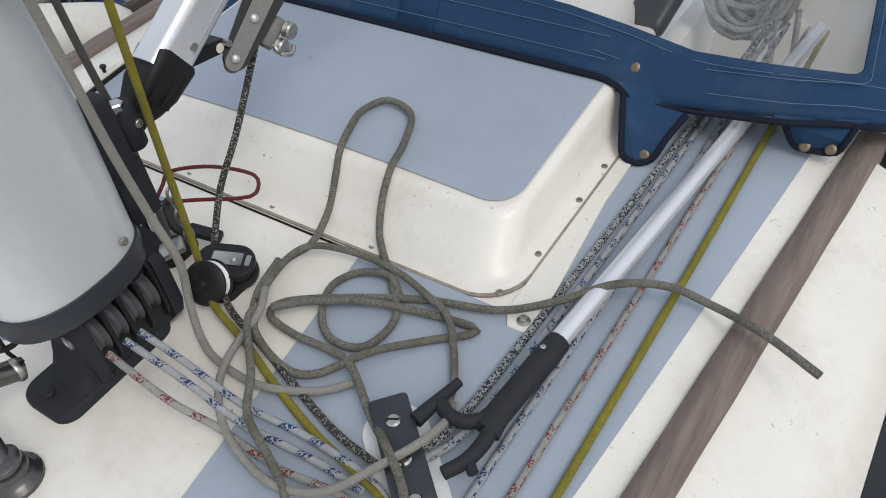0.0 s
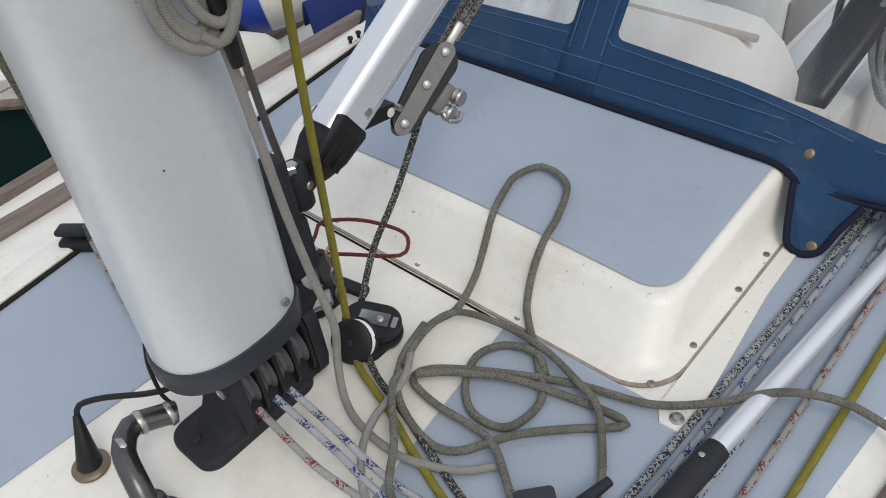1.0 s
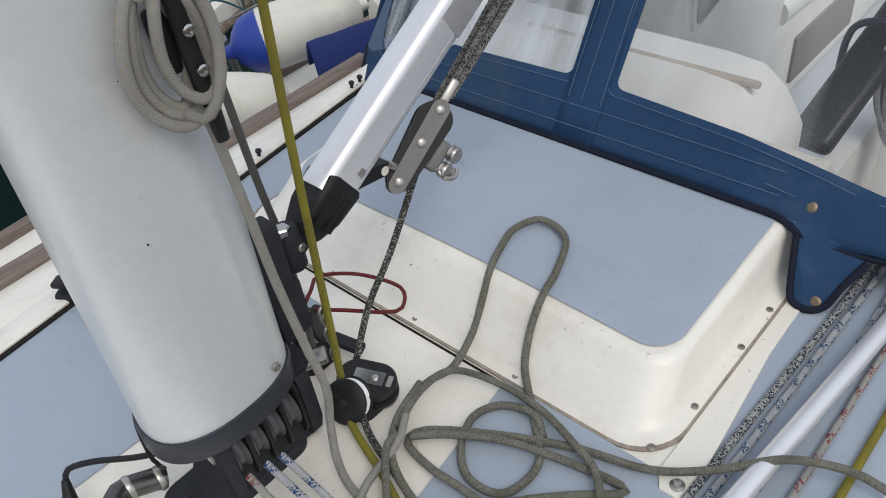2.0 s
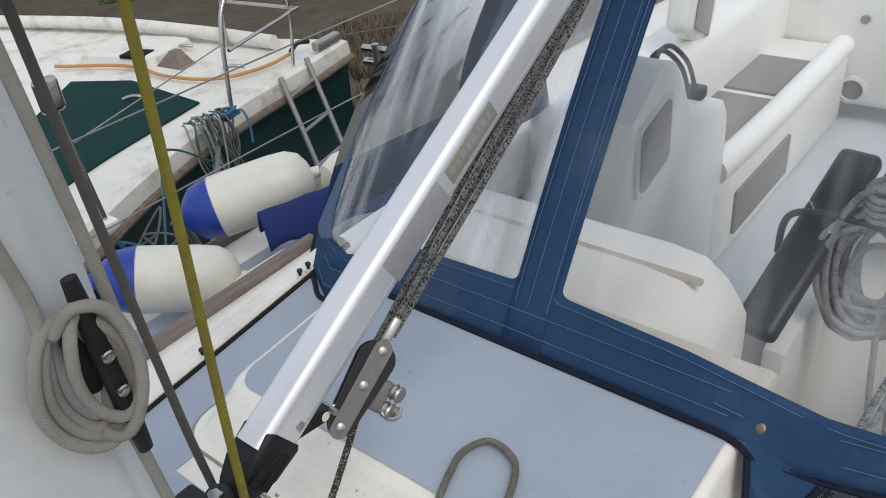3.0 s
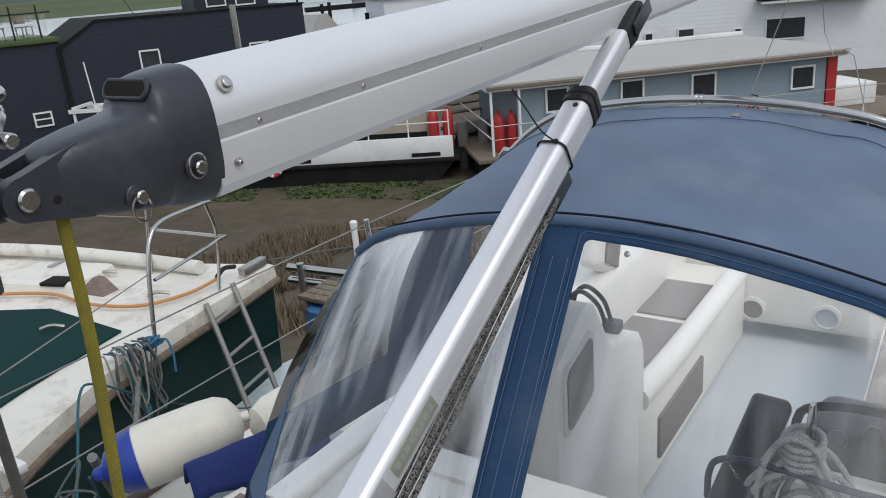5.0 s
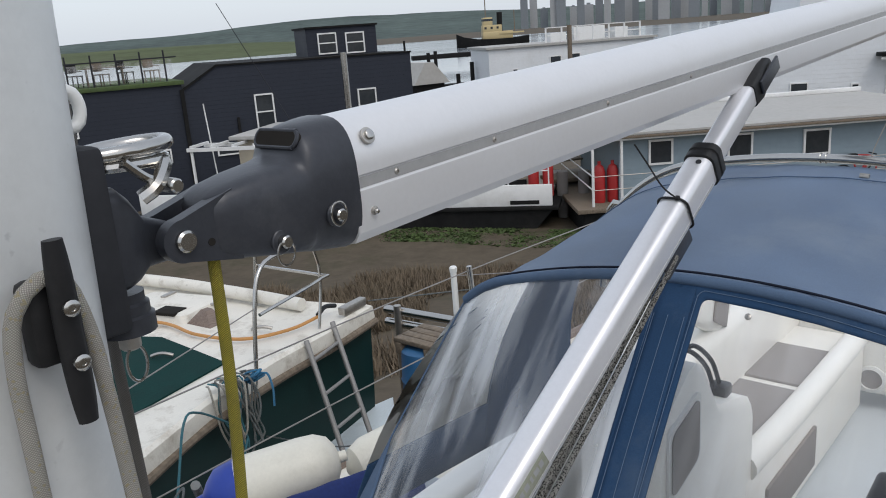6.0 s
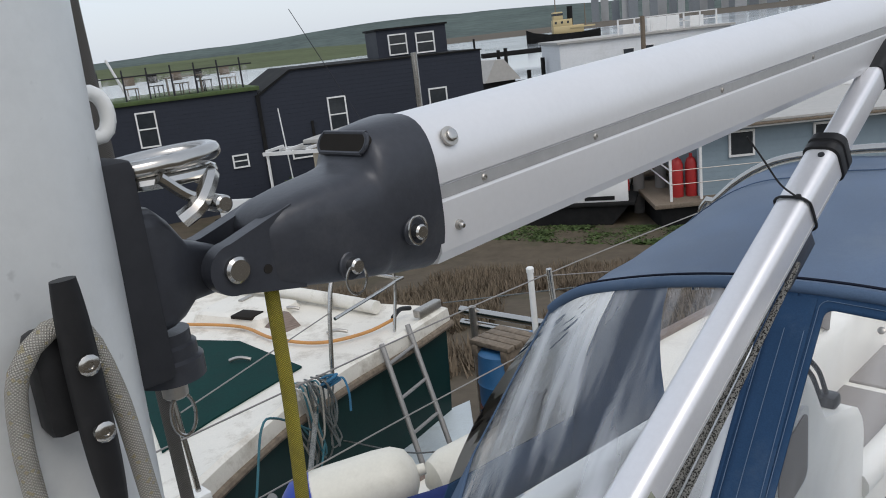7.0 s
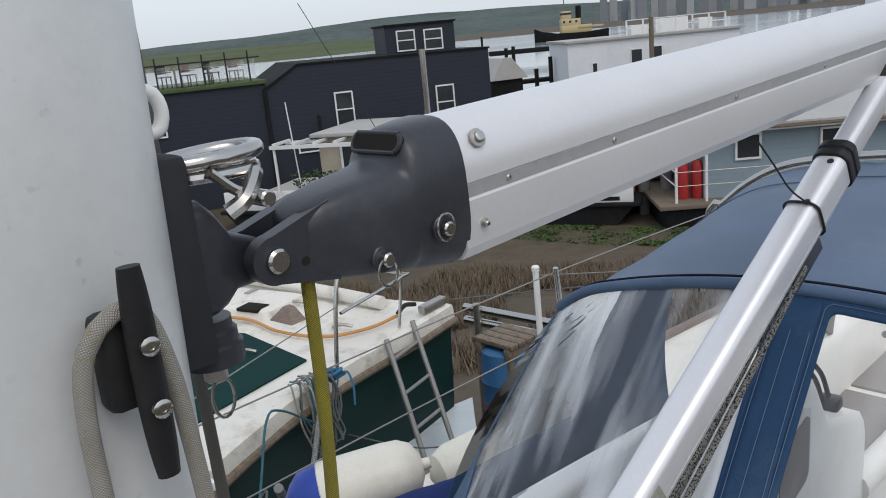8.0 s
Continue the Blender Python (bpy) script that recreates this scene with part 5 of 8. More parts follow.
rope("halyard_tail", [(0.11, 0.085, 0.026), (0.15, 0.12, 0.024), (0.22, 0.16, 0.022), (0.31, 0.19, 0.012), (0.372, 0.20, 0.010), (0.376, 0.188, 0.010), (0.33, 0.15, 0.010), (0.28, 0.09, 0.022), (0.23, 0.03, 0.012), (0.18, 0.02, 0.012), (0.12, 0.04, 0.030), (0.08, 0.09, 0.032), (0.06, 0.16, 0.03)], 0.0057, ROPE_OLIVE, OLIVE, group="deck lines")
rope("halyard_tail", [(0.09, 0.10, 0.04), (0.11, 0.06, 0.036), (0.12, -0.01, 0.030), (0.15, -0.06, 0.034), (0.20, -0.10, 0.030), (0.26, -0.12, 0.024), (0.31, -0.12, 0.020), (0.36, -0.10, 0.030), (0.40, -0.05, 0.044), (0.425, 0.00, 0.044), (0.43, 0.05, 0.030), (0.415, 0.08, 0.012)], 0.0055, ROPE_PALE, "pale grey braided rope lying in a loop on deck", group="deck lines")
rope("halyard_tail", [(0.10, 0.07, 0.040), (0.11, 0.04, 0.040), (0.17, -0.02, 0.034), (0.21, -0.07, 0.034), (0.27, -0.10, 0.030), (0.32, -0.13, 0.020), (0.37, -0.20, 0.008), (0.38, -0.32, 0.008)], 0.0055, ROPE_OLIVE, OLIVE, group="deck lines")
# the pale line from the upper mast, round the cleat and down to the deck
rope("halyard", [(0.034, -0.046, 0.86), (0.032, -0.043, 0.80), (0.034, -0.036, 0.72), (0.040, -0.040, 0.69)], 0.0058, ROPE_PALE, "pale grey halyard down the mast", group="mast lines")
rope("halyard", [(0.040, -0.012, 0.585), (0.036, -0.004, 0.545), (0.030, 0.004, 0.45), (0.029, 0.010, 0.33), (0.032, 0.018, 0.22), (0.042, 0.022, 0.14), (0.040, 0.012, 0.07), (0.060, -0.005, 0.024), (0.11, -0.022, 0.022), (0.18, -0.020, 0.014), (0.25, 0.010, 0.012), (0.29, 0.05, 0.012)], 0.0058, ROPE_PALE, "pale grey halyard led from cleat to deck", group="mast lines")


def cleat_coil():
    """Figure-of-eight turns on the lower cleat."""
    ob = thing("cleated_line", "pale braided line in turns round the mast cleat", "rope", at=(0.04, -0.02, 0.63))
    for k, (dy, w, h, z) in enumerate(((-0.026, 0.022, 0.075, 0.635), (-0.022, 0.032, 0.082, 0.632), (-0.026, 0.040, 0.090, 0.630), (0.006, 0.026, 0.078, 0.640))):
        pts = [(0.036 + 0.004 * k + 0.004 * math.sin(3 * a), -0.010 + dy * 0.6 + w * math.cos(a), z + h * 0.72 * math.sin(a)) for a in [2 * math_pi * q / 14 for q in range(14)]]
        part("turn", tube(pts, 0.0057, 10, 0.008, True), ROPE_PALE, ob)
    part("turn", tube([(0.044, -0.034, 0.685), (0.050, -0.016, 0.702), (0.055, 0.008, 0.690), (0.058, 0.017, 0.650), (0.059, 0.012, 0.610), (0.058, -0.004, 0.578), (0.052, -0.018, 0.568), (0.046, -0.030, 0.580)], 0.0057, 10, 0.008), ROPE_PALE, ob)
    return ob


cleat_coil()
rope("halyard_loop", [(0.034, -0.046, 0.86), (0.034, -0.046, 0.95), (0.036, -0.046, 1.01), (0.038, -0.040, 1.045), (0.040, -0.022, 1.063), (0.040, -0.006, 1.058), (0.040, 0.004, 1.02), (0.038, 0.009, 0.97), (0.034, 0.015, 0.88), (0.030, 0.022, 0.74), (0.032, 0.022, 0.66), (0.036, 0.018, 0.61)], 0.0056, ROPE_PALE, "pale stained line hung over the upper cleat", group="mast lines")
# lines at the mast's far side
rope("topping_line", [(-0.135, 0.085, 1.9), (-0.132, 0.098, 0.9), (-0.125, 0.108, 0.4), (-0.110, 0.110, 0.24), (-0.10, 0.10, 0.06)], 0.0055, braid("grey_brown_rope", (0.20, 0.185, 0.17), dirt_amount=0.5), "grey-brown line beside the mast", group="mast lines")
rope("guy_line", [(-0.20, -0.17, 1.1), (-0.30, -0.10, 0.5), (-0.45, -0.05, 0.20), (-0.585, -0.02, 0.035)], 0.0078, braid("olive_fleck", (0.30, 0.28, 0.17), fleck=(0.08, 0.08, 0.05), share=0.25, band=False), "olive flecked line to a deck block", group="mast lines")
rope("jib_line", [(-0.575, -0.035, 0.025), (-0.50, -0.055, 0.012), (-0.36, -0.09, 0.010), (-0.22, -0.10, 0.030), (-0.11, -0.10, 0.085)], 0.0048, ROPE_RED, "white line with red fleck to the mast step", group="deck lines")
# yellow kicker line
rope("kicker_line", [(-0.030, 0.152, 1.04), (-0.028, 0.146, 0.85), (-0.026, 0.112, 0.43), (-0.024, 0.092, 0.142), (-0.020, 0.084, 0.06)], 0.0056, ROPE_YELLOW, "taut yellow line from the boom to a deck block", group="mast lines")
rope("kicker_line", [(-0.012, 0.070, 0.020), (0.04, 0.046, 0.020), (0.12, 0.020, 0.018), (0.20, -0.01, 0.010), (0.29, -0.04, 0.010), (0.37, -0.06, 0.018), (0.42, -0.075, 0.022), (0.47, -0.10, 0.010), (0.50, -0.22, 0.008)], 0.0056, ROPE_YELLOW, "yellow line along the deck", group="deck lines")
rope("kicker_tackle", [tuple(strut(0.19, 0.0, -0.110)), (-0.036, 0.235, 0.19), (-0.040, 0.175, 0.12), (-0.040, 0.128, 0.04)], 0.0052, ROPE_DARK, "dark flecked tackle line to the deck block", group="mast lines")
rope("kicker_tackle", [(0.005, 0.085, 0.020), (0.06, 0.055, 0.016), (0.14, 0.03, 0.014), (0.26, -0.01, 0.009), (0.32, -0.028, 0.012), (0.385, -0.040, 0.020)], 0.0052, ROPE_DARK, "dark flecked line along the deck", group="deck lines")
for pts, mat_, word in (([(0.035, -0.065, 0.090), (0.10, -0.06, 0.060), (0.19, -0.06, 0.030), (0.29, -0.05, 0.015), (0.39, -0.06, 0.022), (0.44, -0.08, 0.02)], ROPE_BLUE, "blue"), ([(0.030, -0.085, 0.090), (0.12, -0.08, 0.056), (0.21, -0.08, 0.026), (0.31, -0.07, 0.012), (0.39, -0.075, 0.018)], ROPE_BLUE, "blue"), ([(0.025, -0.11, 0.088), (0.12, -0.11, 0.052), (0.19, -0.10, 0.028), (0.28, -0.10, 0.012), (0.37, -0.09, 0.014), (0.42, -0.10, 0.014)], ROPE_RED, "red")):
    rope("reefing_line", pts, 0.0050, mat_, f"white line with {word} fleck from the mast step", group="deck lines")
# lines running aft under the sprayhood
for pts, r, mat_, word in (
    ([(0.395, -0.02, 0.022), (0.43, 0.04, 0.012), (0.445, 0.25, 0.008), (0.470, 0.74, 0.008), (0.49, 1.15, 0.008)], 0.0058, ROPE_NAVY, "white line with navy fleck"),
    ([(0.43, -0.01, 0.020), (0.450, 0.06, 0.010), (0.464, 0.25, 0.008), (0.486, 0.76, 0.008), (0.505, 1.15, 0.008)], 0.0052, ROPE_BLUE, "white line with blue fleck"),
    ([(0.502, -0.30, 0.008), (0.498, -0.02, 0.008), (0.503, 0.2, 0.008), (0.512, 0.5, 0.008), (0.514, 0.77, 0.008), (0.52, 1.15, 0.008)], 0.0048, ROPE_BLUE, "white line with blue fleck"),
    ([(0.536, -0.30, 0.008), (0.538, 0.0, 0.008), (0.543, 0.3, 0.008), (0.546, 0.55, 0.008), (0.552, 0.8, 0.008), (0.56, 1.15, 0.008)], 0.0048, ROPE_RED, "white line with red fleck"),
    ([(0.580, -0.30, 0.008), (0.583, 0.03, 0.008), (0.588, 0.4, 0.008), (0.590, 0.78, 0.008), (0.592, 1.15, 0.008)], 0.0056, ROPE_YELLOW, "yellow line"),
):
    rope("control_line", pts, r, mat_, f"{word} led aft along the deck", group="deck lines")
rope("crimson_cord", [(-0.15, 0.130, 0.085), (-0.17, 0.165, 0.086), (-0.185, 0.195, 0.085), (-0.14, 0.240, 0.078), (-0.07, 0.262, 0.070), (-0.038, 0.232, 0.068), (-0.052, 0.208, 0.070), (-0.10, 0.172, 0.076), (-0.145, 0.135, 0.082)], 0.0032, ROPE_CRIMSON, "thin crimson cord in a stiff loop")


def tackle_block():
    """The kicker's cam-cleat block, hung below the strut."""
    ob = thing("tackle_block", "black tackle block with a stainless strap and cam cleat", "block", at=(MX, 0.31, 0.31))
    c = strut(0.158, 0.014, -0.090)
    t = frame_to(VDIR + Vector((0, 0, 0.10))) @ Matrix.Rotation(radians(-42), 3, "Y")

    def lobe(length, wide, narrow):
        """A tapered plate's outline along the block, rounded at both ends."""
        out = []
        for k in range(13):
            a = radians(-90 + 180 * k / 12)
            out.append((length / 2 - wide / 2 + wide / 2 * math.cos(a), wide / 2 * math.sin(a)))
        for k in range(9):
            a = radians(90 + 180 * k / 8)
            out.append((-length / 2 + narrow / 2 + narrow / 2 * math.cos(a), narrow / 2 * math.sin(a)))
        return out

    def layer(name, shape, x0, x1, material, label=""):
        return part(name, loft([[c + t @ Vector((x, py, pz)) for py, pz in shape] for x in (x0, x1)]), material, ob, label)

    layer("cheek", lobe(0.138, 0.052, 0.036), 0.009, 0.0165, BLACK)
    layer("cheek", lobe(0.138, 0.052, 0.036), -0.0165, -0.009, BLACK)
    layer("cheek_body", lobe(0.120, 0.036, 0.026), -0.010, 0.010, RUBBER)
    layer("strap", lobe(0.146, 0.026, 0.024), 0.0165, 0.0192, BLOCK_STEEL, "worn stainless strap")
    layer("strap", lobe(0.146, 0.026, 0.024), -0.0192, -0.0165, BLOCK_STEEL, "worn stainless strap")
    for d in (-0.056, 0.006, 0.058):
        part("rivet", lathe([(0.0062, 0), (0.0062, 0.0025), (0.003, 0.004)], c + t @ Vector((0.0190, d, 0.0)), t @ Vector((1, 0, 0)), 12), DULL_STEEL, ob)
    part("becket", box(c + t @ Vector((0.004, 0.088, 0.0)), (0.010, 0.040, 0.012), 0.003, t), DULL_STEEL, ob)
    part("shackle", tube([tuple(strut(0.104, 0.006, -0.070)), tuple(strut(0.116, 0.013, -0.078)), tuple(strut(0.124, 0.008, -0.084)), tuple(strut(0.114, -0.002, -0.074))], 0.0032, 8, 0.004, True), STEEL, ob)
    part("shackle_pin", cyl(strut(0.114, -0.012, -0.064), strut(0.114, 0.022, -0.064), 0.005, sides=10), DULL_STEEL, ob)
    # cam cleat on its arm
    e = c + t @ Vector((-0.004, 0.004, -0.030))
    part("cam_arm", box(e, (0.026, 0.046, 0.020), 0.004, t), BLOCK_STEEL, ob)
    for dy in (-0.013, 0.013):
        q = e + t @ Vector((0.004, dy, -0.014))
        part("cam", lathe([(0.011, 0), (0.0125, 0.003), (0.008, 0.007), (0.0125, 0.011), (0.011, 0.014)], q, t @ Vector((0.5, 0, -0.6)), 18), DULL_STEEL, ob)
    part("fairlead", tube([tuple(e + t @ Vector(p)) for p in ((0.010, -0.016, -0.008), (0.012, -0.022, -0.024), (0.006, -0.014, -0.036), (0.0, -0.002, -0.034))], 0.0038, 8, 0.004), DULL_STEEL, ob)
    return ob


tackle_block()
for k, (x, z) in enumerate(((0.012, -0.046), (-0.006, -0.050), (0.018, -0.062), (0.0, -0.066))):
    rope("tackle_part", [tuple(strut(0.20 + 0.02 * k, x, -0.088 - 0.006 * (k % 2))), tuple(strut(0.6, x, z - 0.004 * k - 0.006)), tuple(strut(1.02, x * 0.8, z + 0.012))], 0.0048, ROPE_TACKLE, "black and white checked line in the kicker's tackle", group="kicker tackle")

upper = thing("upper_block", "black upper block hung below the rod kicker", "block", at=tuple(strut(1.03, 0, -0.05)))
for x in (-0.012, 0.012):
    part("cheek", box(strut(1.03, x, -0.052), (0.006, 0.10, 0.034), 0.003, frame_to(VDIR)), CASTING, upper)
part("sheave", lathe([(0.02, -0.008), (0.016, 0), (0.02, 0.008)], strut(1.05, 0.0, -0.052), (1, 0, 0), 18), SHEAVE, upper)
part("hanger", tube([tuple(strut(1.08, 0.006, -0.045)), tuple(strut(1.10, 0.008, -0.040)), tuple(strut(1.115, 0.004, -0.030))], 0.004, 8, 0.005), STEEL, upper)

tie = thing("cable_tie", "black cable tie round the rod kicker", "cable tie", at=tuple(strut(1.07, 0, 0)))
ring = [tuple(strut(1.075, x * 1.09, z * 1.07)) for x, z in rounded(0.050, 0.066, 0.016, 3)]
part("loop", tube(ring, 0.0022, 6, 0.006, True), BLACK, tie)
part("tail", tube([tuple(strut(1.075, 0.010, 0.036)), tuple(strut(1.076, -0.010, 0.060)), tuple(strut(1.085, -0.030, 0.100)), tuple(strut(1.095, -0.050, 0.135))], 0.0016, 6, 0.006), BLACK, tie)
part("head", box(strut(1.075, 0.012, 0.037), (0.007, 0.007, 0.006), 0.001, frame_to(VDIR)), BLACK, tie)


def deck_block():
    """A double block by the mast: an oval black shell with a steel plate, and a sheaved block before it."""
    ob = thing("turning_block", "black turning block with a white sheave and steel plate", "block", at=(0, 0.10, 0))
    t = frame_to((0.90, 0.43, -0.10), (-0.18, -0.28, 1))
    c = Vector((0.000, 0.112, 0.036))
    part("base", slab([(p[0], 0.098 + p[1]) for p in rounded(0.06, 0.06, 0.02)], 0, 0.012, 0.003), BLACK, ob)
    for h0, h1 in ((0.0, 0.012), (-0.024, -0.012)):
        part("shell", loft([[c + t @ Vector((px * s, py * s, h)) for px, py in rounded(0.060, 0.090, 0.0295, 8)] for h, s in ((h0 - 0.001, 0.95), (h0 + 0.002, 1.0), (h1 - 0.003, 1.0), (h1, 0.93))]), BLACK, ob)
    part("shell_core", loft([[c + t @ Vector((px, py, h)) for px, py in rounded(0.050, 0.078, 0.0245, 8)] for h in (-0.013, 0.001)]), RUBBER, ob)
    part("plate", loft([[c + t @ Vector((px - 0.002, py + 0.004, h)) for px, py in rounded(0.022, 0.046, 0.002, 3)] for h in (0.0118, 0.0140)]), STEEL, ob, "stainless plate")
    part("slot", loft([[c + t @ Vector((px - 0.002, py + 0.035, h)) for px, py in rounded(0.018, 0.008, 0.002, 3)] for h in (0.0115, 0.0126)]), DULL_STEEL, ob)
    part("rivet", lathe([(0.005, 0), (0.005, 0.002), (0.003, 0.003)], c + t @ Vector((-0.002, 0.013, 0.0138)), t @ Vector((0, 0, 1)), 12), DULL_STEEL, ob)
    n, q = Vector((0.22, -0.74, 0.56)).normalized(), Vector((0.004, 0.066, 0.040))
    part("cheek", lathe([(0.030, -0.003), (0.0335, -0.001), (0.0335, 0.003), (0.030, 0.006), (0.012, 0.0065)], q, n, 32), BLACK, ob, "round black cheek")
    part("sheave", lathe([(0.029, -0.016), (0.031, -0.015), (0.0275, -0.0095), (0.031, -0.004), (0.029, -0.003)], q, n, 32), WHITE_PLASTIC, ob, "white sheave")
    part("cheek", lathe([(0.030, -0.022), (0.0335, -0.020), (0.0335, -0.018), (0.030, -0.016)], q, n, 32), BLACK, ob)
    part("pin", lathe([(0.005, 0.006), (0.005, 0.0085), (0.003, 0.0095)], q, n, 14), RUBBER, ob)
    part("rope_slot", box(q + n * 0.0065 + Vector((-0.014, 0, 0.006)), (0.010, 0.003, 0.010), 0.001, frame_to(n)), DARK_GAP, ob)
    return ob


deck_block()


def swivel_block():
    ob = thing("jammer_block", "black swivel jammer with a white sheave", "block", at=(-0.135, 0.115, 0))
    part("base", slab([(-0.135 + p[0], 0.115 + p[1]) for p in rounded(0.07, 0.07, 0.02)], 0, 0.015, 0.004), BLACK, ob)
    part("sheave", lathe([(0.026, -0.014), (0.028, -0.010), (0.024, 0), (0.028, 0.010), (0.026, 0.014)], (-0.14, 0.125, 0.055), (0.6, 0.5, 0.2), 22), WHITE_PLASTIC, ob, "white sheave")
    for s in (-0.019, 0.019):
        part("cheek", lathe([(0.030, -0.003), (0.032, 0), (0.030, 0.003)], Vector((-0.14, 0.125, 0.055)) + Vector((0.6, 0.5, 0.2)).normalized() * s, (0.6, 0.5, 0.2), 22), BLACK, ob)
    part("lever", box((-0.085, 0.150, 0.030), (0.055, 0.022, 0.014), 0.005, Euler((0, 0.3, 0.4)).to_matrix()), RUBBER, ob)
    part("arm", box((-0.10, 0.085, 0.040), (0.030, 0.060, 0.012), 0.004, Euler((0.2, 0.1, -0.6)).to_matrix()), DULL_STEEL, ob)
    return ob


swivel_block()


def organiser():
    """Deck organiser: two plates with slotted bolts on a white pad."""
    ob = thing("deck_organiser", "grey deck organiser with slotted bolts on a white pad", "deck fitting", at=(0.42, -0.02, 0))
    turn2 = radians(48)
    def rot(p):
        return (0.417 + p[0] * math.cos(turn2) - p[1] * math.sin(turn2), -0.025 + p[0] * math.sin(turn2) + p[1] * math.cos(turn2))
    part("pad", slab([rot((p[0] + 0.0, p[1])) for p in rounded(0.085, 0.20, 0.04, 8)], 0.0, 0.007, 0.003), WHITE_PLASTIC, ob, "worn white pad")
    part("top_plate", slab([rot(p) for p in rounded(0.050, 0.185, 0.006, 3)], 0.030, 0.036, 0.0015), CASTING, ob)
    for k in (-0.055, 0.0, 0.055):
        q = rot((0, k))
        part("sheave", lathe([(0.020, 0), (0.020, 0.004), (0.015, 0.011), (0.020, 0.018), (0.020, 0.022)], (q[0], q[1], 0.008), sides=20), SHEAVE, ob)
        b = part("bolt", lathe([(0.0095, 0), (0.0095, 0.002), (0.007, 0.0045)], (q[0], q[1], 0.0355), sides=18), STEEL, ob)
        part("slot", box((q[0], q[1], 0.040), (0.015, 0.0022, 0.0012), 0, Matrix.Rotation(0.5, 3, "Z")), DARK_GAP, b)
    return ob


organiser()


def boat_hook():
    """Boat hook: alloy pole with a grey plastic two-horned head."""
    ob = thing("boat_hook", "aluminium boat hook with a dark plastic head", "boat hook", at=(0.5, 0.3, 0.02))
    a, b = Vector((0.584, 1.12, 0.030)), Vector((0.492, 0.205, 0.034))
    part("pole", cyl(a, b, 0.0135, sides=20, rim=0.001), ALLOY, ob)
    d = (b - a).normalized()
    s = d.cross(Vector((0, 0, 1))).normalized()
    o = b
    def at2(l, w, z=0.0):
        return o + d * l + s * w + Vector((0, 0, z))
    rings = []
    for l, w, h in ((-0.012, 0.0165, 0.0165), (0.02, 0.0175, 0.017), (0.08, 0.017, 0.015), (0.125, 0.017, 0.013), (0.150, 0.022, 0.012)):
        rings.append([at2(l, w * math.cos(t), h * math.sin(t) - 0.002) for t in [2 * math_pi * k / 16 for k in range(16)]])
    head = part("head", loft(rings), RUBBER, ob, "dark plastic hook head")
    part("screw", lathe([(0.004, 0), (0.004, 0.002), (0.002, 0.003)], at2(0.018, 0.004, 0.0145), (0, 0, 1), 12), STEEL, head)
    part("horn", tube([at2(0.135, 0.004), at2(0.155, 0.025), at2(0.158, 0.048), at2(0.150, 0.068)], 0.0095, 10, 0.006), RUBBER, head)
    part("horn", tube([at2(0.112, 0.066), at2(0.135, 0.069), at2(0.160, 0.072), at2(0.188, 0.075)], 0.0085, 10, 0.006, taper=lambda t: 0.75 + 0.45 * t), RUBBER, head)
    part("horn", tube([at2(0.135, -0.004), at2(0.165, -0.010), at2(0.195, -0.008), at2(0.224, 0.004)], 0.0105, 10, 0.006, taper=lambda t: 1.0 - 0.2 * t), RUBBER, head)
    part("horn", tube([at2(0.190, -0.008), at2(0.198, -0.016), at2(0.204, -0.024)], 0.0070, 8, 0.006), RUBBER, head)
    return ob


boat_hook()


PIPE_STEEL = surface("smoked_steel", (0.12, 0.115, 0.11), 0.28, metal=0.85, vary=0.2, dirt=(0.05, 0.045, 0.04), dirt_amount=0.6, dirt_scale=25)


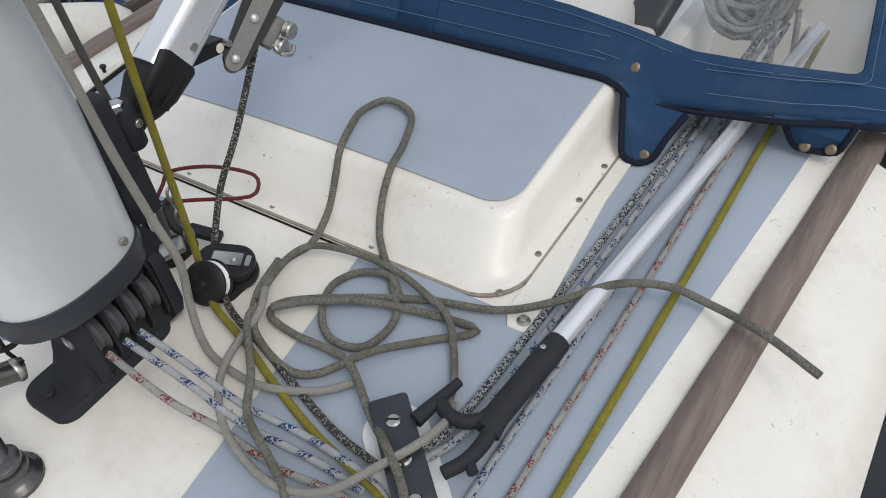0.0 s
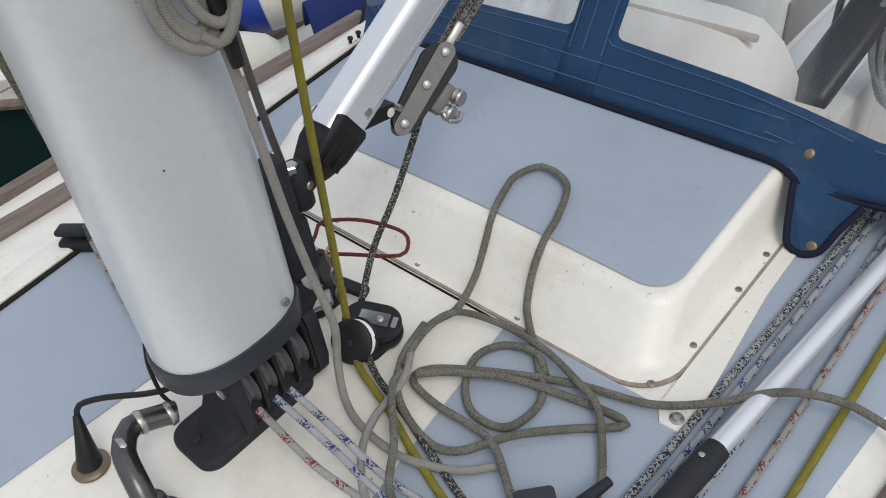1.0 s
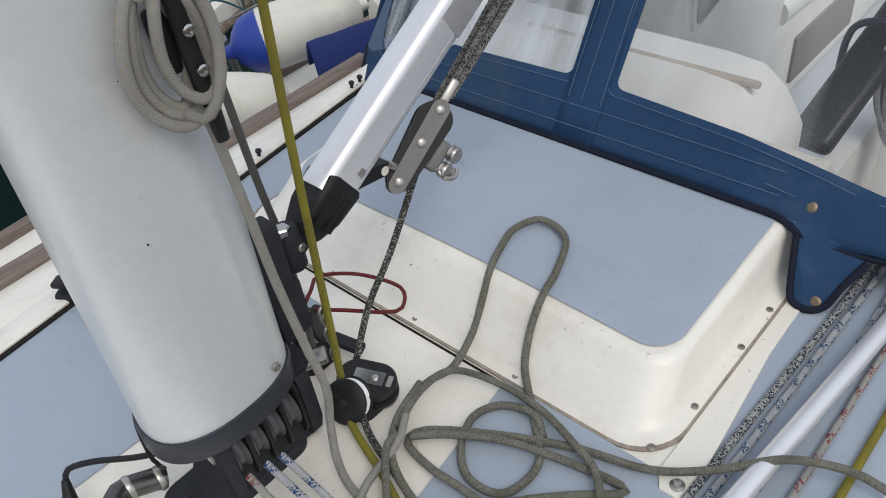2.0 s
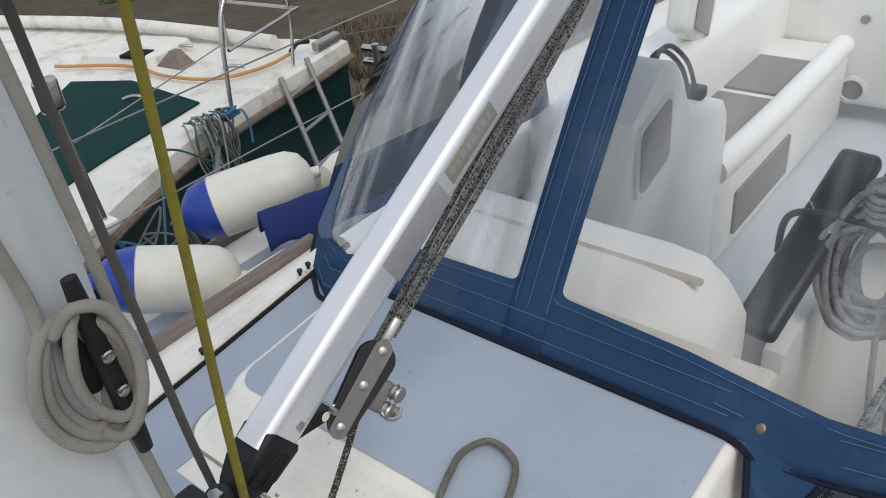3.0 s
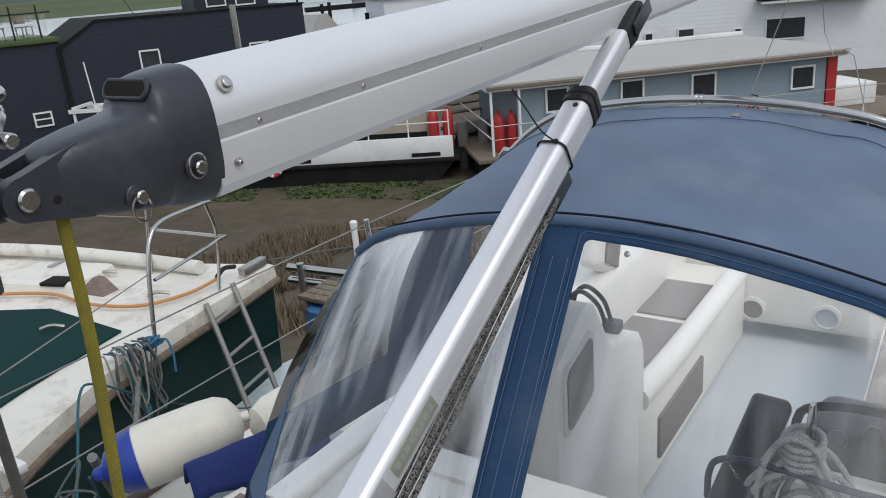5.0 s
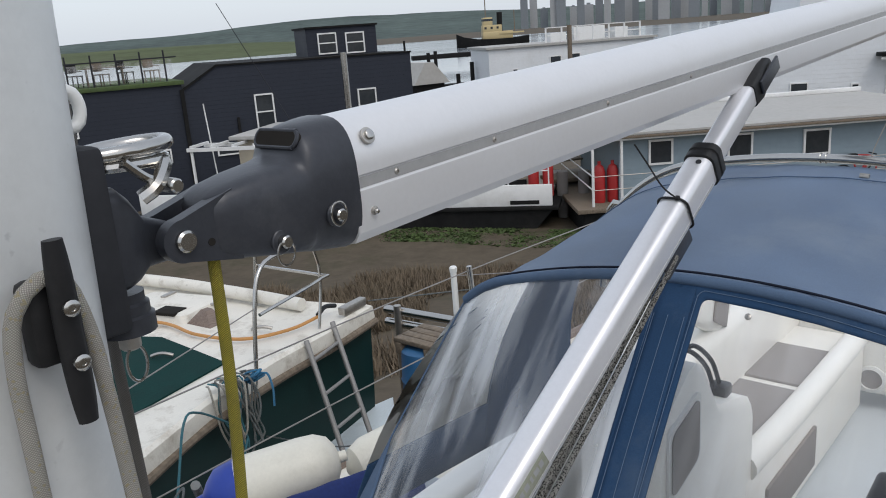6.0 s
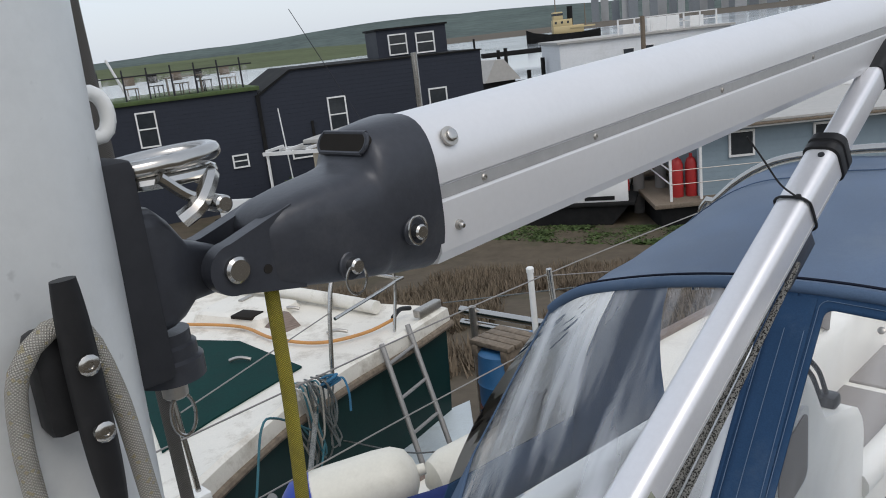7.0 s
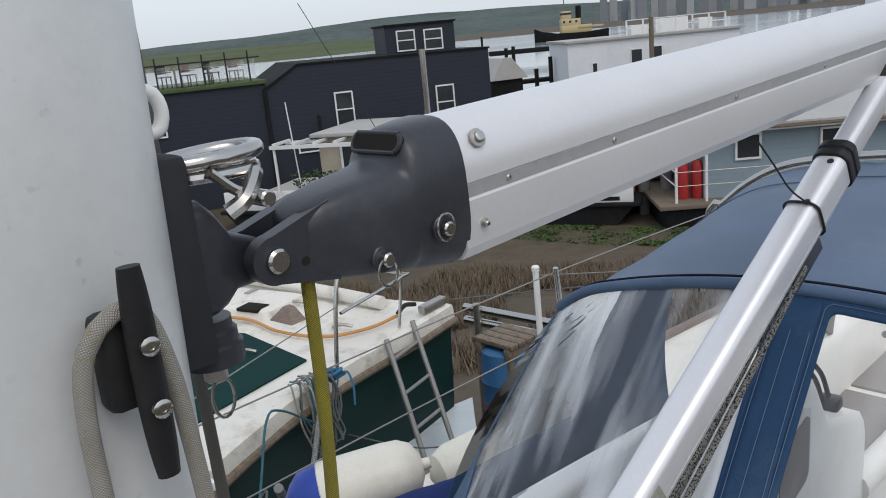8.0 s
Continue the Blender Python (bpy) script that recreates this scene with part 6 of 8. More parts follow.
def mast_cables():
    """Cable gland, rubber cone and steel conduit in front of the mast."""
    ob = thing("cable_gland", "black rubber cable gland with a cable to the mast", "cable gland", at=(-0.158, -0.29, 0))
    part("flange", lathe([(0.026, 0), (0.026, 0.005), (0.022, 0.008)], (-0.158, -0.285, 0), sides=24), BRASS, ob)
    part("cone", tube([(-0.158, -0.285, 0.006), (-0.165, -0.275, 0.040), (-0.182, -0.262, 0.072)], 0.018, 14, 0.008, taper=lambda t: 1 - 0.72 * t), BLACK, ob)
    part("cable", tube([(-0.182, -0.262, 0.070), (-0.184, -0.252, 0.082), (-0.17, -0.225, 0.080), (-0.13, -0.18, 0.074), (-0.105, -0.155, 0.085), (-0.10, -0.13, 0.12), (-0.09, -0.12, 0.16)], 0.0042, 8, 0.008), BLACK, ob)
    co = thing("conduit", "bent dull steel conduit rising from a deck flange", "conduit", at=(-0.008, -0.274, 0))
    part("flange", lathe([(0.036, 0), (0.036, 0.006), (0.029, 0.010), (0.025, 0.013), (0.022, 0.020), (0.026, 0.022), (0.026, 0.029), (0.021, 0.031), (0.021, 0.035), (0.024, 0.037), (0.024, 0.043), (0.019, 0.046)], (-0.008, -0.274, 0), sides=28), PIPE_STEEL, co)
    part("pipe", tube([(-0.008, -0.274, 0.03), (-0.030, -0.268, 0.056), (-0.074, -0.254, 0.076), (-0.098, -0.228, 0.078), (-0.094, -0.200, 0.070), (-0.086, -0.172, 0.060)], 0.0155, 14, 0.012), PIPE_STEEL, co)
    for p in ((-0.078, -0.252, 0.0765), (-0.097, -0.215, 0.075), (-0.088, -0.18, 0.063)):
        part("joint_ring", lathe([(0.0165, -0.004), (0.0175, 0), (0.0165, 0.004)], p, (0.1, 1, -0.1), 18), DULL_STEEL, co)
    rope("thin_cable", [(-0.11, -0.16, 0.17), (-0.125, -0.165, 0.12), (-0.115, -0.17, 0.07), (-0.10, -0.165, 0.055)], 0.003, BLACK, "thin black cable looped beside the mast foot", "cable")


mast_cables()


def side_block():
    ob = thing("side_block", "black deck block on the far side panel", "block", at=(-0.59, -0.04, 0))
    part("base", box((-0.59, -0.04, 0.012), (0.085, 0.045, 0.024), 0.007, Matrix.Rotation(0.6, 3, "Z")), BLACK, ob)
    part("sheave", lathe([(0.017, -0.007), (0.013, 0), (0.017, 0.007)], (-0.575, -0.03, 0.032), (0.3, 0.8, 0), 18), SHEAVE, ob)
    part("cap", box((-0.60, -0.045, 0.036), (0.07, 0.030, 0.012), 0.005, Matrix.Rotation(0.6, 3, "Z")), BLACK, ob)
    return ob


side_block()


# ---- fenders and guard wires on the far side deck ----
FENDER_WHITE = surface("fender_white", (0.70, 0.67, 0.58), 0.45, vary=0.06, bump=0.06, dirt=(0.36, 0.32, 0.24), dirt_amount=0.5, dirt_scale=4.0)
FENDER_BLUE = surface("fender_blue", (0.015, 0.045, 0.30), 0.4, vary=0.1, bump=0.05)


def fender(a, b, r, label):
    ob = thing("fender", label, "fender", group="fenders", at=tuple(a))
    a, b = Vector(a), Vector(b)
    L = (b - a).length
    d = b - a
    part("blue_end", lathe([(0.012, -0.04), (0.020, -0.035), (0.026, -0.01), (r * 0.55, 0.01), (r * 0.85, 0.04), (r * 0.97, 0.085), (r, 0.11)], a, d, 28), FENDER_BLUE, ob, "blue moulded end")
    part("body", lathe([(r * 0.999, 0.108), (r * 1.003, 0.16), (r, L * 0.55), (r, L - 0.12), (r * 0.95, L - 0.06), (r * 0.75, L - 0.02), (r * 0.4, L), (0.02, L + 0.005), (0.018, L + 0.03)], a, d, 28), FENDER_WHITE, ob, "off-white scuffed body")
    return ob


fender((-1.59, 0.975, -0.225), (-1.345, 1.335, -0.165), 0.106, "blue-ended white fender lying at the rail")
fender((-1.48, 0.59, -0.205), (-1.24, 0.90, -0.292), 0.102, "blue-ended white fender on the side deck")
tagged(part("small_fender", lathe([(0.012, -0.03), (0.03, -0.02), (0.06, 0.0), (0.085, 0.05), (0.09, 0.2), (0.08, 0.32), (0.04, 0.36)], (-1.14, 0.80, -0.32), (0.2, 1, 0.1), 24), FENDER_WHITE), "small off-white fender on the side deck", "fender", "fenders")
tagged(part("small_fender", lathe([(0.012, -0.03), (0.03, -0.02), (0.07, 0.0), (0.09, 0.05), (0.095, 0.2), (0.08, 0.34), (0.04, 0.38)], (-1.36, 1.42, -0.25), (0.3, 1, 0.1), 24), FENDER_WHITE), "small off-white fender beyond the blue cloth", "fender", "fenders")


def blue_cloth():
    rows = []
    for j in range(15):
        v = j / 14
        row = []
        for i in range(15):
            u = i / 14
            p = Vector((-1.30, 1.06, -0.27)).lerp(Vector((-1.10, 1.46, -0.23)), u) + Vector((0.14, -0.07, 0)) * (v - 0.5)
            p.z += 0.10 * math.sin(math_pi * v) + 0.025 * noise.noise((u * 4, v * 3, 5))
            row.append(p)
        rows.append(row)
    ob = part("fender_cover", loft(rows, False), surface("royal_blue_cloth", (0.010, 0.024, 0.12), 0.9, vary=0.25, bump=0.4))
    ob.modifiers.new("thickness", "SOLIDIFY").thickness = 0.012
    tagged(ob, "crumpled royal blue cloth cover among the fenders", "cover")


blue_cloth()


def guard_rail():
    for y in (0.42, 2.35):
        ob = thing("stanchion", "stainless guard-rail stanchion with a block foot", "stanchion", group="stanchions", at=(-1.50, y, -0.4))
        part("post", cyl((-1.50, y, -0.39), (-1.53, y - 0.03, 0.22), 0.0125, sides=14, rim=0.002), STEEL, ob)
        part("foot", box((-1.50, y, -0.375), (0.09, 0.06, 0.035), 0.010), DULL_STEEL, ob)
        part("socket", lathe([(0.022, 0), (0.020, 0.05), (0.017, 0.06)], (-1.50, y, -0.36), sides=16), DULL_STEEL, ob)
    for z in (0.19, -0.10):
        rope("guard_wire", [(-1.40, -2.4, z - 0.02), (-1.53, 0.40, z), (-1.55, 2.33, z), (-1.45, 4.4, z - 0.02)], 0.0028, WIRE, "stainless guard wire along the side deck", "wire", "guard wires", 0.2, 6)
    rnd = random.Random(9)
    for k in range(5):
        y = 0.66 + rnd.uniform(-0.10, 0.26)
        x = -1.56 + rnd.uniform(-0.05, 0.04)
        z = -0.20 + rnd.uniform(-0.08, 0.04)
        pts = [(x, y, z)] + [(x + rnd.uniform(-0.07, 0.09), y + rnd.uniform(-0.09, 0.16), z + rnd.uniform(-0.06, 0.07)) for _ in range(5)]
        rope("fender_lanyard", pts, 0.0042, ROPE_TEAL if k % 2 else ROPE_GREY, "tangled fender lanyard at the guard rail", group="fender lanyards", step=0.02, sides=6)


guard_rail()

rope("backstay", [(-0.75, 5.40, -0.30), (-0.70, 5.40, 0.15), (-0.59, 5.40, 0.49), (-0.33, 5.40, 1.25), (-0.33, 5.40, 1.30)], 0.0035, WIRE, "stainless backstay leg at the stern", "wire", "backstays", 0.2, 6)
rope("backstay", [(0.14, 5.40, -0.36), (0.08, 5.40, -0.08), (-0.07, 5.40, 0.50), (-0.33, 5.40, 1.30), (-0.05, 0.2, 9.0)], 0.0035, WIRE, "stainless backstay leg at the stern", "wire", "backstays", 0.2, 6)


# ---- the world round the berth ----
MUD = surface("tidal_mud", (0.092, 0.074, 0.053), 0.8, gloss=0.2, vary=0.35, scale=0.35, grain=3.0, bump=1.0, dirt=(0.035, 0.042, 0.018), dirt_amount=0.9, dirt_scale=0.6)
EYE0 = Vector((0.55, -0.18, 1.22))


def bearing(az, d, z=0.0):
    """A place d metres off at a bearing in degrees to the right of aft."""
    return Vector((EYE0.x + d * math.sin(radians(az)), EYE0.y + d * math.cos(radians(az)), z))


def ground_z(x, y):
    """Mud bank under the berth, falling to the creek, with the far shore rising beyond the river."""
    d = math.hypot(x - EYE0.x, y - EYE0.y)
    z = -2.9 - 1.95 * min(1, max(0, (d - 7) / 13))
    z += 0.10 * noise.noise((x * 0.35, y * 0.35, 0)) + 0.05 * noise.noise((x * 1.3, y * 1.3, 3))
    if d > 55:
        z -= min(1.6, (d - 55) * 0.03)
    if d > 480:
        z += min(3.0, (d - 480) * 0.012)
    return z


def ground():
    rings = [0.5 + k * 0.8 for k in range(40)] + [33 + 6 * k for k in range(12)] + [110, 150, 220, 320, 440, 520, 600, 760, 1000, 1500, 2500, 4000]
    bm = bmesh.new()
    made = []
    n = 120
    for r in rings:
        made.append([bm.verts.new((EYE0.x + r * math.cos(2 * math_pi * k / n), EYE0.y + r * math.sin(2 * math_pi * k / n), ground_z(EYE0.x + r * math.cos(2 * math_pi * k / n), EYE0.y + r * math.sin(2 * math_pi * k / n)))) for k in range(n)])
    for r0, r1 in zip(made, made[1:]):
        for k in range(n):
            bm.faces.new((r0[k], r0[(k + 1) % n], r1[(k + 1) % n], r1[k]))
    bm.faces.new(made[0])
    tagged(part("ground", bm, MUD, angle=180), "brown tidal mud with green weed", "ground", kind="structure")


ground()

WATER = surface("estuary_water", (0.30, 0.33, 0.35), 0.12, vary=0.06, scale=0.02, grain=1.2, bump=0.25)
bm = bmesh.new()
ring0 = [bm.verts.new(bearing(a, 58, -5.15)) for a in range(-110, 40, 5)]
ring1 = [bm.verts.new(bearing(a, 640, -5.15)) for a in range(-110, 40, 5)]
for k in range(len(ring0) - 1):
    bm.faces.new((ring0[k], ring0[k + 1], ring1[k + 1], ring1[k]))
tagged(part("water", bm, WATER), "pale grey estuary water at low tide", "water", kind="structure")


def marsh_tufts():
    """Low brown reed tufts on the mud."""
    rnd = random.Random(11)
    bm = bmesh.new()
    for _ in range(9500):
        az, d = rnd.uniform(-68, -24), 10.5 + 10.0 * rnd.random() ** 0.75
        p = bearing(az, d)
        if p.x > -2.2 or (p.x > -9 and p.y < 4.3):
            continue
        if noise.noise((p.x * 0.3, p.y * 0.3, 8)) < -0.3 or d > 19.5:
            continue
        z = ground_z(p.x, p.y)
        for _ in range(6):
            a, lean, h, w = rnd.uniform(0, 6.28), rnd.uniform(0.05, 0.22), rnd.uniform(0.12, 0.36), rnd.uniform(0.012, 0.03)
            q = Vector((p.x + rnd.uniform(-0.12, 0.12), p.y + rnd.uniform(-0.12, 0.12), z - 0.03))
            s = Vector((math.cos(a), math.sin(a), 0)) * w
            tip = q + Vector((math.cos(a + 1.3) * lean, math.sin(a + 1.3) * lean, h))
            bm.faces.new((bm.verts.new(q - s), bm.verts.new(q + s), bm.verts.new(tip)))
    tuft = surface("reed_brown", (0.15, 0.115, 0.078), 0.9, vary=0.4, scale=1.0, grain=9.0, dirt=(0.075, 0.068, 0.038), dirt_amount=0.7, dirt_scale=0.5)
    tagged(part("marsh_grass", bm, tuft, smooth=False), "low brown reeds over the tidal mud", "grass", kind="stuff")
    bm = bmesh.new()
    for _ in range(16000):
        az = rnd.uniform(-63, -26)
        d = 24.1 - (az + 33.4) / 28.6 * 4.8 - 0.2 - 2.3 * rnd.random() ** 1.5
        p = bearing(az, d)
        if noise.noise((p.x * 0.5, p.y * 0.5, 2)) < -0.45 + 0.4 * rnd.random() ** 3:
            continue
        z = ground_z(p.x, p.y)
        a = rnd.uniform(0, 6.28)
        s = Vector((math.cos(a), math.sin(a), 0)) * rnd.uniform(0.05, 0.16)
        tip = p.copy()
        tip.z = z + rnd.uniform(0.02, 0.055)
        tip += Vector((rnd.uniform(-0.1, 0.1), rnd.uniform(-0.1, 0.1), 0))
        p.z = z - 0.02
        bm.faces.new((bm.verts.new(p - s), bm.verts.new(p + s), bm.verts.new(tip)))
    tagged(part("green_weed", bm, surface("green_weed", (0.052, 0.082, 0.020), 0.8, vary=0.4, scale=1.0, grain=8.0), smooth=False), "bright green weed at the creek's edge", "grass", kind="stuff")


marsh_tufts()

# ---- the green-hulled neighbour ----
GREEN_HULL = surface("dark_green_hull", (0.005, 0.024, 0.022), 0.5, vary=0.25, bump=0.05, gloss=0.2)
OLD_DECK = surface("stained_white_deck", (0.72, 0.69, 0.62), 0.55, vary=0.07, bump=0.15, dirt=(0.27, 0.215, 0.15), dirt_amount=0.85, dirt_scale=4.0, specks=0.6, speck_scale=24.0)
NET_GREEN = surface("dark_green_panel", (0.006, 0.034, 0.031), 0.8, vary=0.25, bump=0.3, gloss=0.12)
RUB_WOOD = wood("old_rub_rail", (0.24, 0.19, 0.14), (0.09, 0.07, 0.05), (8, 8, 8))


def neighbour():
    ob = thing("moored_boat", "white-decked moored boat with a dark green hull", "boat", at=(-4.6, 2.2, -2.9))
    zt = -0.85
    near = [(-3.85, 3.90), (-3.72, 3.35), (-3.62, 2.75), (-3.45, 2.10), (-3.20, 1.55), (-2.95, 1.08), (-3.02, 0.92), (-3.35, 0.62), (-3.95, 0.2), (-5.2, -0.4)]
    far_ = [(-8.2, -0.9), (-8.4, 2.6), (-6.2, 3.27), (-4.9, 3.52), (-4.10, 3.80)]
    outline = near + far_
    c = Vector((-5.4, 1.5))
    def inset(p, s):
        v = Vector(p)
        return c + (v - c) * s
    rings = []
    for s, z in ((0.93, -3.05), (0.965, -2.3), (0.982, -1.6), (0.99, -1.02)):
        rings.append([Vector((*inset(p, s), z)) for p in outline])
    part("hull", loft(rings), GREEN_HULL, ob, "dark green painted hull")
    rings = [[Vector((*inset(p, s), z)) for p in outline] for s, z in ((0.985, -1.03), (1.0, -1.0), (1.004, -0.95), (1.0, -0.86), (0.985, -0.84), (0.965, -0.852), (0.95, -0.86))]
    part("deck", loft(rings), OLD_DECK, ob, "stained white deck with rounded gunwale")
    part("rub_rail", tube([(*inset(p, 1.006), -0.985) for p in near], 0.028, 8, 0.1), RUB_WOOD, ob, "worn wooden rubbing strake")
    part("deck_panel", slab([(-3.90, 2.55), (-3.72, 1.78), (-3.60, 1.40), (-4.70, 1.75), (-5.2, 2.35), (-4.75, 2.58)], -0.858, -0.845), NET_GREEN, ob, "dark green deck panel")
    part("far_bulwark", tube([(-8.2, 2.55, -0.80), (-6.2, 3.18, -0.78), (-5.0, 3.40, -0.78), (-4.25, 3.52, -0.80)], 0.055, 10, 0.2), OLD_DECK, ob, "raised white bulwark")
    turn = Matrix.Rotation(0.3, 3, "Z")
    hatch = part("deck_hatch", loft([[Vector((-5.30, 2.98, z)) + turn @ Vector((px, py, 0)) for px, py in rounded(w, l, 0.06)] for z, w, l in ((-0.86, 0.78, 0.52), (-0.80, 0.74, 0.48), (-0.785, 0.68, 0.42))]), OLD_DECK, ob, "low moulded deck hatch")
    part("hatch_opening", box(Vector((-5.08, 2.86, -0.790)), (0.22, 0.16, 0.03), 0.01, turn), DARK_GAP, hatch)
    part("hatch_hinge", box(Vector((-5.46, 3.08, -0.780)), (0.05, 0.14, 0.02), 0.005, turn), DULL_STEEL, hatch)
    for x, y in ((-4.35, 2.35), (-4.95, 3.18), (-4.15, 3.05)):
        part("deck_cleat", tube([(x - 0.06, y - 0.05, -0.825), (x - 0.02, y - 0.015, -0.81), (x + 0.02, y + 0.015, -0.81), (x + 0.06, y + 0.05, -0.825)], 0.013, 8, 0.02), DULL_STEEL, ob)
    part("vent", loft([[Vector((-4.72 + x, 2.95 + y, -0.86)) for x, y in ((-0.15, -0.08), (0.12, -0.05), (0.1, 0.1), (-0.15, 0.1))], [Vector((-4.72 + x, 2.95 + y, -0.75)) for x, y in ((-0.05, 0.0), (0.02, 0.0), (0.02, 0.06), (-0.05, 0.06))]]), TEAK, ob, "brown deck vent")
    # bow pulpit of bent tube
    part("pulpit_tube", tube([(-3.60, 2.58, -0.85), (-3.63, 2.66, -0.42), (-3.66, 2.74, -0.24), (-3.69, 2.88, -0.17), (-3.72, 3.24, -0.16), (-3.80, 3.30, -0.165), (-4.50, 3.42, -0.20), (-4.60, 3.42, -0.26), (-4.66, 3.38, -0.84)], 0.0145, 10, 0.04), STEEL, ob, "stainless pulpit tube")
    part("pulpit_tube", tube([(-3.62, 2.68, -0.50), (-3.76, 3.34, -0.46), (-3.84, 3.40, -0.46), (-4.62, 3.42, -0.50)], 0.012, 8, 0.06), STEEL, ob)
    part("pulpit_leg", tube([(-3.76, 3.28, -0.16), (-3.84, 3.40, -0.46), (-3.82, 3.32, -0.85)], 0.012, 8, 0.05), STEEL, ob)
    part("pulpit_leg", tube([(-3.92, 3.32, -0.17), (-3.97, 3.36, -0.04), (-4.10, 3.38, -0.04), (-4.12, 3.36, -0.18)], 0.009, 8, 0.05), STEEL, ob)
    part("bow_roller", box((-3.86, 3.70, -0.80), (0.07, 0.28, 0.07), 0.015, Matrix.Rotation(0.15, 3, "Z")), DULL_STEEL, ob)
    part("bow_cleat", tube([(-3.92, 3.40, -0.79), (-3.95, 3.50, -0.76), (-3.97, 3.62, -0.79)], 0.018, 8, 0.03), BLACK, ob)
    # mirror-like lamp on a stanchion
    part("stern_post", cyl((-2.98, 1.30, -0.86), (-3.02, 1.28, -0.25), 0.014, sides=10), STEEL, ob)
    part("post_foot", box((-2.98, 1.30, -0.84), (0.11, 0.08, 0.05), 0.012), WHITE_PLASTIC, ob)
    part("post_lamp", box((-3.03, 1.28, -0.16), (0.05, 0.12, 0.17), 0.025, segments=3), STEEL, ob)
    return ob


neighbour()


BLUE_TWINE = braid("blue_twine", (0.05, 0.26, 0.48), dirt_amount=0.3)


def deck_hose():
    rope("deck_hose", [(-5.6, 2.45, -0.825), (-5.0, 2.72, -0.825), (-4.5, 2.72, -0.825), (-4.1, 2.85, -0.825), (-3.95, 3.15, -0.825), (-3.92, 3.42, -0.80)], 0.013, surface("orange_hose", (0.50, 0.24, 0.07), 0.5), "orange hose lying across the white deck", "hose", step=0.05)
    rope("lifeline", [(-3.0, 1.30, -0.40), (-3.63, 2.66, -0.45)], 0.004, WIRE, "wire lifeline of the moored boat", "wire", "lifelines", 0.2, 6)
    rope("lifeline", [(-8.0, 2.5, -0.35), (-4.64, 3.40, -0.40)], 0.004, WIRE, "wire lifeline of the moored boat", "wire", "lifelines", 0.2, 6)
    rope("mooring_line", [(-3.84, 3.85, -0.80), (-2.6, 4.1, -0.55), (-1.55, 4.3, -0.36)], 0.006, ROPE_GREY, "grey mooring line between the boats", group="mooring lines", step=0.1, sides=6)
    rope("mooring_line", [(-3.66, 2.60, -1.35), (-2.6, 2.5, -1.05), (-1.58, 2.45, -0.42)], 0.005, ROPE_GREY, "thin mooring line between the boats", group="mooring lines", step=0.1, sides=6)
    rnd = random.Random(3)
    for k in range(13):
        x, y = -3.52 + rnd.uniform(-0.06, 0.06), 2.34 + rnd.uniform(-0.10, 0.10)
        drop = rnd.uniform(0.15, 0.55)
        pts = [(x - 0.05, y + 0.02, -0.80)]
        for q in range(7):
            s = math.sin(math_pi * q / 6)
            pts.append((x + 0.10 + 0.05 * s + rnd.uniform(-0.02, 0.02), y - 0.10 * q / 6 + rnd.uniform(-0.03, 0.03), -0.78 - drop * s + rnd.uniform(-0.02, 0.02)))
        pts.append((x - 0.02, y - 0.06, -0.80))
        rope("hung_line", pts, 0.0062, (ROPE_GREY, ROPE_PALE, ROPE_GREY, ROPE_GREY, ROPE_PALE, ROPE_TEAL)[k % 6], "bundle of mooring lines hung over the gunwale", group="hung lines", step=0.04, sides=6)
    rope("teal_cord", [(-3.35, 2.2, -1.0), (-3.2, 1.9, -0.75), (-3.1, 1.75, -0.72), (-2.9, 1.55, -0.95), (-2.5, 1.2, -1.2), (-2.0, 0.9, -0.7), (-1.6, 0.75, -0.2)], 0.007, ROPE_TEAL, "teal cord slung between the boats", step=0.04, sides=6)
    rope("teal_cord", [(-3.3, 2.25, -1.1), (-3.0, 1.9, -1.35), (-2.4, 1.4, -1.1), (-1.65, 0.95, -0.25)], 0.006, ROPE_TEAL, "teal cord slung between the boats", step=0.04, sides=6)
    knot = thing("lashing", "bright blue lashing knotted round the gunwale lines", "rope", at=(-3.42, 2.40, -0.80))
    for k in range(5):
        c = Vector((-3.43 + rnd.uniform(-0.03, 0.03), 2.42 + rnd.uniform(-0.04, 0.04), -0.79 + rnd.uniform(-0.03, 0.03)))
        tilt = rnd.uniform(-0.6, 0.6)
        part("turn", tube([c + Vector((0.05 * math.cos(a), 0.045 * math.sin(a), 0.03 * math.cos(a + tilt))) for a in [2 * math_pi * q / 9 for q in range(9)]], 0.008, 6, 0.02, True), BLUE_TWINE, knot)
    part("tail", tube([(-3.40, 2.44, -0.80), (-3.33, 2.47, -0.76), (-3.27, 2.46, -0.84), (-3.25, 2.44, -0.95)], 0.007, 6, 0.02), BLUE_TWINE, knot)
    # plaited grey warp down to the fenders
    rope("mooring_warp", [(-3.42, 2.30, -0.95), (-3.0, 1.9, -1.15), (-2.3, 1.4, -0.85), (-1.70, 1.0, -0.22)], 0.017, ROPE_WARP, "thick pale grey plaited warp to the rail", step=0.04, sides=8)


deck_hose()


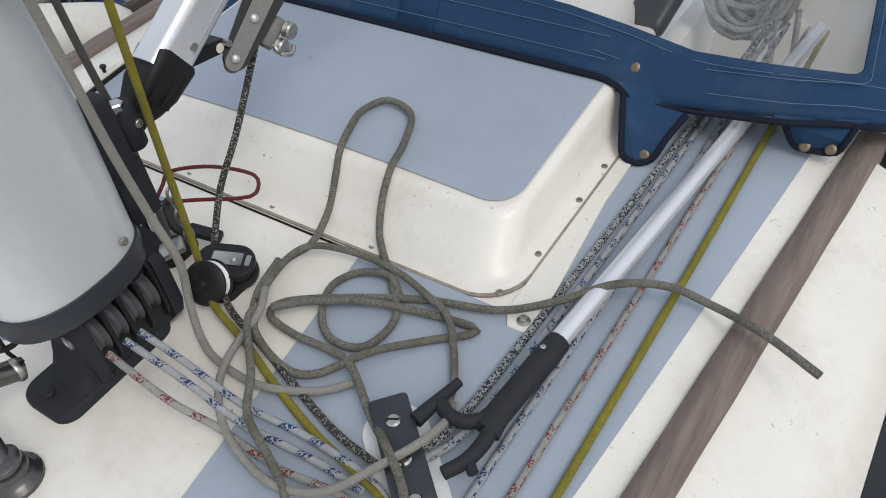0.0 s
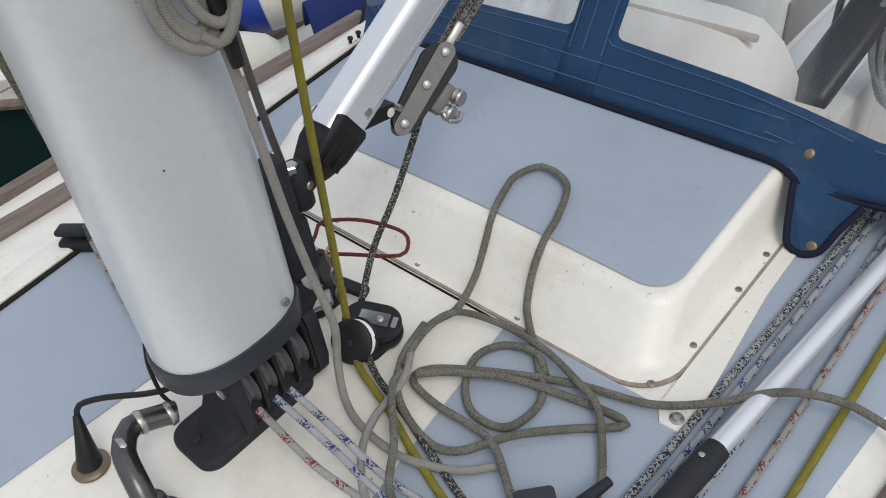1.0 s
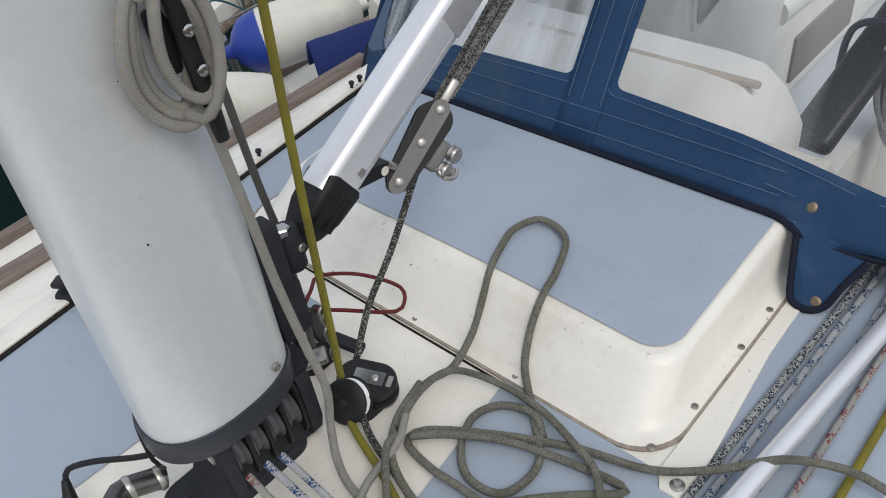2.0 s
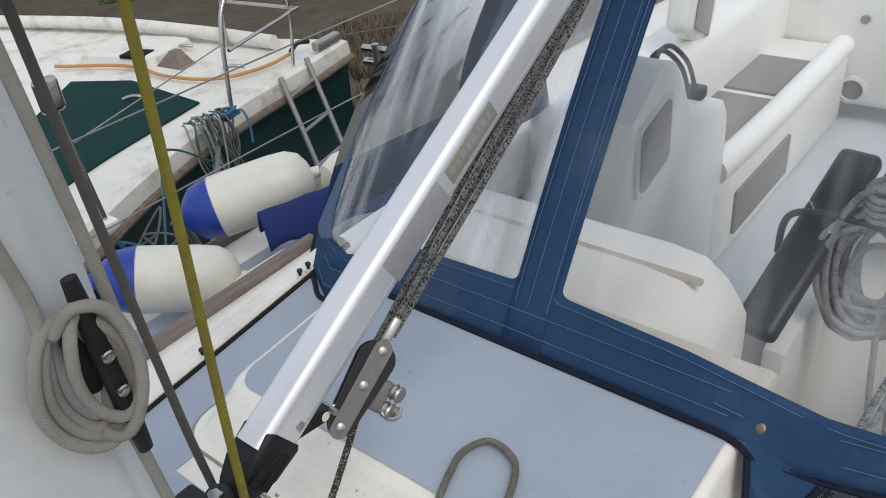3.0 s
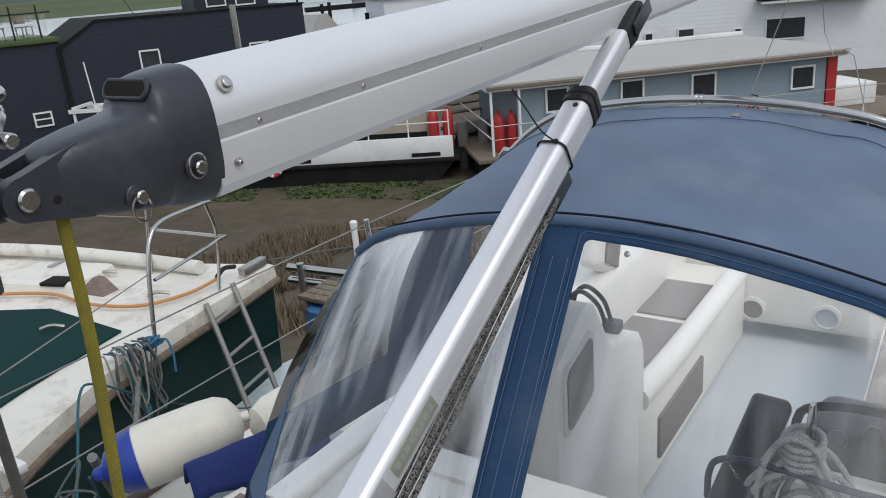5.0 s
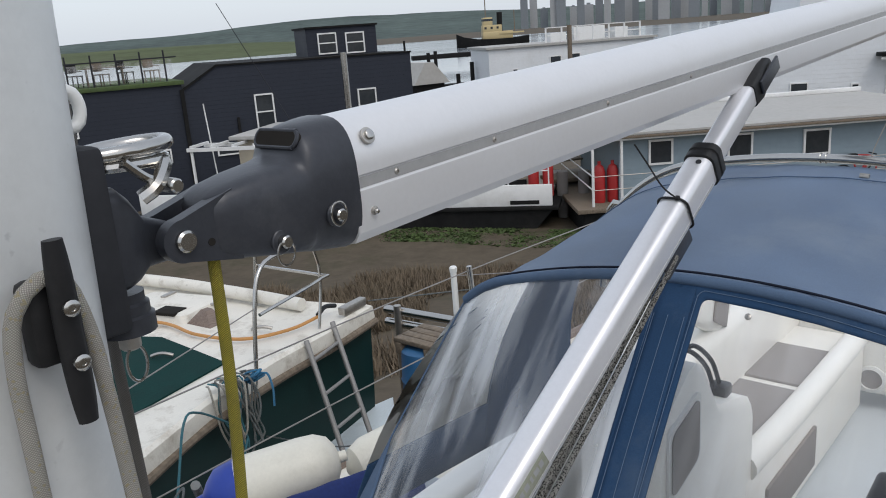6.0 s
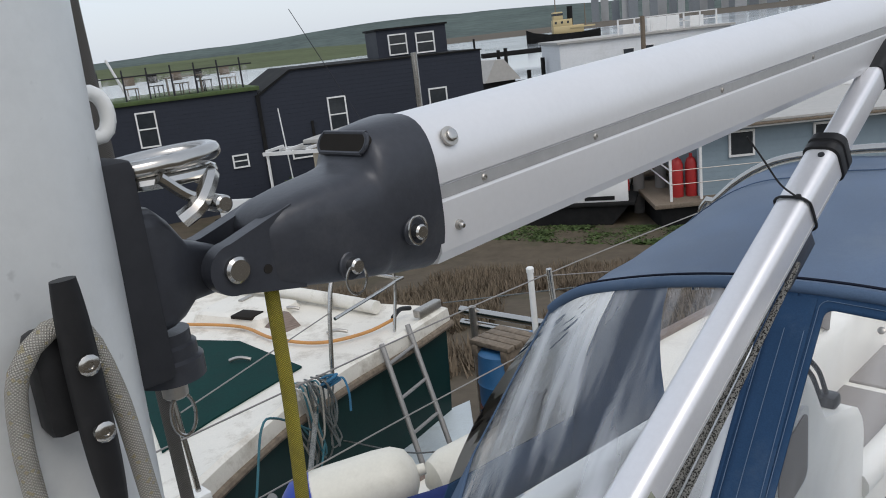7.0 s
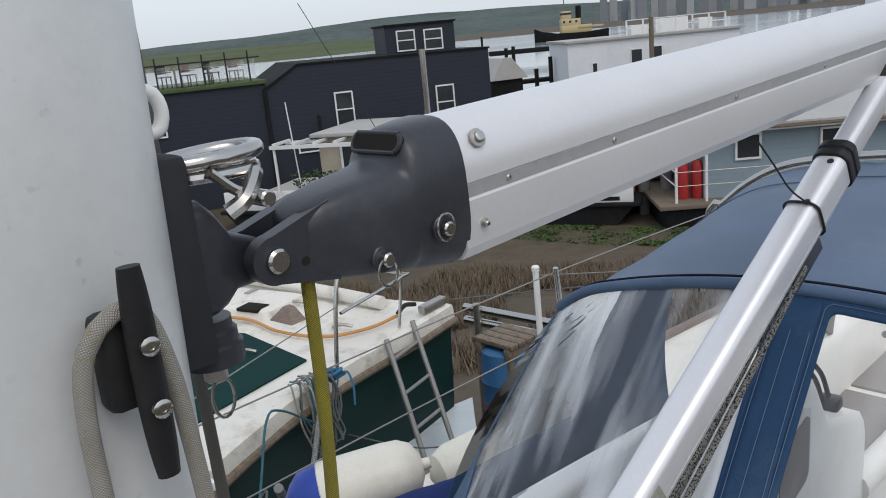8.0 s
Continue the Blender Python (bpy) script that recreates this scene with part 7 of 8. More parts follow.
def ladder():
    ob = thing("boarding_ladder", "grey aluminium boarding ladder against the green hull", "ladder", at=(-3.3, 3.1, -1.75))
    rail = surface("weathered_alloy", (0.30, 0.29, 0.28), 0.5, metal=0.6, vary=0.15)
    tops = ((-3.66, 3.06, -0.82), (-3.74, 3.38, -0.80))
    feet = ((-3.18, 2.95, -1.78), (-3.24, 3.27, -1.78))
    for a, b in zip(tops, feet):
        part("stile", cyl(a, b, 0.020, sides=10, rim=0.003), rail, ob)
    for k in range(4):
        t = 0.14 + 0.23 * k
        part("rung", cyl(Vector(tops[0]).lerp(Vector(feet[0]), t), Vector(tops[1]).lerp(Vector(feet[1]), t), 0.013, sides=8), rail, ob)
    return ob


ladder()


def pontoon():
    ob = thing("pontoon", "pale painted pontoon between the moored boats", "pontoon", at=(-2.7, 3.6, -2.9))
    pale = surface("pale_pontoon_paint", (0.55, 0.61, 0.64), 0.5, vary=0.08, dirt=(0.3, 0.3, 0.28), dirt_amount=0.5)
    part("deck", slab([(-3.85, 2.3), (-2.3, 2.3), (-2.3, 2.6), (-3.28, 3.50), (-3.88, 4.06), (-3.95, 3.6)], -1.84, -1.72, 0.015), pale, ob)
    for x in (-3.2, -2.3):
        part("float", cyl((x, 2.4, -2.1), (x, 3.3 if x < -3 else 2.55, -2.1), 0.24, sides=18, rim=0.03), RUBBER, ob)
    for x, y in ((-3.2, 2.45), (-2.45, 2.40), (-3.5, 3.55), (-2.6, 2.75)):
        part("pile", cyl((x, y, -3.1), (x, y, -1.9), 0.06, sides=10), RUB_WOOD, ob)
    return ob


pontoon()


def barrel(x, y, z):
    ob = thing("drum", "blue plastic drum under a timber landing", "drum", at=(x, y, z))
    blue = surface("drum_blue", (0.035, 0.13, 0.28), 0.45, vary=0.15)
    part("shell", lathe([(0.20, 0), (0.22, 0.03), (0.22, 0.25), (0.23, 0.27), (0.22, 0.29), (0.22, 0.52), (0.23, 0.54), (0.22, 0.56), (0.21, 0.80), (0.17, 0.83)], (x, y, z), sides=24), blue, ob)
    part("hoop", lathe([(0.225, 0), (0.232, 0.01), (0.225, 0.04)], (x, y, z + 0.30), sides=24), surface("rust_red", (0.16, 0.05, 0.03), 0.7), ob)
    return ob


barrel(-3.76, 4.38, -2.17)
barrel(-3.62, 4.72, -2.17)


def landing():
    ob = thing("timber_landing", "small weathered timber landing over blue drums", "landing", at=(-3.75, 4.45, -2.9))
    for k in range(4):
        part("plank", box((-3.76, 4.26 + k * 0.10, -1.28), (0.42, 0.088, 0.04), 0.006), RUB_WOOD, ob)
    for x in (-3.92, -3.60):
        part("beam", box((x, 4.41, -1.35), (0.07, 0.40, 0.10), 0.01), RUB_WOOD, ob)
        for y in (4.25, 4.57):
            part("leg", box((x, y, -2.25), (0.05, 0.05, 1.75), 0.01), RUB_WOOD, ob)
    rail = thing("pipe_rail", "pale pipe rails of a jetty on posts", "railing", at=(-4.3, 5.5, -3))
    for z in (-1.72, -1.58):
        part("pipe", cyl((-5.2, 5.35, z), (-2.6, 5.6, z), 0.045, sides=12), STEEL, rail)
    for x in (-5.0, -3.9, -2.8):
        part("post", cyl((x, 5.42 + 0.09 * (x + 3.9), -3.4), (x, 5.42 + 0.09 * (x + 3.9), -1.5), 0.04, sides=10), DULL_STEEL, rail)
    post = thing("white_post", "thin white post standing in the mud", "post", at=(-2.88, 3.82, -2.95))
    part("shaft", cyl((-2.88, 3.82, -2.95), (-2.91, 3.82, -0.42), 0.022, sides=10), WHITE_PLASTIC, post)
    part("cap", lathe([(0.026, 0), (0.028, 0.03), (0.02, 0.04)], (-2.91, 3.82, -0.42), sides=12), WHITE_PLASTIC, post)
    rope("post_wire", [(-2.91, 3.82, -0.45), (-2.0, 4.25, -0.38), (-1.35, 4.5, -0.32)], 0.004, WIRE, "thin wire from the post to the yacht", "wire", step=0.2, sides=6)


landing()


# ---- houseboats along the creek ----
def siding(name, base, pitch=0.16, depth=0.5, **kw):
    """Horizontal lapped boards: a soft step at each board in relief and tone."""
    m = surface(name, base, 0.6, **kw)
    t = m.node_tree
    b = t.nodes["Principled BSDF"]
    tc = t.nodes.new("ShaderNodeTexCoord")
    sep = t.nodes.new("ShaderNodeSeparateXYZ")
    t.links.new(tc.outputs["Object"], sep.inputs[0])
    mod = t.nodes.new("ShaderNodeMath")
    mod.operation = "FRACT"
    div = t.nodes.new("ShaderNodeMath")
    div.operation = "DIVIDE"
    div.inputs[1].default_value = pitch
    t.links.new(sep.outputs["Z"], div.inputs[0])
    t.links.new(div.outputs[0], mod.inputs[0])
    bp = node(t, "ShaderNodeBump", Strength=depth, Distance=0.03)
    bp.invert = True
    t.links.new(mod.outputs[0], bp.inputs["Height"])
    t.links.new(bp.outputs["Normal"], b.inputs["Normal"])
    return m


SLATE_SIDING = siding("slate_siding", (0.022, 0.026, 0.037), 0.17, gloss=0.2, vary=0.12, scale=0.6, grain=6.0)
BEIGE_SIDING = siding("beige_siding", (0.36, 0.32, 0.25), 0.16, vary=0.06, scale=0.6, grain=6.0)
BLUE_SIDING = siding("blue_grey_siding", (0.20, 0.26, 0.30), 0.15, vary=0.08, scale=0.6, grain=6.0)
WHITE_SIDING = siding("white_siding", (0.66, 0.68, 0.70), 0.20, vary=0.05, scale=0.6, grain=6.0, dirt=(0.45, 0.45, 0.42), dirt_amount=0.4, dirt_scale=0.5)
WHITE_PAINT = surface("white_paint", (0.72, 0.72, 0.71), 0.5, vary=0.06, scale=0.5, grain=5.0, bump=0.1, dirt=(0.4, 0.38, 0.34), dirt_amount=0.5, dirt_scale=0.6)
TAR = surface("tarred_hull", (0.012, 0.012, 0.012), 0.8, vary=0.4, scale=0.5, grain=4.0, bump=0.6, dirt=(0.04, 0.036, 0.032), dirt_amount=0.5, dirt_scale=0.8, gloss=0.15)
ROOF_FELT = surface("roof_felt", (0.40, 0.39, 0.37), 0.8, vary=0.12, scale=0.5, grain=5.0, bump=0.3, dirt=(0.25, 0.23, 0.2), dirt_amount=0.5, dirt_scale=0.5)
GLASS_DARK = surface("house_glass", (0.03, 0.035, 0.04), 0.08, vary=0.3, bump=0.02)
RED_PAINT = surface("red_paint", (0.38, 0.02, 0.02), 0.5, vary=0.15)
TURF = surface("roof_turf", (0.06, 0.09, 0.03), 0.9, vary=0.4, scale=2.0, grain=20.0)


def spot(a, b, az, elev=0.0):
    """Where a bearing meets the wall from a to b: metres along it, and the height at that elevation."""
    d = Vector((math.sin(radians(az)), math.cos(radians(az))))
    w = Vector((b.x - a.x, b.y - a.y))
    length = w.length
    w.normalize()
    o = Vector((a.x - EYE0.x, a.y - EYE0.y))
    det = d.x * -w.y + w.x * d.y
    dist = (o.x * -w.y + w.x * o.y) / det
    p = d * dist
    s = (p - o).dot(w)
    return s, EYE0.z + dist * math.tan(radians(elev))


def wall_frame(a, b):
    """Origin and turn of a wall: x along it, y into the building, z up."""
    w = Vector((b.x - a.x, b.y - a.y, 0)).normalized()
    n = Vector((-w.y, w.x, 0))
    return Matrix((w, n, Vector((0, 0, 1)))).transposed()


def on_wall(a, f, s, out, z):
    return Vector((a.x, a.y, 0)) + f @ Vector((s, out, 0)) + Vector((0, 0, z))


def block(a, f, s0, s1, y0, y1, z0, z1, bevel=0.0):
    c = on_wall(a, f, (s0 + s1) / 2, (y0 + y1) / 2, (z0 + z1) / 2)
    return box(c, (s1 - s0, y1 - y0, z1 - z0), bevel, f)


def house_window(ob, a, f, s0, s1, z0, z1, y=0.0, bars=True, material=None):
    """A white-framed window: glass set back in a proud frame with a cross bar."""
    w = 0.06
    top = part("window", block(a, f, s0 + w * 0.5, s1 - w * 0.5, y - 0.02, y + 0.02, z0 + w * 0.5, z1 - w * 0.5), material or GLASS_DARK, ob, "dark glazed window")
    for p in ((s0, s0 + w, z0, z1), (s1 - w, s1, z0, z1), (s0 + w, s1 - w, z1 - w, z1), (s0 + w, s1 - w, z0, z0 + w)):
        part("window_frame", block(a, f, p[0], p[1], y - 0.05, y + 0.02, p[2], p[3]), WHITE_PAINT, top)
    if bars:
        zm = z0 + (z1 - z0) * 0.52
        part("window_bar", block(a, f, s0 + w, s1 - w, y - 0.045, y + 0.01, zm - 0.025, zm + 0.025), WHITE_PAINT, top)


def prism(a, f, outline, y0, y1):
    return loft([[on_wall(a, f, s, y, z) for s, z in outline] for y in (y0, y1)])


def windows_at(ob, a, b, f, boxes, y=0.0, bars=True):
    for az0, az1, e0, e1 in boxes:
        s0, z1 = spot(a, b, az0, e0)
        s1, z0 = spot(a, b, az1, e1)
        house_window(ob, a, f, s0, s1, z0, z1, y, bars)


def barge():
    a, b = bearing(-62.0, 28.9), bearing(-33.4, 24.1)
    f = wall_frame(a, b)
    L = (b - a).length
    ob = thing("houseboat", "white and black barge houseboat with a beige cabin", "houseboat", group="houseboats", at=tuple(bearing(-47, 27, -4.9)))
    part("hull", prism(a, f, [(-0.2, -4.2), (0.5, -5.0), (L - 0.5, -5.0), (L + 0.2, -4.2)], 0.0, 5.2), TAR, ob, "black tarred hull")
    part("rubbing_band", block(a, f, -0.3, L + 0.3, -0.10, 5.3, -4.30, -4.18, 0.03), TAR, ob)
    part("bulwark", block(a, f, -0.1, L + 0.1, 0.0, 0.12, -4.18, -3.52, 0.02), WHITE_PAINT, ob, "white painted bulwark")
    part("side_deck", block(a, f, 0.1, L, 0.12, 5.1, -4.1, -3.98), ROOF_FELT, ob)
    for s in (2.4, L * 0.62, L - 1.2):
        part("scupper", block(a, f, s, s + 0.9, -0.012, 0.02, -4.12, -4.00), TAR, ob)
    s0, s1 = spot(a, b, -56, 0)[0], spot(a, b, -35.2, 0)[0]
    part("cabin", block(a, f, s0, s1, 0.85, 4.4, -4.0, -1.82), BEIGE_SIDING, ob, "beige boarded cabin")
    part("roof", block(a, f, s0 - 0.2, s1 + 0.25, 0.62, 4.6, -1.84, -1.70, 0.03), ROOF_FELT, ob, "grey felt roof")
    part("skirting", block(a, f, s0, s1, 0.80, 0.85, -3.98, -3.50), TAR, ob)
    for az0, az1 in ((-53.6, -51.6), (-47.5, -46.2), (-43.6, -42.4), (-38.1, -36.1)):
        q0, q1 = spot(a, b, az0)[0], spot(a, b, az1)[0]
        house_window(ob, a, f, q0, q1, -2.95, -2.15, 0.84, az0 > -50)
    q = spot(a, b, -54.5)[0]
    door = part("door", block(a, f, q, q + 1.5, 0.80, 0.86, -3.9, -2.05), WHITE_PAINT, ob, "white glazed door")
    for k in (0.1, 0.85):
        part("door_pane", block(a, f, q + k, q + k + 0.52, 0.785, 0.83, -3.6, -2.2), GLASS_DARK, door)
    # white pergola over the fore end
    p0 = spot(a, b, -58.2)[0]
    for k in range(8):
        part("pergola_bar", block(a, f, p0 + k * 0.75, p0 + k * 0.75 + 0.07, -0.2, 1.0, -1.95, -1.86), WHITE_PAINT, ob)
    for y in (-0.2, 0.95):
        part("pergola_beam", block(a, f, p0 - 0.1, p0 + 5.4, y - 0.04, y + 0.04, -2.05, -1.93), WHITE_PAINT, ob)
    for s in (p0, p0 + 5.3):
        part("pergola_post", block(a, f, s, s + 0.07, -0.2, -0.13, -4.0, -2.0), WHITE_PAINT, ob)
    # guard rail
    for z in (-3.1, -2.75):
        part("rail", cyl(on_wall(a, f, L * 0.55, 0.08, z), on_wall(a, f, L, 0.08, z), 0.02, sides=8), WHITE_PAINT, ob)
    for k in range(6):
        s = L * 0.55 + k * L * 0.09
        part("rail_post", cyl(on_wall(a, f, s, 0.08, -3.55), on_wall(a, f, s, 0.08, -2.72), 0.022, sides=8), WHITE_PAINT, ob)
    part("flagpole", cyl(on_wall(a, f, spot(a, b, -57.0)[0], 0.3, -4.0), on_wall(a, f, spot(a, b, -57.4)[0], 0.3, -0.55), 0.022, sides=8), WHITE_PAINT, ob)
    part("whip_aerial", cyl(on_wall(a, f, spot(a, b, -52)[0], 1.2, -1.75), on_wall(a, f, spot(a, b, -56.5)[0], 1.2, 2.6), 0.012, sides=6), RUBBER, ob)
    part("chimney", cyl(on_wall(a, f, spot(a, b, -48.9)[0], 2.2, -1.75), on_wall(a, f, spot(a, b, -48.9)[0], 2.2, 0.75), 0.11, sides=14), STEEL, ob, "steel flue")
    for s in (s1 - 0.1, s1 + 0.35):
        g = part("gas_bottle", lathe([(0.16, 0), (0.17, 0.05), (0.17, 0.95), (0.12, 1.1), (0.05, 1.15), (0.05, 1.25)], on_wall(a, f, s + 0.35, 0.6, -3.98), sides=16), RED_PAINT, ob, "red gas bottle")
    rnd = random.Random(2)
    bm = bmesh.new()
    for _ in range(260):
        p = on_wall(a, f, p0 + rnd.uniform(0.3, 2.6), rnd.uniform(0.2, 0.7), -3.5 + rnd.uniform(0, 0.55))
        v = Vector((rnd.uniform(-1, 1), rnd.uniform(-1, 1), rnd.uniform(-0.3, 1))).normalized() * 0.12
        w = v.orthogonal().normalized() * 0.05
        bm.faces.new((bm.verts.new(p - w), bm.verts.new(p + w), bm.verts.new(p + v)))
    part("potted_shrub", bm, surface("shrub_green", (0.04, 0.07, 0.02), 0.8, vary=0.4), ob, "small green shrubs in pots", smooth=False)
    # lifebuoy on the hull
    s, z = spot(a, b, -46.1, -12.1)
    lb = thing("lifebuoy", "red and white lifebuoy on the barge side", "lifebuoy", at=tuple(on_wall(a, f, s, -0.12, z)))
    for k in range(8):
        arc = [on_wall(a, f, s + 0.23 * math.cos(t), -0.14, z + 0.23 * math.sin(t)) for t in [radians(k * 45 + (6 if k % 2 else 0) + q * (5 if k % 2 == 0 else 4.2)) for q in range(10)]]
        part("segment", tube(arc, 0.06, 8, 0.05), RED_PAINT if k % 2 == 0 else WHITE_PAINT, lb)


barge()


def slate_house():
    a, m, b = bearing(-72, 33.5), bearing(-58.3, 33.8), bearing(-42.7, 36.0)
    ob = thing("houseboat", "two-storey houseboat with dark slate-coloured boarding", "houseboat", group="houseboats", at=tuple(bearing(-56, 36, -5)))
    f1, f2 = wall_frame(a, m), wall_frame(m, b)
    L1, L2 = (m - a).length, (b - m).length
    part("side_wall", block(a, f1, 0, L1, 0.0, 7.0, -5.0, -0.10), SLATE_SIDING, ob, "dark boarded wing")
    part("turf_edge", block(a, f1, -0.2, L1 + 0.1, -0.12, 7.1, -0.10, 0.06, 0.02), TURF, ob, "green roof edge")
    part("main_wall", prism(m, f2, [(0, -5.0), (0, -0.28), (1.4, 0.50), (L2, 0.42), (L2, -5.0)], -0.05, 7.5), SLATE_SIDING, ob, "dark boarded main wall", smooth=False)
    part("coping", prism(m, f2, [(-0.05, -0.30), (1.4, 0.56), (L2 + 0.05, 0.47), (L2 + 0.05, 0.41), (1.42, 0.49), (0.0, -0.38)], -0.12, 7.6), TAR, ob, smooth=False)
    part("corner_pipe", block(m, f2, -0.10, 0.05, -0.15, 0.0, -5.0, -0.3), TAR, ob)
    for az in (-55.0,):
        s = spot(m, b, az)[0]
        part("downpipe", block(m, f2, s, s + 0.10, -0.14, -0.05, -5.0, -1.6), TAR, ob)
    windows_at(ob, a, m, f1, [(-66.4, -65.1, -2.75, -5.1), (-60.7, -59.6, -6.4, -7.3)], -0.02)
    windows_at(ob, m, b, f2, [(-53.7, -52.4, -3.3, -5.8), (-46.6, -45.3, -3.5, -5.9), (-56.6, -55.0, -6.4, -7.2)], -0.07)
    # roof cabin
    ta, tb = bearing(-49.7, 37.2), bearing(-44.9, 38.0)
    ft = wall_frame(ta, tb)
    Lt = (tb - ta).length
    part("roof_cabin", block(ta, ft, 0, Lt, 0, 2.6, 0.0, 1.70), SLATE_SIDING, ob, "dark roof cabin")
    part("cabin_cap", block(ta, ft, -0.08, Lt + 0.08, -0.08, 2.7, 1.70, 1.78), TAR, ob)
    windows_at(ob, ta, tb, ft, [(-48.95, -47.65, 0.42, -1.0), (-47.05, -45.75, 0.36, -1.05)], -0.02)
    for k in (0.5, 1.4):
        part("side_pane", block(ta, ft, Lt - 0.02, Lt + 0.03, k, k + 0.55, 0.35, 1.4), WHITE_PAINT, ob)
    # terrace on the wing: posts, rails, chairs
    rnd = random.Random(5)
    for k in range(9):
        s = 0.4 + k * L1 / 9
        part("terrace_post", block(a, f1, s, s + 0.06, 0.3, 0.36, 0.06, 1.25), RUBBER, ob)
    part("terrace_rail", block(a, f1, 0.2, L1, 0.30, 0.35, 0.95, 1.0), RUBBER, ob)
    part("glass_balustrade", block(a, f1, 0.2, L1 - 0.2, 0.32, 0.34, 0.15, 0.9), VINYL, ob)
    for k in range(5):
        c = on_wall(a, f1, L1 * 0.42 + k * 0.95, 1.3 + 0.4 * (k % 2), 0.06)
        turn = f1 @ Matrix.Rotation(rnd.uniform(-0.9, 0.9), 3, "Z")
        chair = bmesh.new()
        add_box(chair, c + turn @ Vector((0, 0, 0.44)), (0.46, 0.46, 0.04), 0, turn)
        add_box(chair, c + turn @ Vector((0, 0.22, 0.74)), (0.46, 0.03, 0.36), 0, turn)
        for dx in (-0.2, 0.2):
            for dy in (-0.2, 0.2):
                add_box(chair, c + turn @ Vector((dx, dy, 0.22)), (0.035, 0.035, 0.44), 0, turn)
            add_box(chair, c + turn @ Vector((dx, 0, 0.62)), (0.04, 0.46, 0.03), 0, turn)
        part("terrace_chair", chair, TAR if k % 2 else RUB_WOOD, ob, smooth=False)
    table = bmesh.new()
    add_box(table, on_wall(a, f1, L1 * 0.42 + 2.0, 0.95, 0.76), (1.5, 0.7, 0.04), 0, f1)
    for ds in (-0.65, 0.65):
        add_box(table, on_wall(a, f1, L1 * 0.42 + 2.0 + ds, 0.95, 0.42), (0.05, 0.55, 0.68), 0, f1)
    part("terrace_table", table, RUB_WOOD, ob, smooth=False)
    part("terrace_lounge", block(a, f1, 0.3, 2.3, 1.6, 3.2, 0.06, 1.0), WHITE_PAINT, ob)
    part("awning_pole", cyl(on_wall(a, f1, L1 * 0.40, 1.0, 0.1), on_wall(a, f1, L1 * 0.33, 1.0, 1.7), 0.05, sides=8), WHITE_PAINT, ob)


slate_house()


def blue_house():
    a, b = bearing(-28.4, 24.0), bearing(-8.2, 28.2)
    f = wall_frame(a, b)
    L = (b - a).length
    ob = thing("houseboat", "single-storey houseboat with blue-grey boarding and white windows", "houseboat", group="houseboats", at=tuple(bearing(-18, 28, -4.9)))
    part("hull", block(a, f, -1.2, L + 3.5, -0.5, 6.2, -5.0, -4.25, 0.1), TAR, ob, "black hull")
    part("deck", block(a, f, -1.4, L + 3.6, -0.7, 6.3, -4.25, -4.12, 0.02), RUB_WOOD, ob, "weathered side deck")
    part("wall", block(a, f, 0, L, 0, 5.6, -4.12, -2.2), BLUE_SIDING, ob, "blue-grey boarded wall")
    part("fascia", block(a, f, -1.0, L + 0.4, -0.45, 6.0, -2.22, -2.06, 0.02), WHITE_PAINT, ob)
    part("gutter", block(a, f, -1.0, L + 0.4, -0.52, -0.44, -2.16, -2.08, 0.02), RUB_WOOD, ob)
    part("roof", prism(a, f, [(-1.05, -2.06), (L + 0.45, -2.06), (L + 0.45, -2.00), (-1.05, -2.00)], -0.5, 6.1), ROOF_FELT, ob, "pale felt roof")
    part("roof_kerb", block(a, f, -1.05, L + 0.45, 5.9, 6.15, -2.0, -1.85, 0.02), WHITE_PAINT, ob)
    windows_at(ob, a, b, f, [(-26.4, -24.75, -8.3, -9.95), (-21.2, -19.6, -8.05, -9.7), (-16.5, -14.9, -7.85, -9.4), (-10.3, -8.9, -7.6, -8.95)], -0.02, False)
    for s in (-0.9, -0.05):
        part("porch_post", block(a, f, s, s + 0.07, -0.4, -0.33, -4.12, -2.2), WHITE_PAINT, ob)
    for z in (-3.6, -3.2):
        part("porch_rail", cyl(on_wall(a, f, -0.9, -0.38, z), on_wall(a, f, -0.9, 4.5, z), 0.022, sides=8), WHITE_PAINT, ob)
        part("deck_rail", cyl(on_wall(a, f, -0.9, -0.55, z), on_wall(a, f, L + 3.2, -0.55, z), 0.012, sides=6), WIRE, ob)
    for s in (-0.55, -0.15):
        part("gas_bottle", lathe([(0.16, 0), (0.17, 0.05), (0.17, 0.95), (0.12, 1.1), (0.05, 1.15), (0.05, 1.25)], on_wall(a, f, s, 0.2, -4.12), sides=16), RED_PAINT, ob, "red gas bottle")
    part("red_pillar", block(a, f, L + 0.02, L + 0.35, -0.05, 0.4, -4.12, -2.2), RED_PAINT, ob, "red painted corner post")
    part("end_locker", block(a, f, L + 0.6, L + 2.6, 1.0, 3.0, -4.12, -3.4, 0.05), WHITE_PAINT, ob)
    for s in (L + 1.0, L + 2.0, L + 3.0):
        part("rail_post", cyl(on_wall(a, f, s, -0.55, -4.12), on_wall(a, f, s, -0.55, -3.0), 0.025, sides=8), WHITE_PAINT, ob)
    # a bicycle leaning by the wall
    bike = thing("bicycle", "dark bicycle leaning on the blue-grey wall", "bicycle", at=tuple(on_wall(a, f, L * 0.66, -0.25, -4.12)))
    for k in (0.0, 1.05):
        c = on_wall(a, f, L * 0.66 + k, -0.25, -3.80)
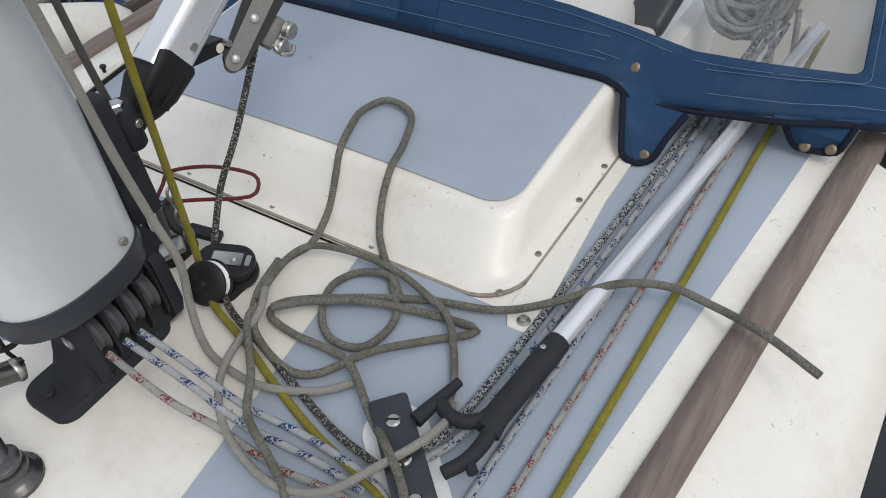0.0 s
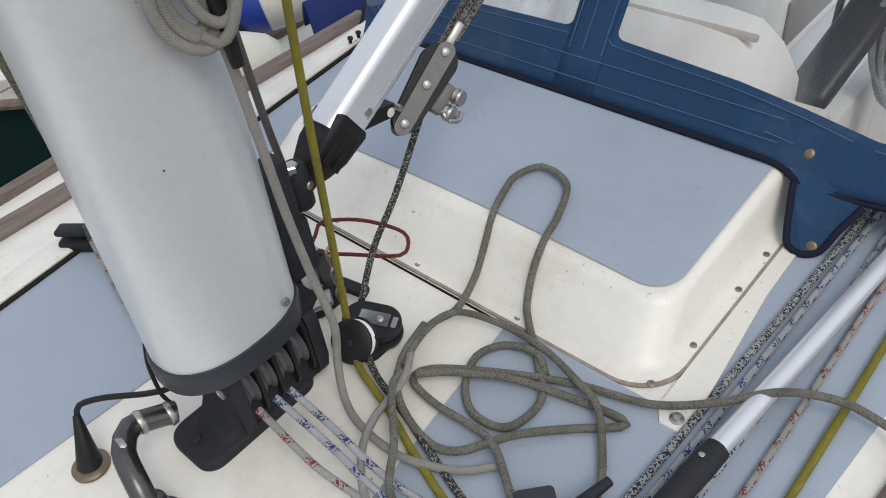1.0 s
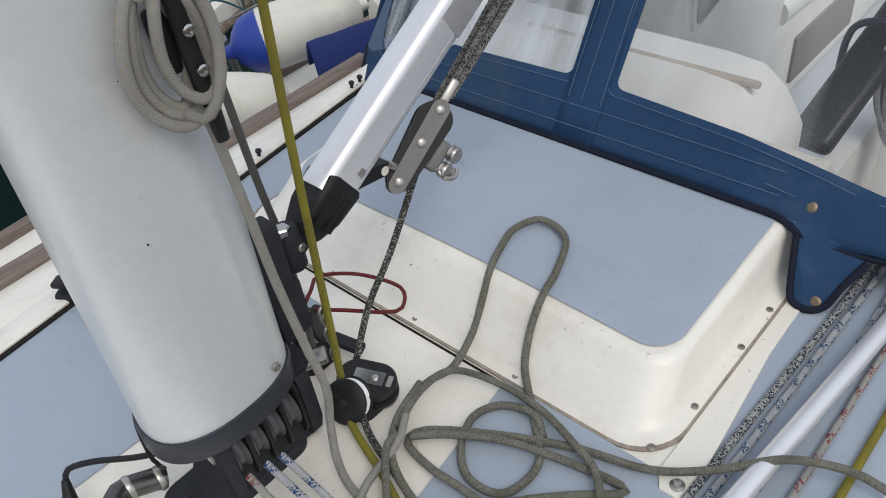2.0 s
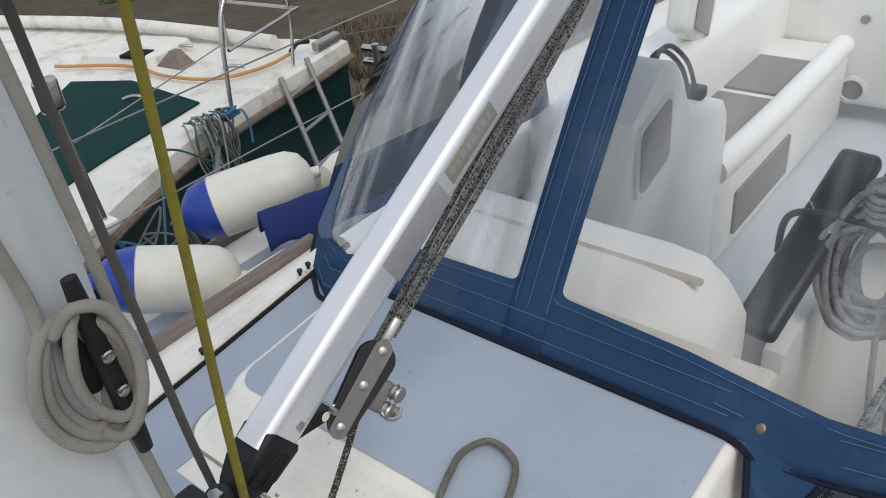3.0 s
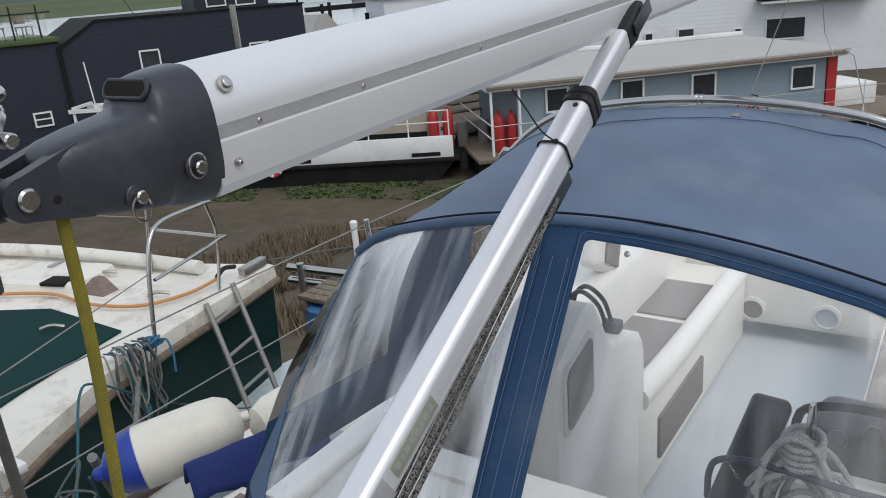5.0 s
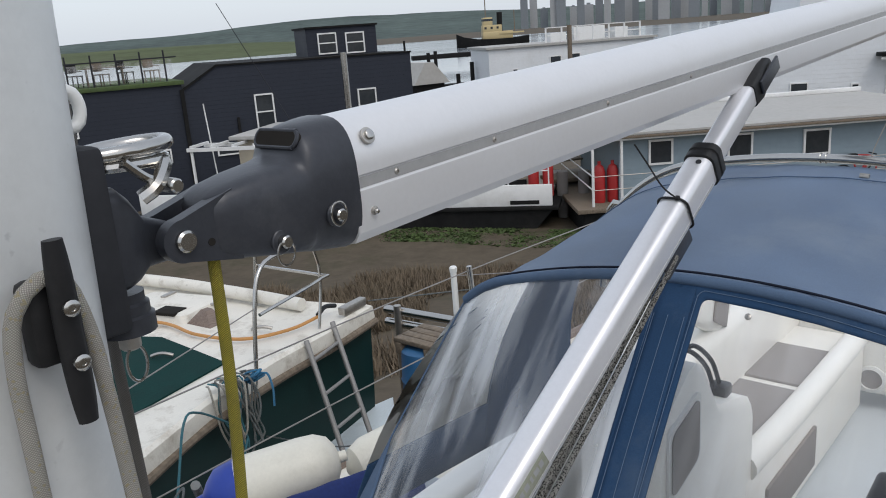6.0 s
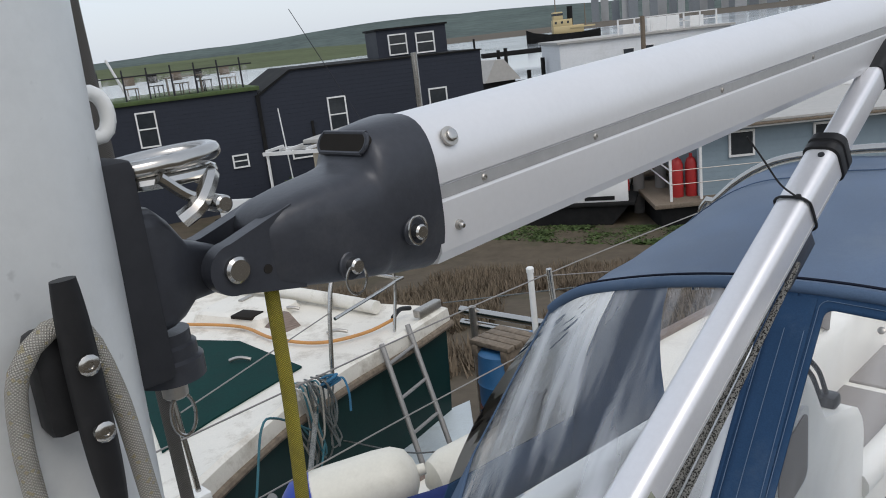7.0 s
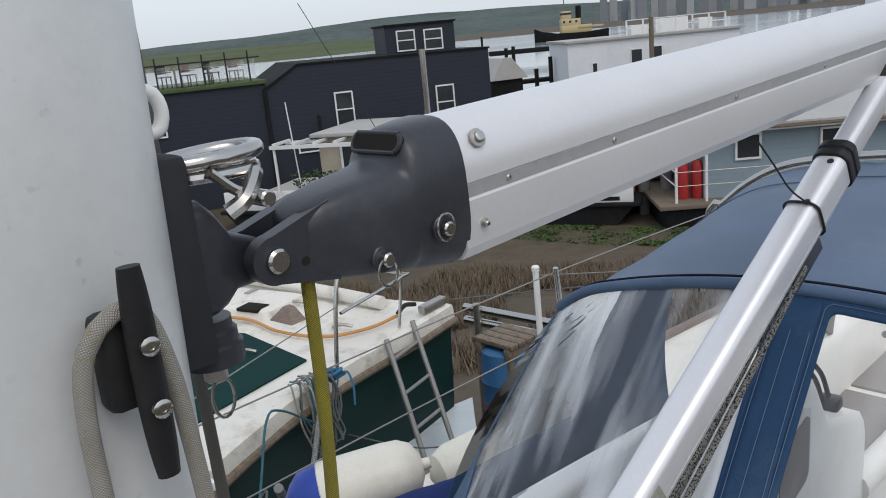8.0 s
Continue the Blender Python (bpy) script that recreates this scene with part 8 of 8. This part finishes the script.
        part("wheel", tube([c + f @ Vector((0.32 * math.cos(t), 0, 0.32 * math.sin(t))) for t in [2 * math_pi * q / 16 for q in range(16)]], 0.022, 6, 0.06, True), TAR, bike)
    c = on_wall(a, f, L * 0.66, -0.25, -3.80)
    part("frame", tube([c, c + f @ Vector((0.45, 0, 0.0)), c + f @ Vector((0.30, 0, 0.55)), c + f @ Vector((0.90, 0, 0.50)), c + f @ Vector((0.45, 0, 0.0)), c + f @ Vector((0.90, 0, 0.50)), c + f @ Vector((1.05, 0, 0.0))], 0.025, 6, 0.1), RED_PAINT, bike)
    part("handlebar", cyl(c + f @ Vector((0.88, -0.2, 0.62)), c + f @ Vector((0.88, 0.2, 0.62)), 0.018, sides=6), TAR, bike)
    part("saddle", box(c + f @ Vector((0.28, 0, 0.62)), (0.26, 0.14, 0.06), 0.02, f), TAR, bike)
    # gangway and piles between the barges
    gw = thing("gangway", "timber gangway between the houseboats", "gangway", at=tuple(bearing(-31.5, 26.5, -4.9)))
    part("walkway", box(bearing(-31.0, 27.5, -3.9), (2.6, 1.2, 0.12), 0.02, wall_frame(bearing(-33, 27), bearing(-29, 28))), RUB_WOOD, gw)
    for az in (-32.4, -30.9, -29.9):
        part("support_post", cyl(bearing(az, 25.6, -5.2), bearing(az, 25.6, -3.4), 0.18, sides=12), surface("pale_pile", (0.20, 0.19, 0.18), 0.8, vary=0.3, scale=1.0), gw)
    for k in range(4):
        part("step", box(bearing(-32.0, 29.0 + k * 0.5, -3.6 + k * 0.22), (1.4, 0.35, 0.06), 0.01, wall_frame(bearing(-33, 27), bearing(-29, 28))), RUB_WOOD, gw)


blue_house()


def white_houses():
    a, b = bearing(-26.5, 41), bearing(-3.5, 45)
    f = wall_frame(a, b)
    L = (b - a).length
    ob = thing("white_house", "large white boarded houseboat behind the others", "houseboat", group="houseboats", at=tuple(bearing(-16, 45, -5)))
    part("wall", prism(a, f, [(0, -5.0), (0, -1.6), (L * 0.38, -0.2), (L * 0.40, 2.6), (L, 2.6), (L, -5.0)], 0.0, 8.0), WHITE_SIDING, ob, "white boarded wall", smooth=False)
    windows_at(ob, a, b, f, [(-17.45, -16.35, -4.85, -6.2), (-19.6, -19.0, -5.0, -6.6), (-12.0, -9.6, -4.5, -5.8), (-13.9, -13.4, -5.0, -5.4)], -0.02, False)
    s0, s1 = spot(a, b, -12.6)[0], spot(a, b, -6)[0]
    part("balcony", block(a, f, s0, s1, -0.9, 0.0, -1.30, -1.12, 0.02), TAR, ob, "dark-edged balcony")
    part("balcony_front", block(a, f, s0, s1, -0.85, -0.80, -1.42, -1.28), WHITE_PAINT, ob)
    a2, b2 = bearing(-37.2, 58), bearing(-26, 62)
    f2 = wall_frame(a2, b2)
    L2 = (b2 - a2).length
    ob2 = thing("white_house", "low white flat-roofed houseboat by the river", "houseboat", group="houseboats", at=tuple(bearing(-32, 62, -5)))
    part("wall", block(a2, f2, 0, L2, 0, 6, -5.2, -0.30), WHITE_SIDING, ob2, "white boarded wall")
    part("roof", block(a2, f2, -0.2, L2 + 0.2, -0.2, 6.2, -0.30, -0.15), ROOF_FELT, ob2)
    windows_at(ob2, a2, b2, f2, [(-33.0, -32.2, -2.2, -3.3), (-31.7, -30.9, -2.1, -3.2), (-35.6, -35.2, -2.9, -3.6)], -0.02, False)
    for k in range(7):
        part("terrace_post", block(a2, f2, 4.5 + k * 1.2, 4.6 + k * 1.2, 1.0, 1.1, -0.15, 0.9), WHITE_PAINT, ob2)
    for z in (0.3, 0.85):
        part("terrace_rail", block(a2, f2, 4.5, 11.8, 1.0, 1.06, z, z + 0.06), WHITE_PAINT, ob2)
    for k, (s, w, h) in enumerate(((5.2, 1.2, 0.5), (7.0, 2.4, 0.8), (10.2, 1.0, 0.6))):
        part("terrace_locker", block(a2, f2, s, s + w, 2.0, 3.2, -0.15, h), WHITE_PAINT, ob2)
    # a timber pile and the dark jetty by the river
    jt = thing("jetty", "dark timber jetty with piles in the river", "jetty", at=tuple(bearing(-40, 70, -5.2)))
    part("mooring_post", cyl(bearing(-31.6, 56, -5.2), bearing(-31.6, 56, 1.0), 0.16, sides=10), RUB_WOOD, jt)
    for az, d, top in ((-42.2, 66, -1.4), (-41.4, 74, -0.6), (-40.9, 74, -0.5), (-39.4, 62, -2.0), (-38.4, 62, -1.2), (-38.0, 70, -0.8), (-43.0, 120, 0.2)):
        part("mooring_post", cyl(bearing(az, d, -6.0), bearing(az, d, top), 0.16, sides=8), TAR, jt)
    part("walkway", box(bearing(-40.2, 64, -3.0), (6.5, 1.4, 0.3), 0.05, wall_frame(bearing(-42, 64), bearing(-38, 66))), TAR, jt)
    part("walkway", box(bearing(-39.5, 150, -3.2), (16, 3.0, 0.8), 0.1, wall_frame(bearing(-42, 150), bearing(-37, 152))), TAR, jt)
    shed = thing("boat_shed", "dark shed with a pale pitched cover at the jetty", "shed", at=tuple(bearing(-41.2, 52, -5)))
    sa, sb = bearing(-42.4, 50), bearing(-40.4, 51)
    fs = wall_frame(sa, sb)
    part("body", block(sa, fs, 0, (sb - sa).length, 0, 2.5, -5.2, -1.9), TAR, shed)
    part("cover", prism(sa, fs, [(-0.2, -1.9), ((sb - sa).length + 0.3, -1.9), ((sb - sa).length * 0.6, -0.6), ((sb - sa).length * 0.3, -0.6)], -0.2, 2.6), ROOF_FELT, shed, smooth=False)


white_houses()


def tug():
    c = bearing(-36.8, 300, -5.15)
    f = wall_frame(bearing(-39.5, 300), bearing(-34, 306))
    ob = thing("tug_boat", "old black-hulled tug with a cream wheelhouse", "ship", at=tuple(c))
    rings = []
    for s, w, top in ((-13.5, 0.4, 4.8), (-11, 2.0, 3.6), (-6, 3.0, 2.6), (4, 3.1, 2.2), (11, 2.6, 2.6), (13, 1.6, 2.9)):
        rings.append([c + f @ Vector((s, y, z)) for y, z in ((-w, top), (-w * 0.8, 0.0), (-w * 0.3, -1.0), (w * 0.3, -1.0), (w * 0.8, 0.0), (w, top))])
    part("hull", loft(rings), TAR, ob, "black hull")
    cream = surface("cream_paint", (0.48, 0.38, 0.20), 0.6, vary=0.1)
    part("deckhouse", box(c + f @ Vector((1.5, 0, 3.6)), (11, 3.6, 2.6), 0.2, f), cream, ob)
    part("upper_deckhouse", box(c + f @ Vector((-0.5, 0, 6.0)), (7.0, 3.4, 2.4), 0.2, f), cream, ob)
    part("wheelhouse", box(c + f @ Vector((-2.0, 0, 8.5)), (3.4, 3.2, 2.8), 0.2, f), cream, ob)
    part("wheelhouse_window", box(c + f @ Vector((-2.0, 0, 9.0)), (3.5, 3.3, 0.8), 0, f), GLASS_DARK, ob)
    for s in (-3.0, -0.8, 1.4):
        part("porthole", box(c + f @ Vector((s, -1.72, 6.2)), (0.8, 0.1, 0.8), 0, f), GLASS_DARK, ob)
    part("funnel", cyl(c + f @ Vector((2.5, 0, 4.5)), c + f @ Vector((2.6, 0, 11.5)), 1.0, sides=16), TAR, ob)
    for s, h in ((-2.5, 20), (8, 12)):
        part("mast", cyl(c + f @ Vector((s, 0, 4)), c + f @ Vector((s, 0, h)), 0.18, sides=8), RUB_WOOD, ob)
    part("rail", box(c + f @ Vector((6.5, 0, 4.2)), (9, 4.4, 0.5), 0, f), cream, ob)


tug()

# ---- the far shore ----
def shore(name, d0, d1, span, crest, base, material, label, n=110, seed=0, rough=0.25):
    """A strip of far land whose crest stands at given elevations by bearing."""
    bm = bmesh.new()
    rows = []
    for k in range(n + 1):
        az = span[0] + (span[1] - span[0]) * k / n
        e = np.interp(az, [c[0] for c in crest], [c[1] for c in crest])
        top = EYE0.z + d1 * math.tan(radians(float(e))) + rough * d1 * 0.004 * noise.noise((az * 1.7, seed, 0)) + rough * d1 * 0.0025 * noise.noise((az * 6, seed, 4))
        row = []
        for j in range(7):
            t = j / 6
            p = bearing(az, d0 + (d1 - d0) * t)
            p.z = base + (top - base) * t ** 1.3
            row.append(bm.verts.new(p))
        q = bearing(az, d1 + 200)
        q.z = base - 5
        row.append(bm.verts.new(q))
        rows.append(row)
    for r0, r1 in zip(rows, rows[1:]):
        for j in range(7):
            bm.faces.new((r0[j], r0[j + 1], r1[j + 1], r1[j]))
    tagged(part(name, bm, material), label, "hills", kind="structure")


# bluish grey-green base, with the distance haze mixed into the colour
HILL = surface("haze_tinted_hill", (0.080, 0.102, 0.094), 1.0, gloss=0.1, vary=0.45, scale=0.006, grain=0.05, bump=0.0, dirt=(0.06, 0.085, 0.085), dirt_amount=0.7, dirt_scale=0.02)
MARSH = surface("far_marsh_green", (0.085, 0.100, 0.048), 1.0, gloss=0.1, vary=0.45, scale=0.01, grain=0.1, bump=0.0, dirt=(0.06, 0.08, 0.04), dirt_amount=0.7, dirt_scale=0.02)
shore("far_hills", 1100, 1700, (-115, 45), [(-115, 0.5), (-72, 0.55), (-64, 0.85), (-57, 1.0), (-52, 1.3), (-48, 1.45), (-39, 1.25), (-34, 1.0), (-20, 0.9), (45, 0.8)], -5.5, HILL, "wooded hills beyond the estuary, haze put in their colour", seed=1)
shore("far_marsh", 430, 1000, (-115, -43.5), [(-115, 0.2), (-60, 0.3), (-54, 0.2), (-48, -0.1), (-43.5, -0.35)], -5.6, MARSH, "green marsh on the far bank", seed=7, rough=0.1)


def skyline():
    rnd = random.Random(21)
    # flat greys that include the haze of distance
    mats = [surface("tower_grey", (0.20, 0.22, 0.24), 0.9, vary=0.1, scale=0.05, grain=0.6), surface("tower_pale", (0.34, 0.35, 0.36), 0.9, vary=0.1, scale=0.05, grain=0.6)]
    for k in range(30):
        az = -34.5 + k * 0.62 + rnd.uniform(-0.15, 0.15)
        d = rnd.uniform(930, 1050)
        h, w = rnd.uniform(22, 44), rnd.uniform(6, 12)
        ob = thing("tower_block", "tower block on the far shore, haze put in its grey", "tower", group="far towers", at=tuple(bearing(az, d, -5)))
        f = wall_frame(bearing(az - 1, d), bearing(az + 1, d))
        c = bearing(az, d, -5 + h / 2)
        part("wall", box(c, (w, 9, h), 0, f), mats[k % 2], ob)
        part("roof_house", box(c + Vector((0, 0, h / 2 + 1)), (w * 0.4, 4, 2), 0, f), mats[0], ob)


skyline()
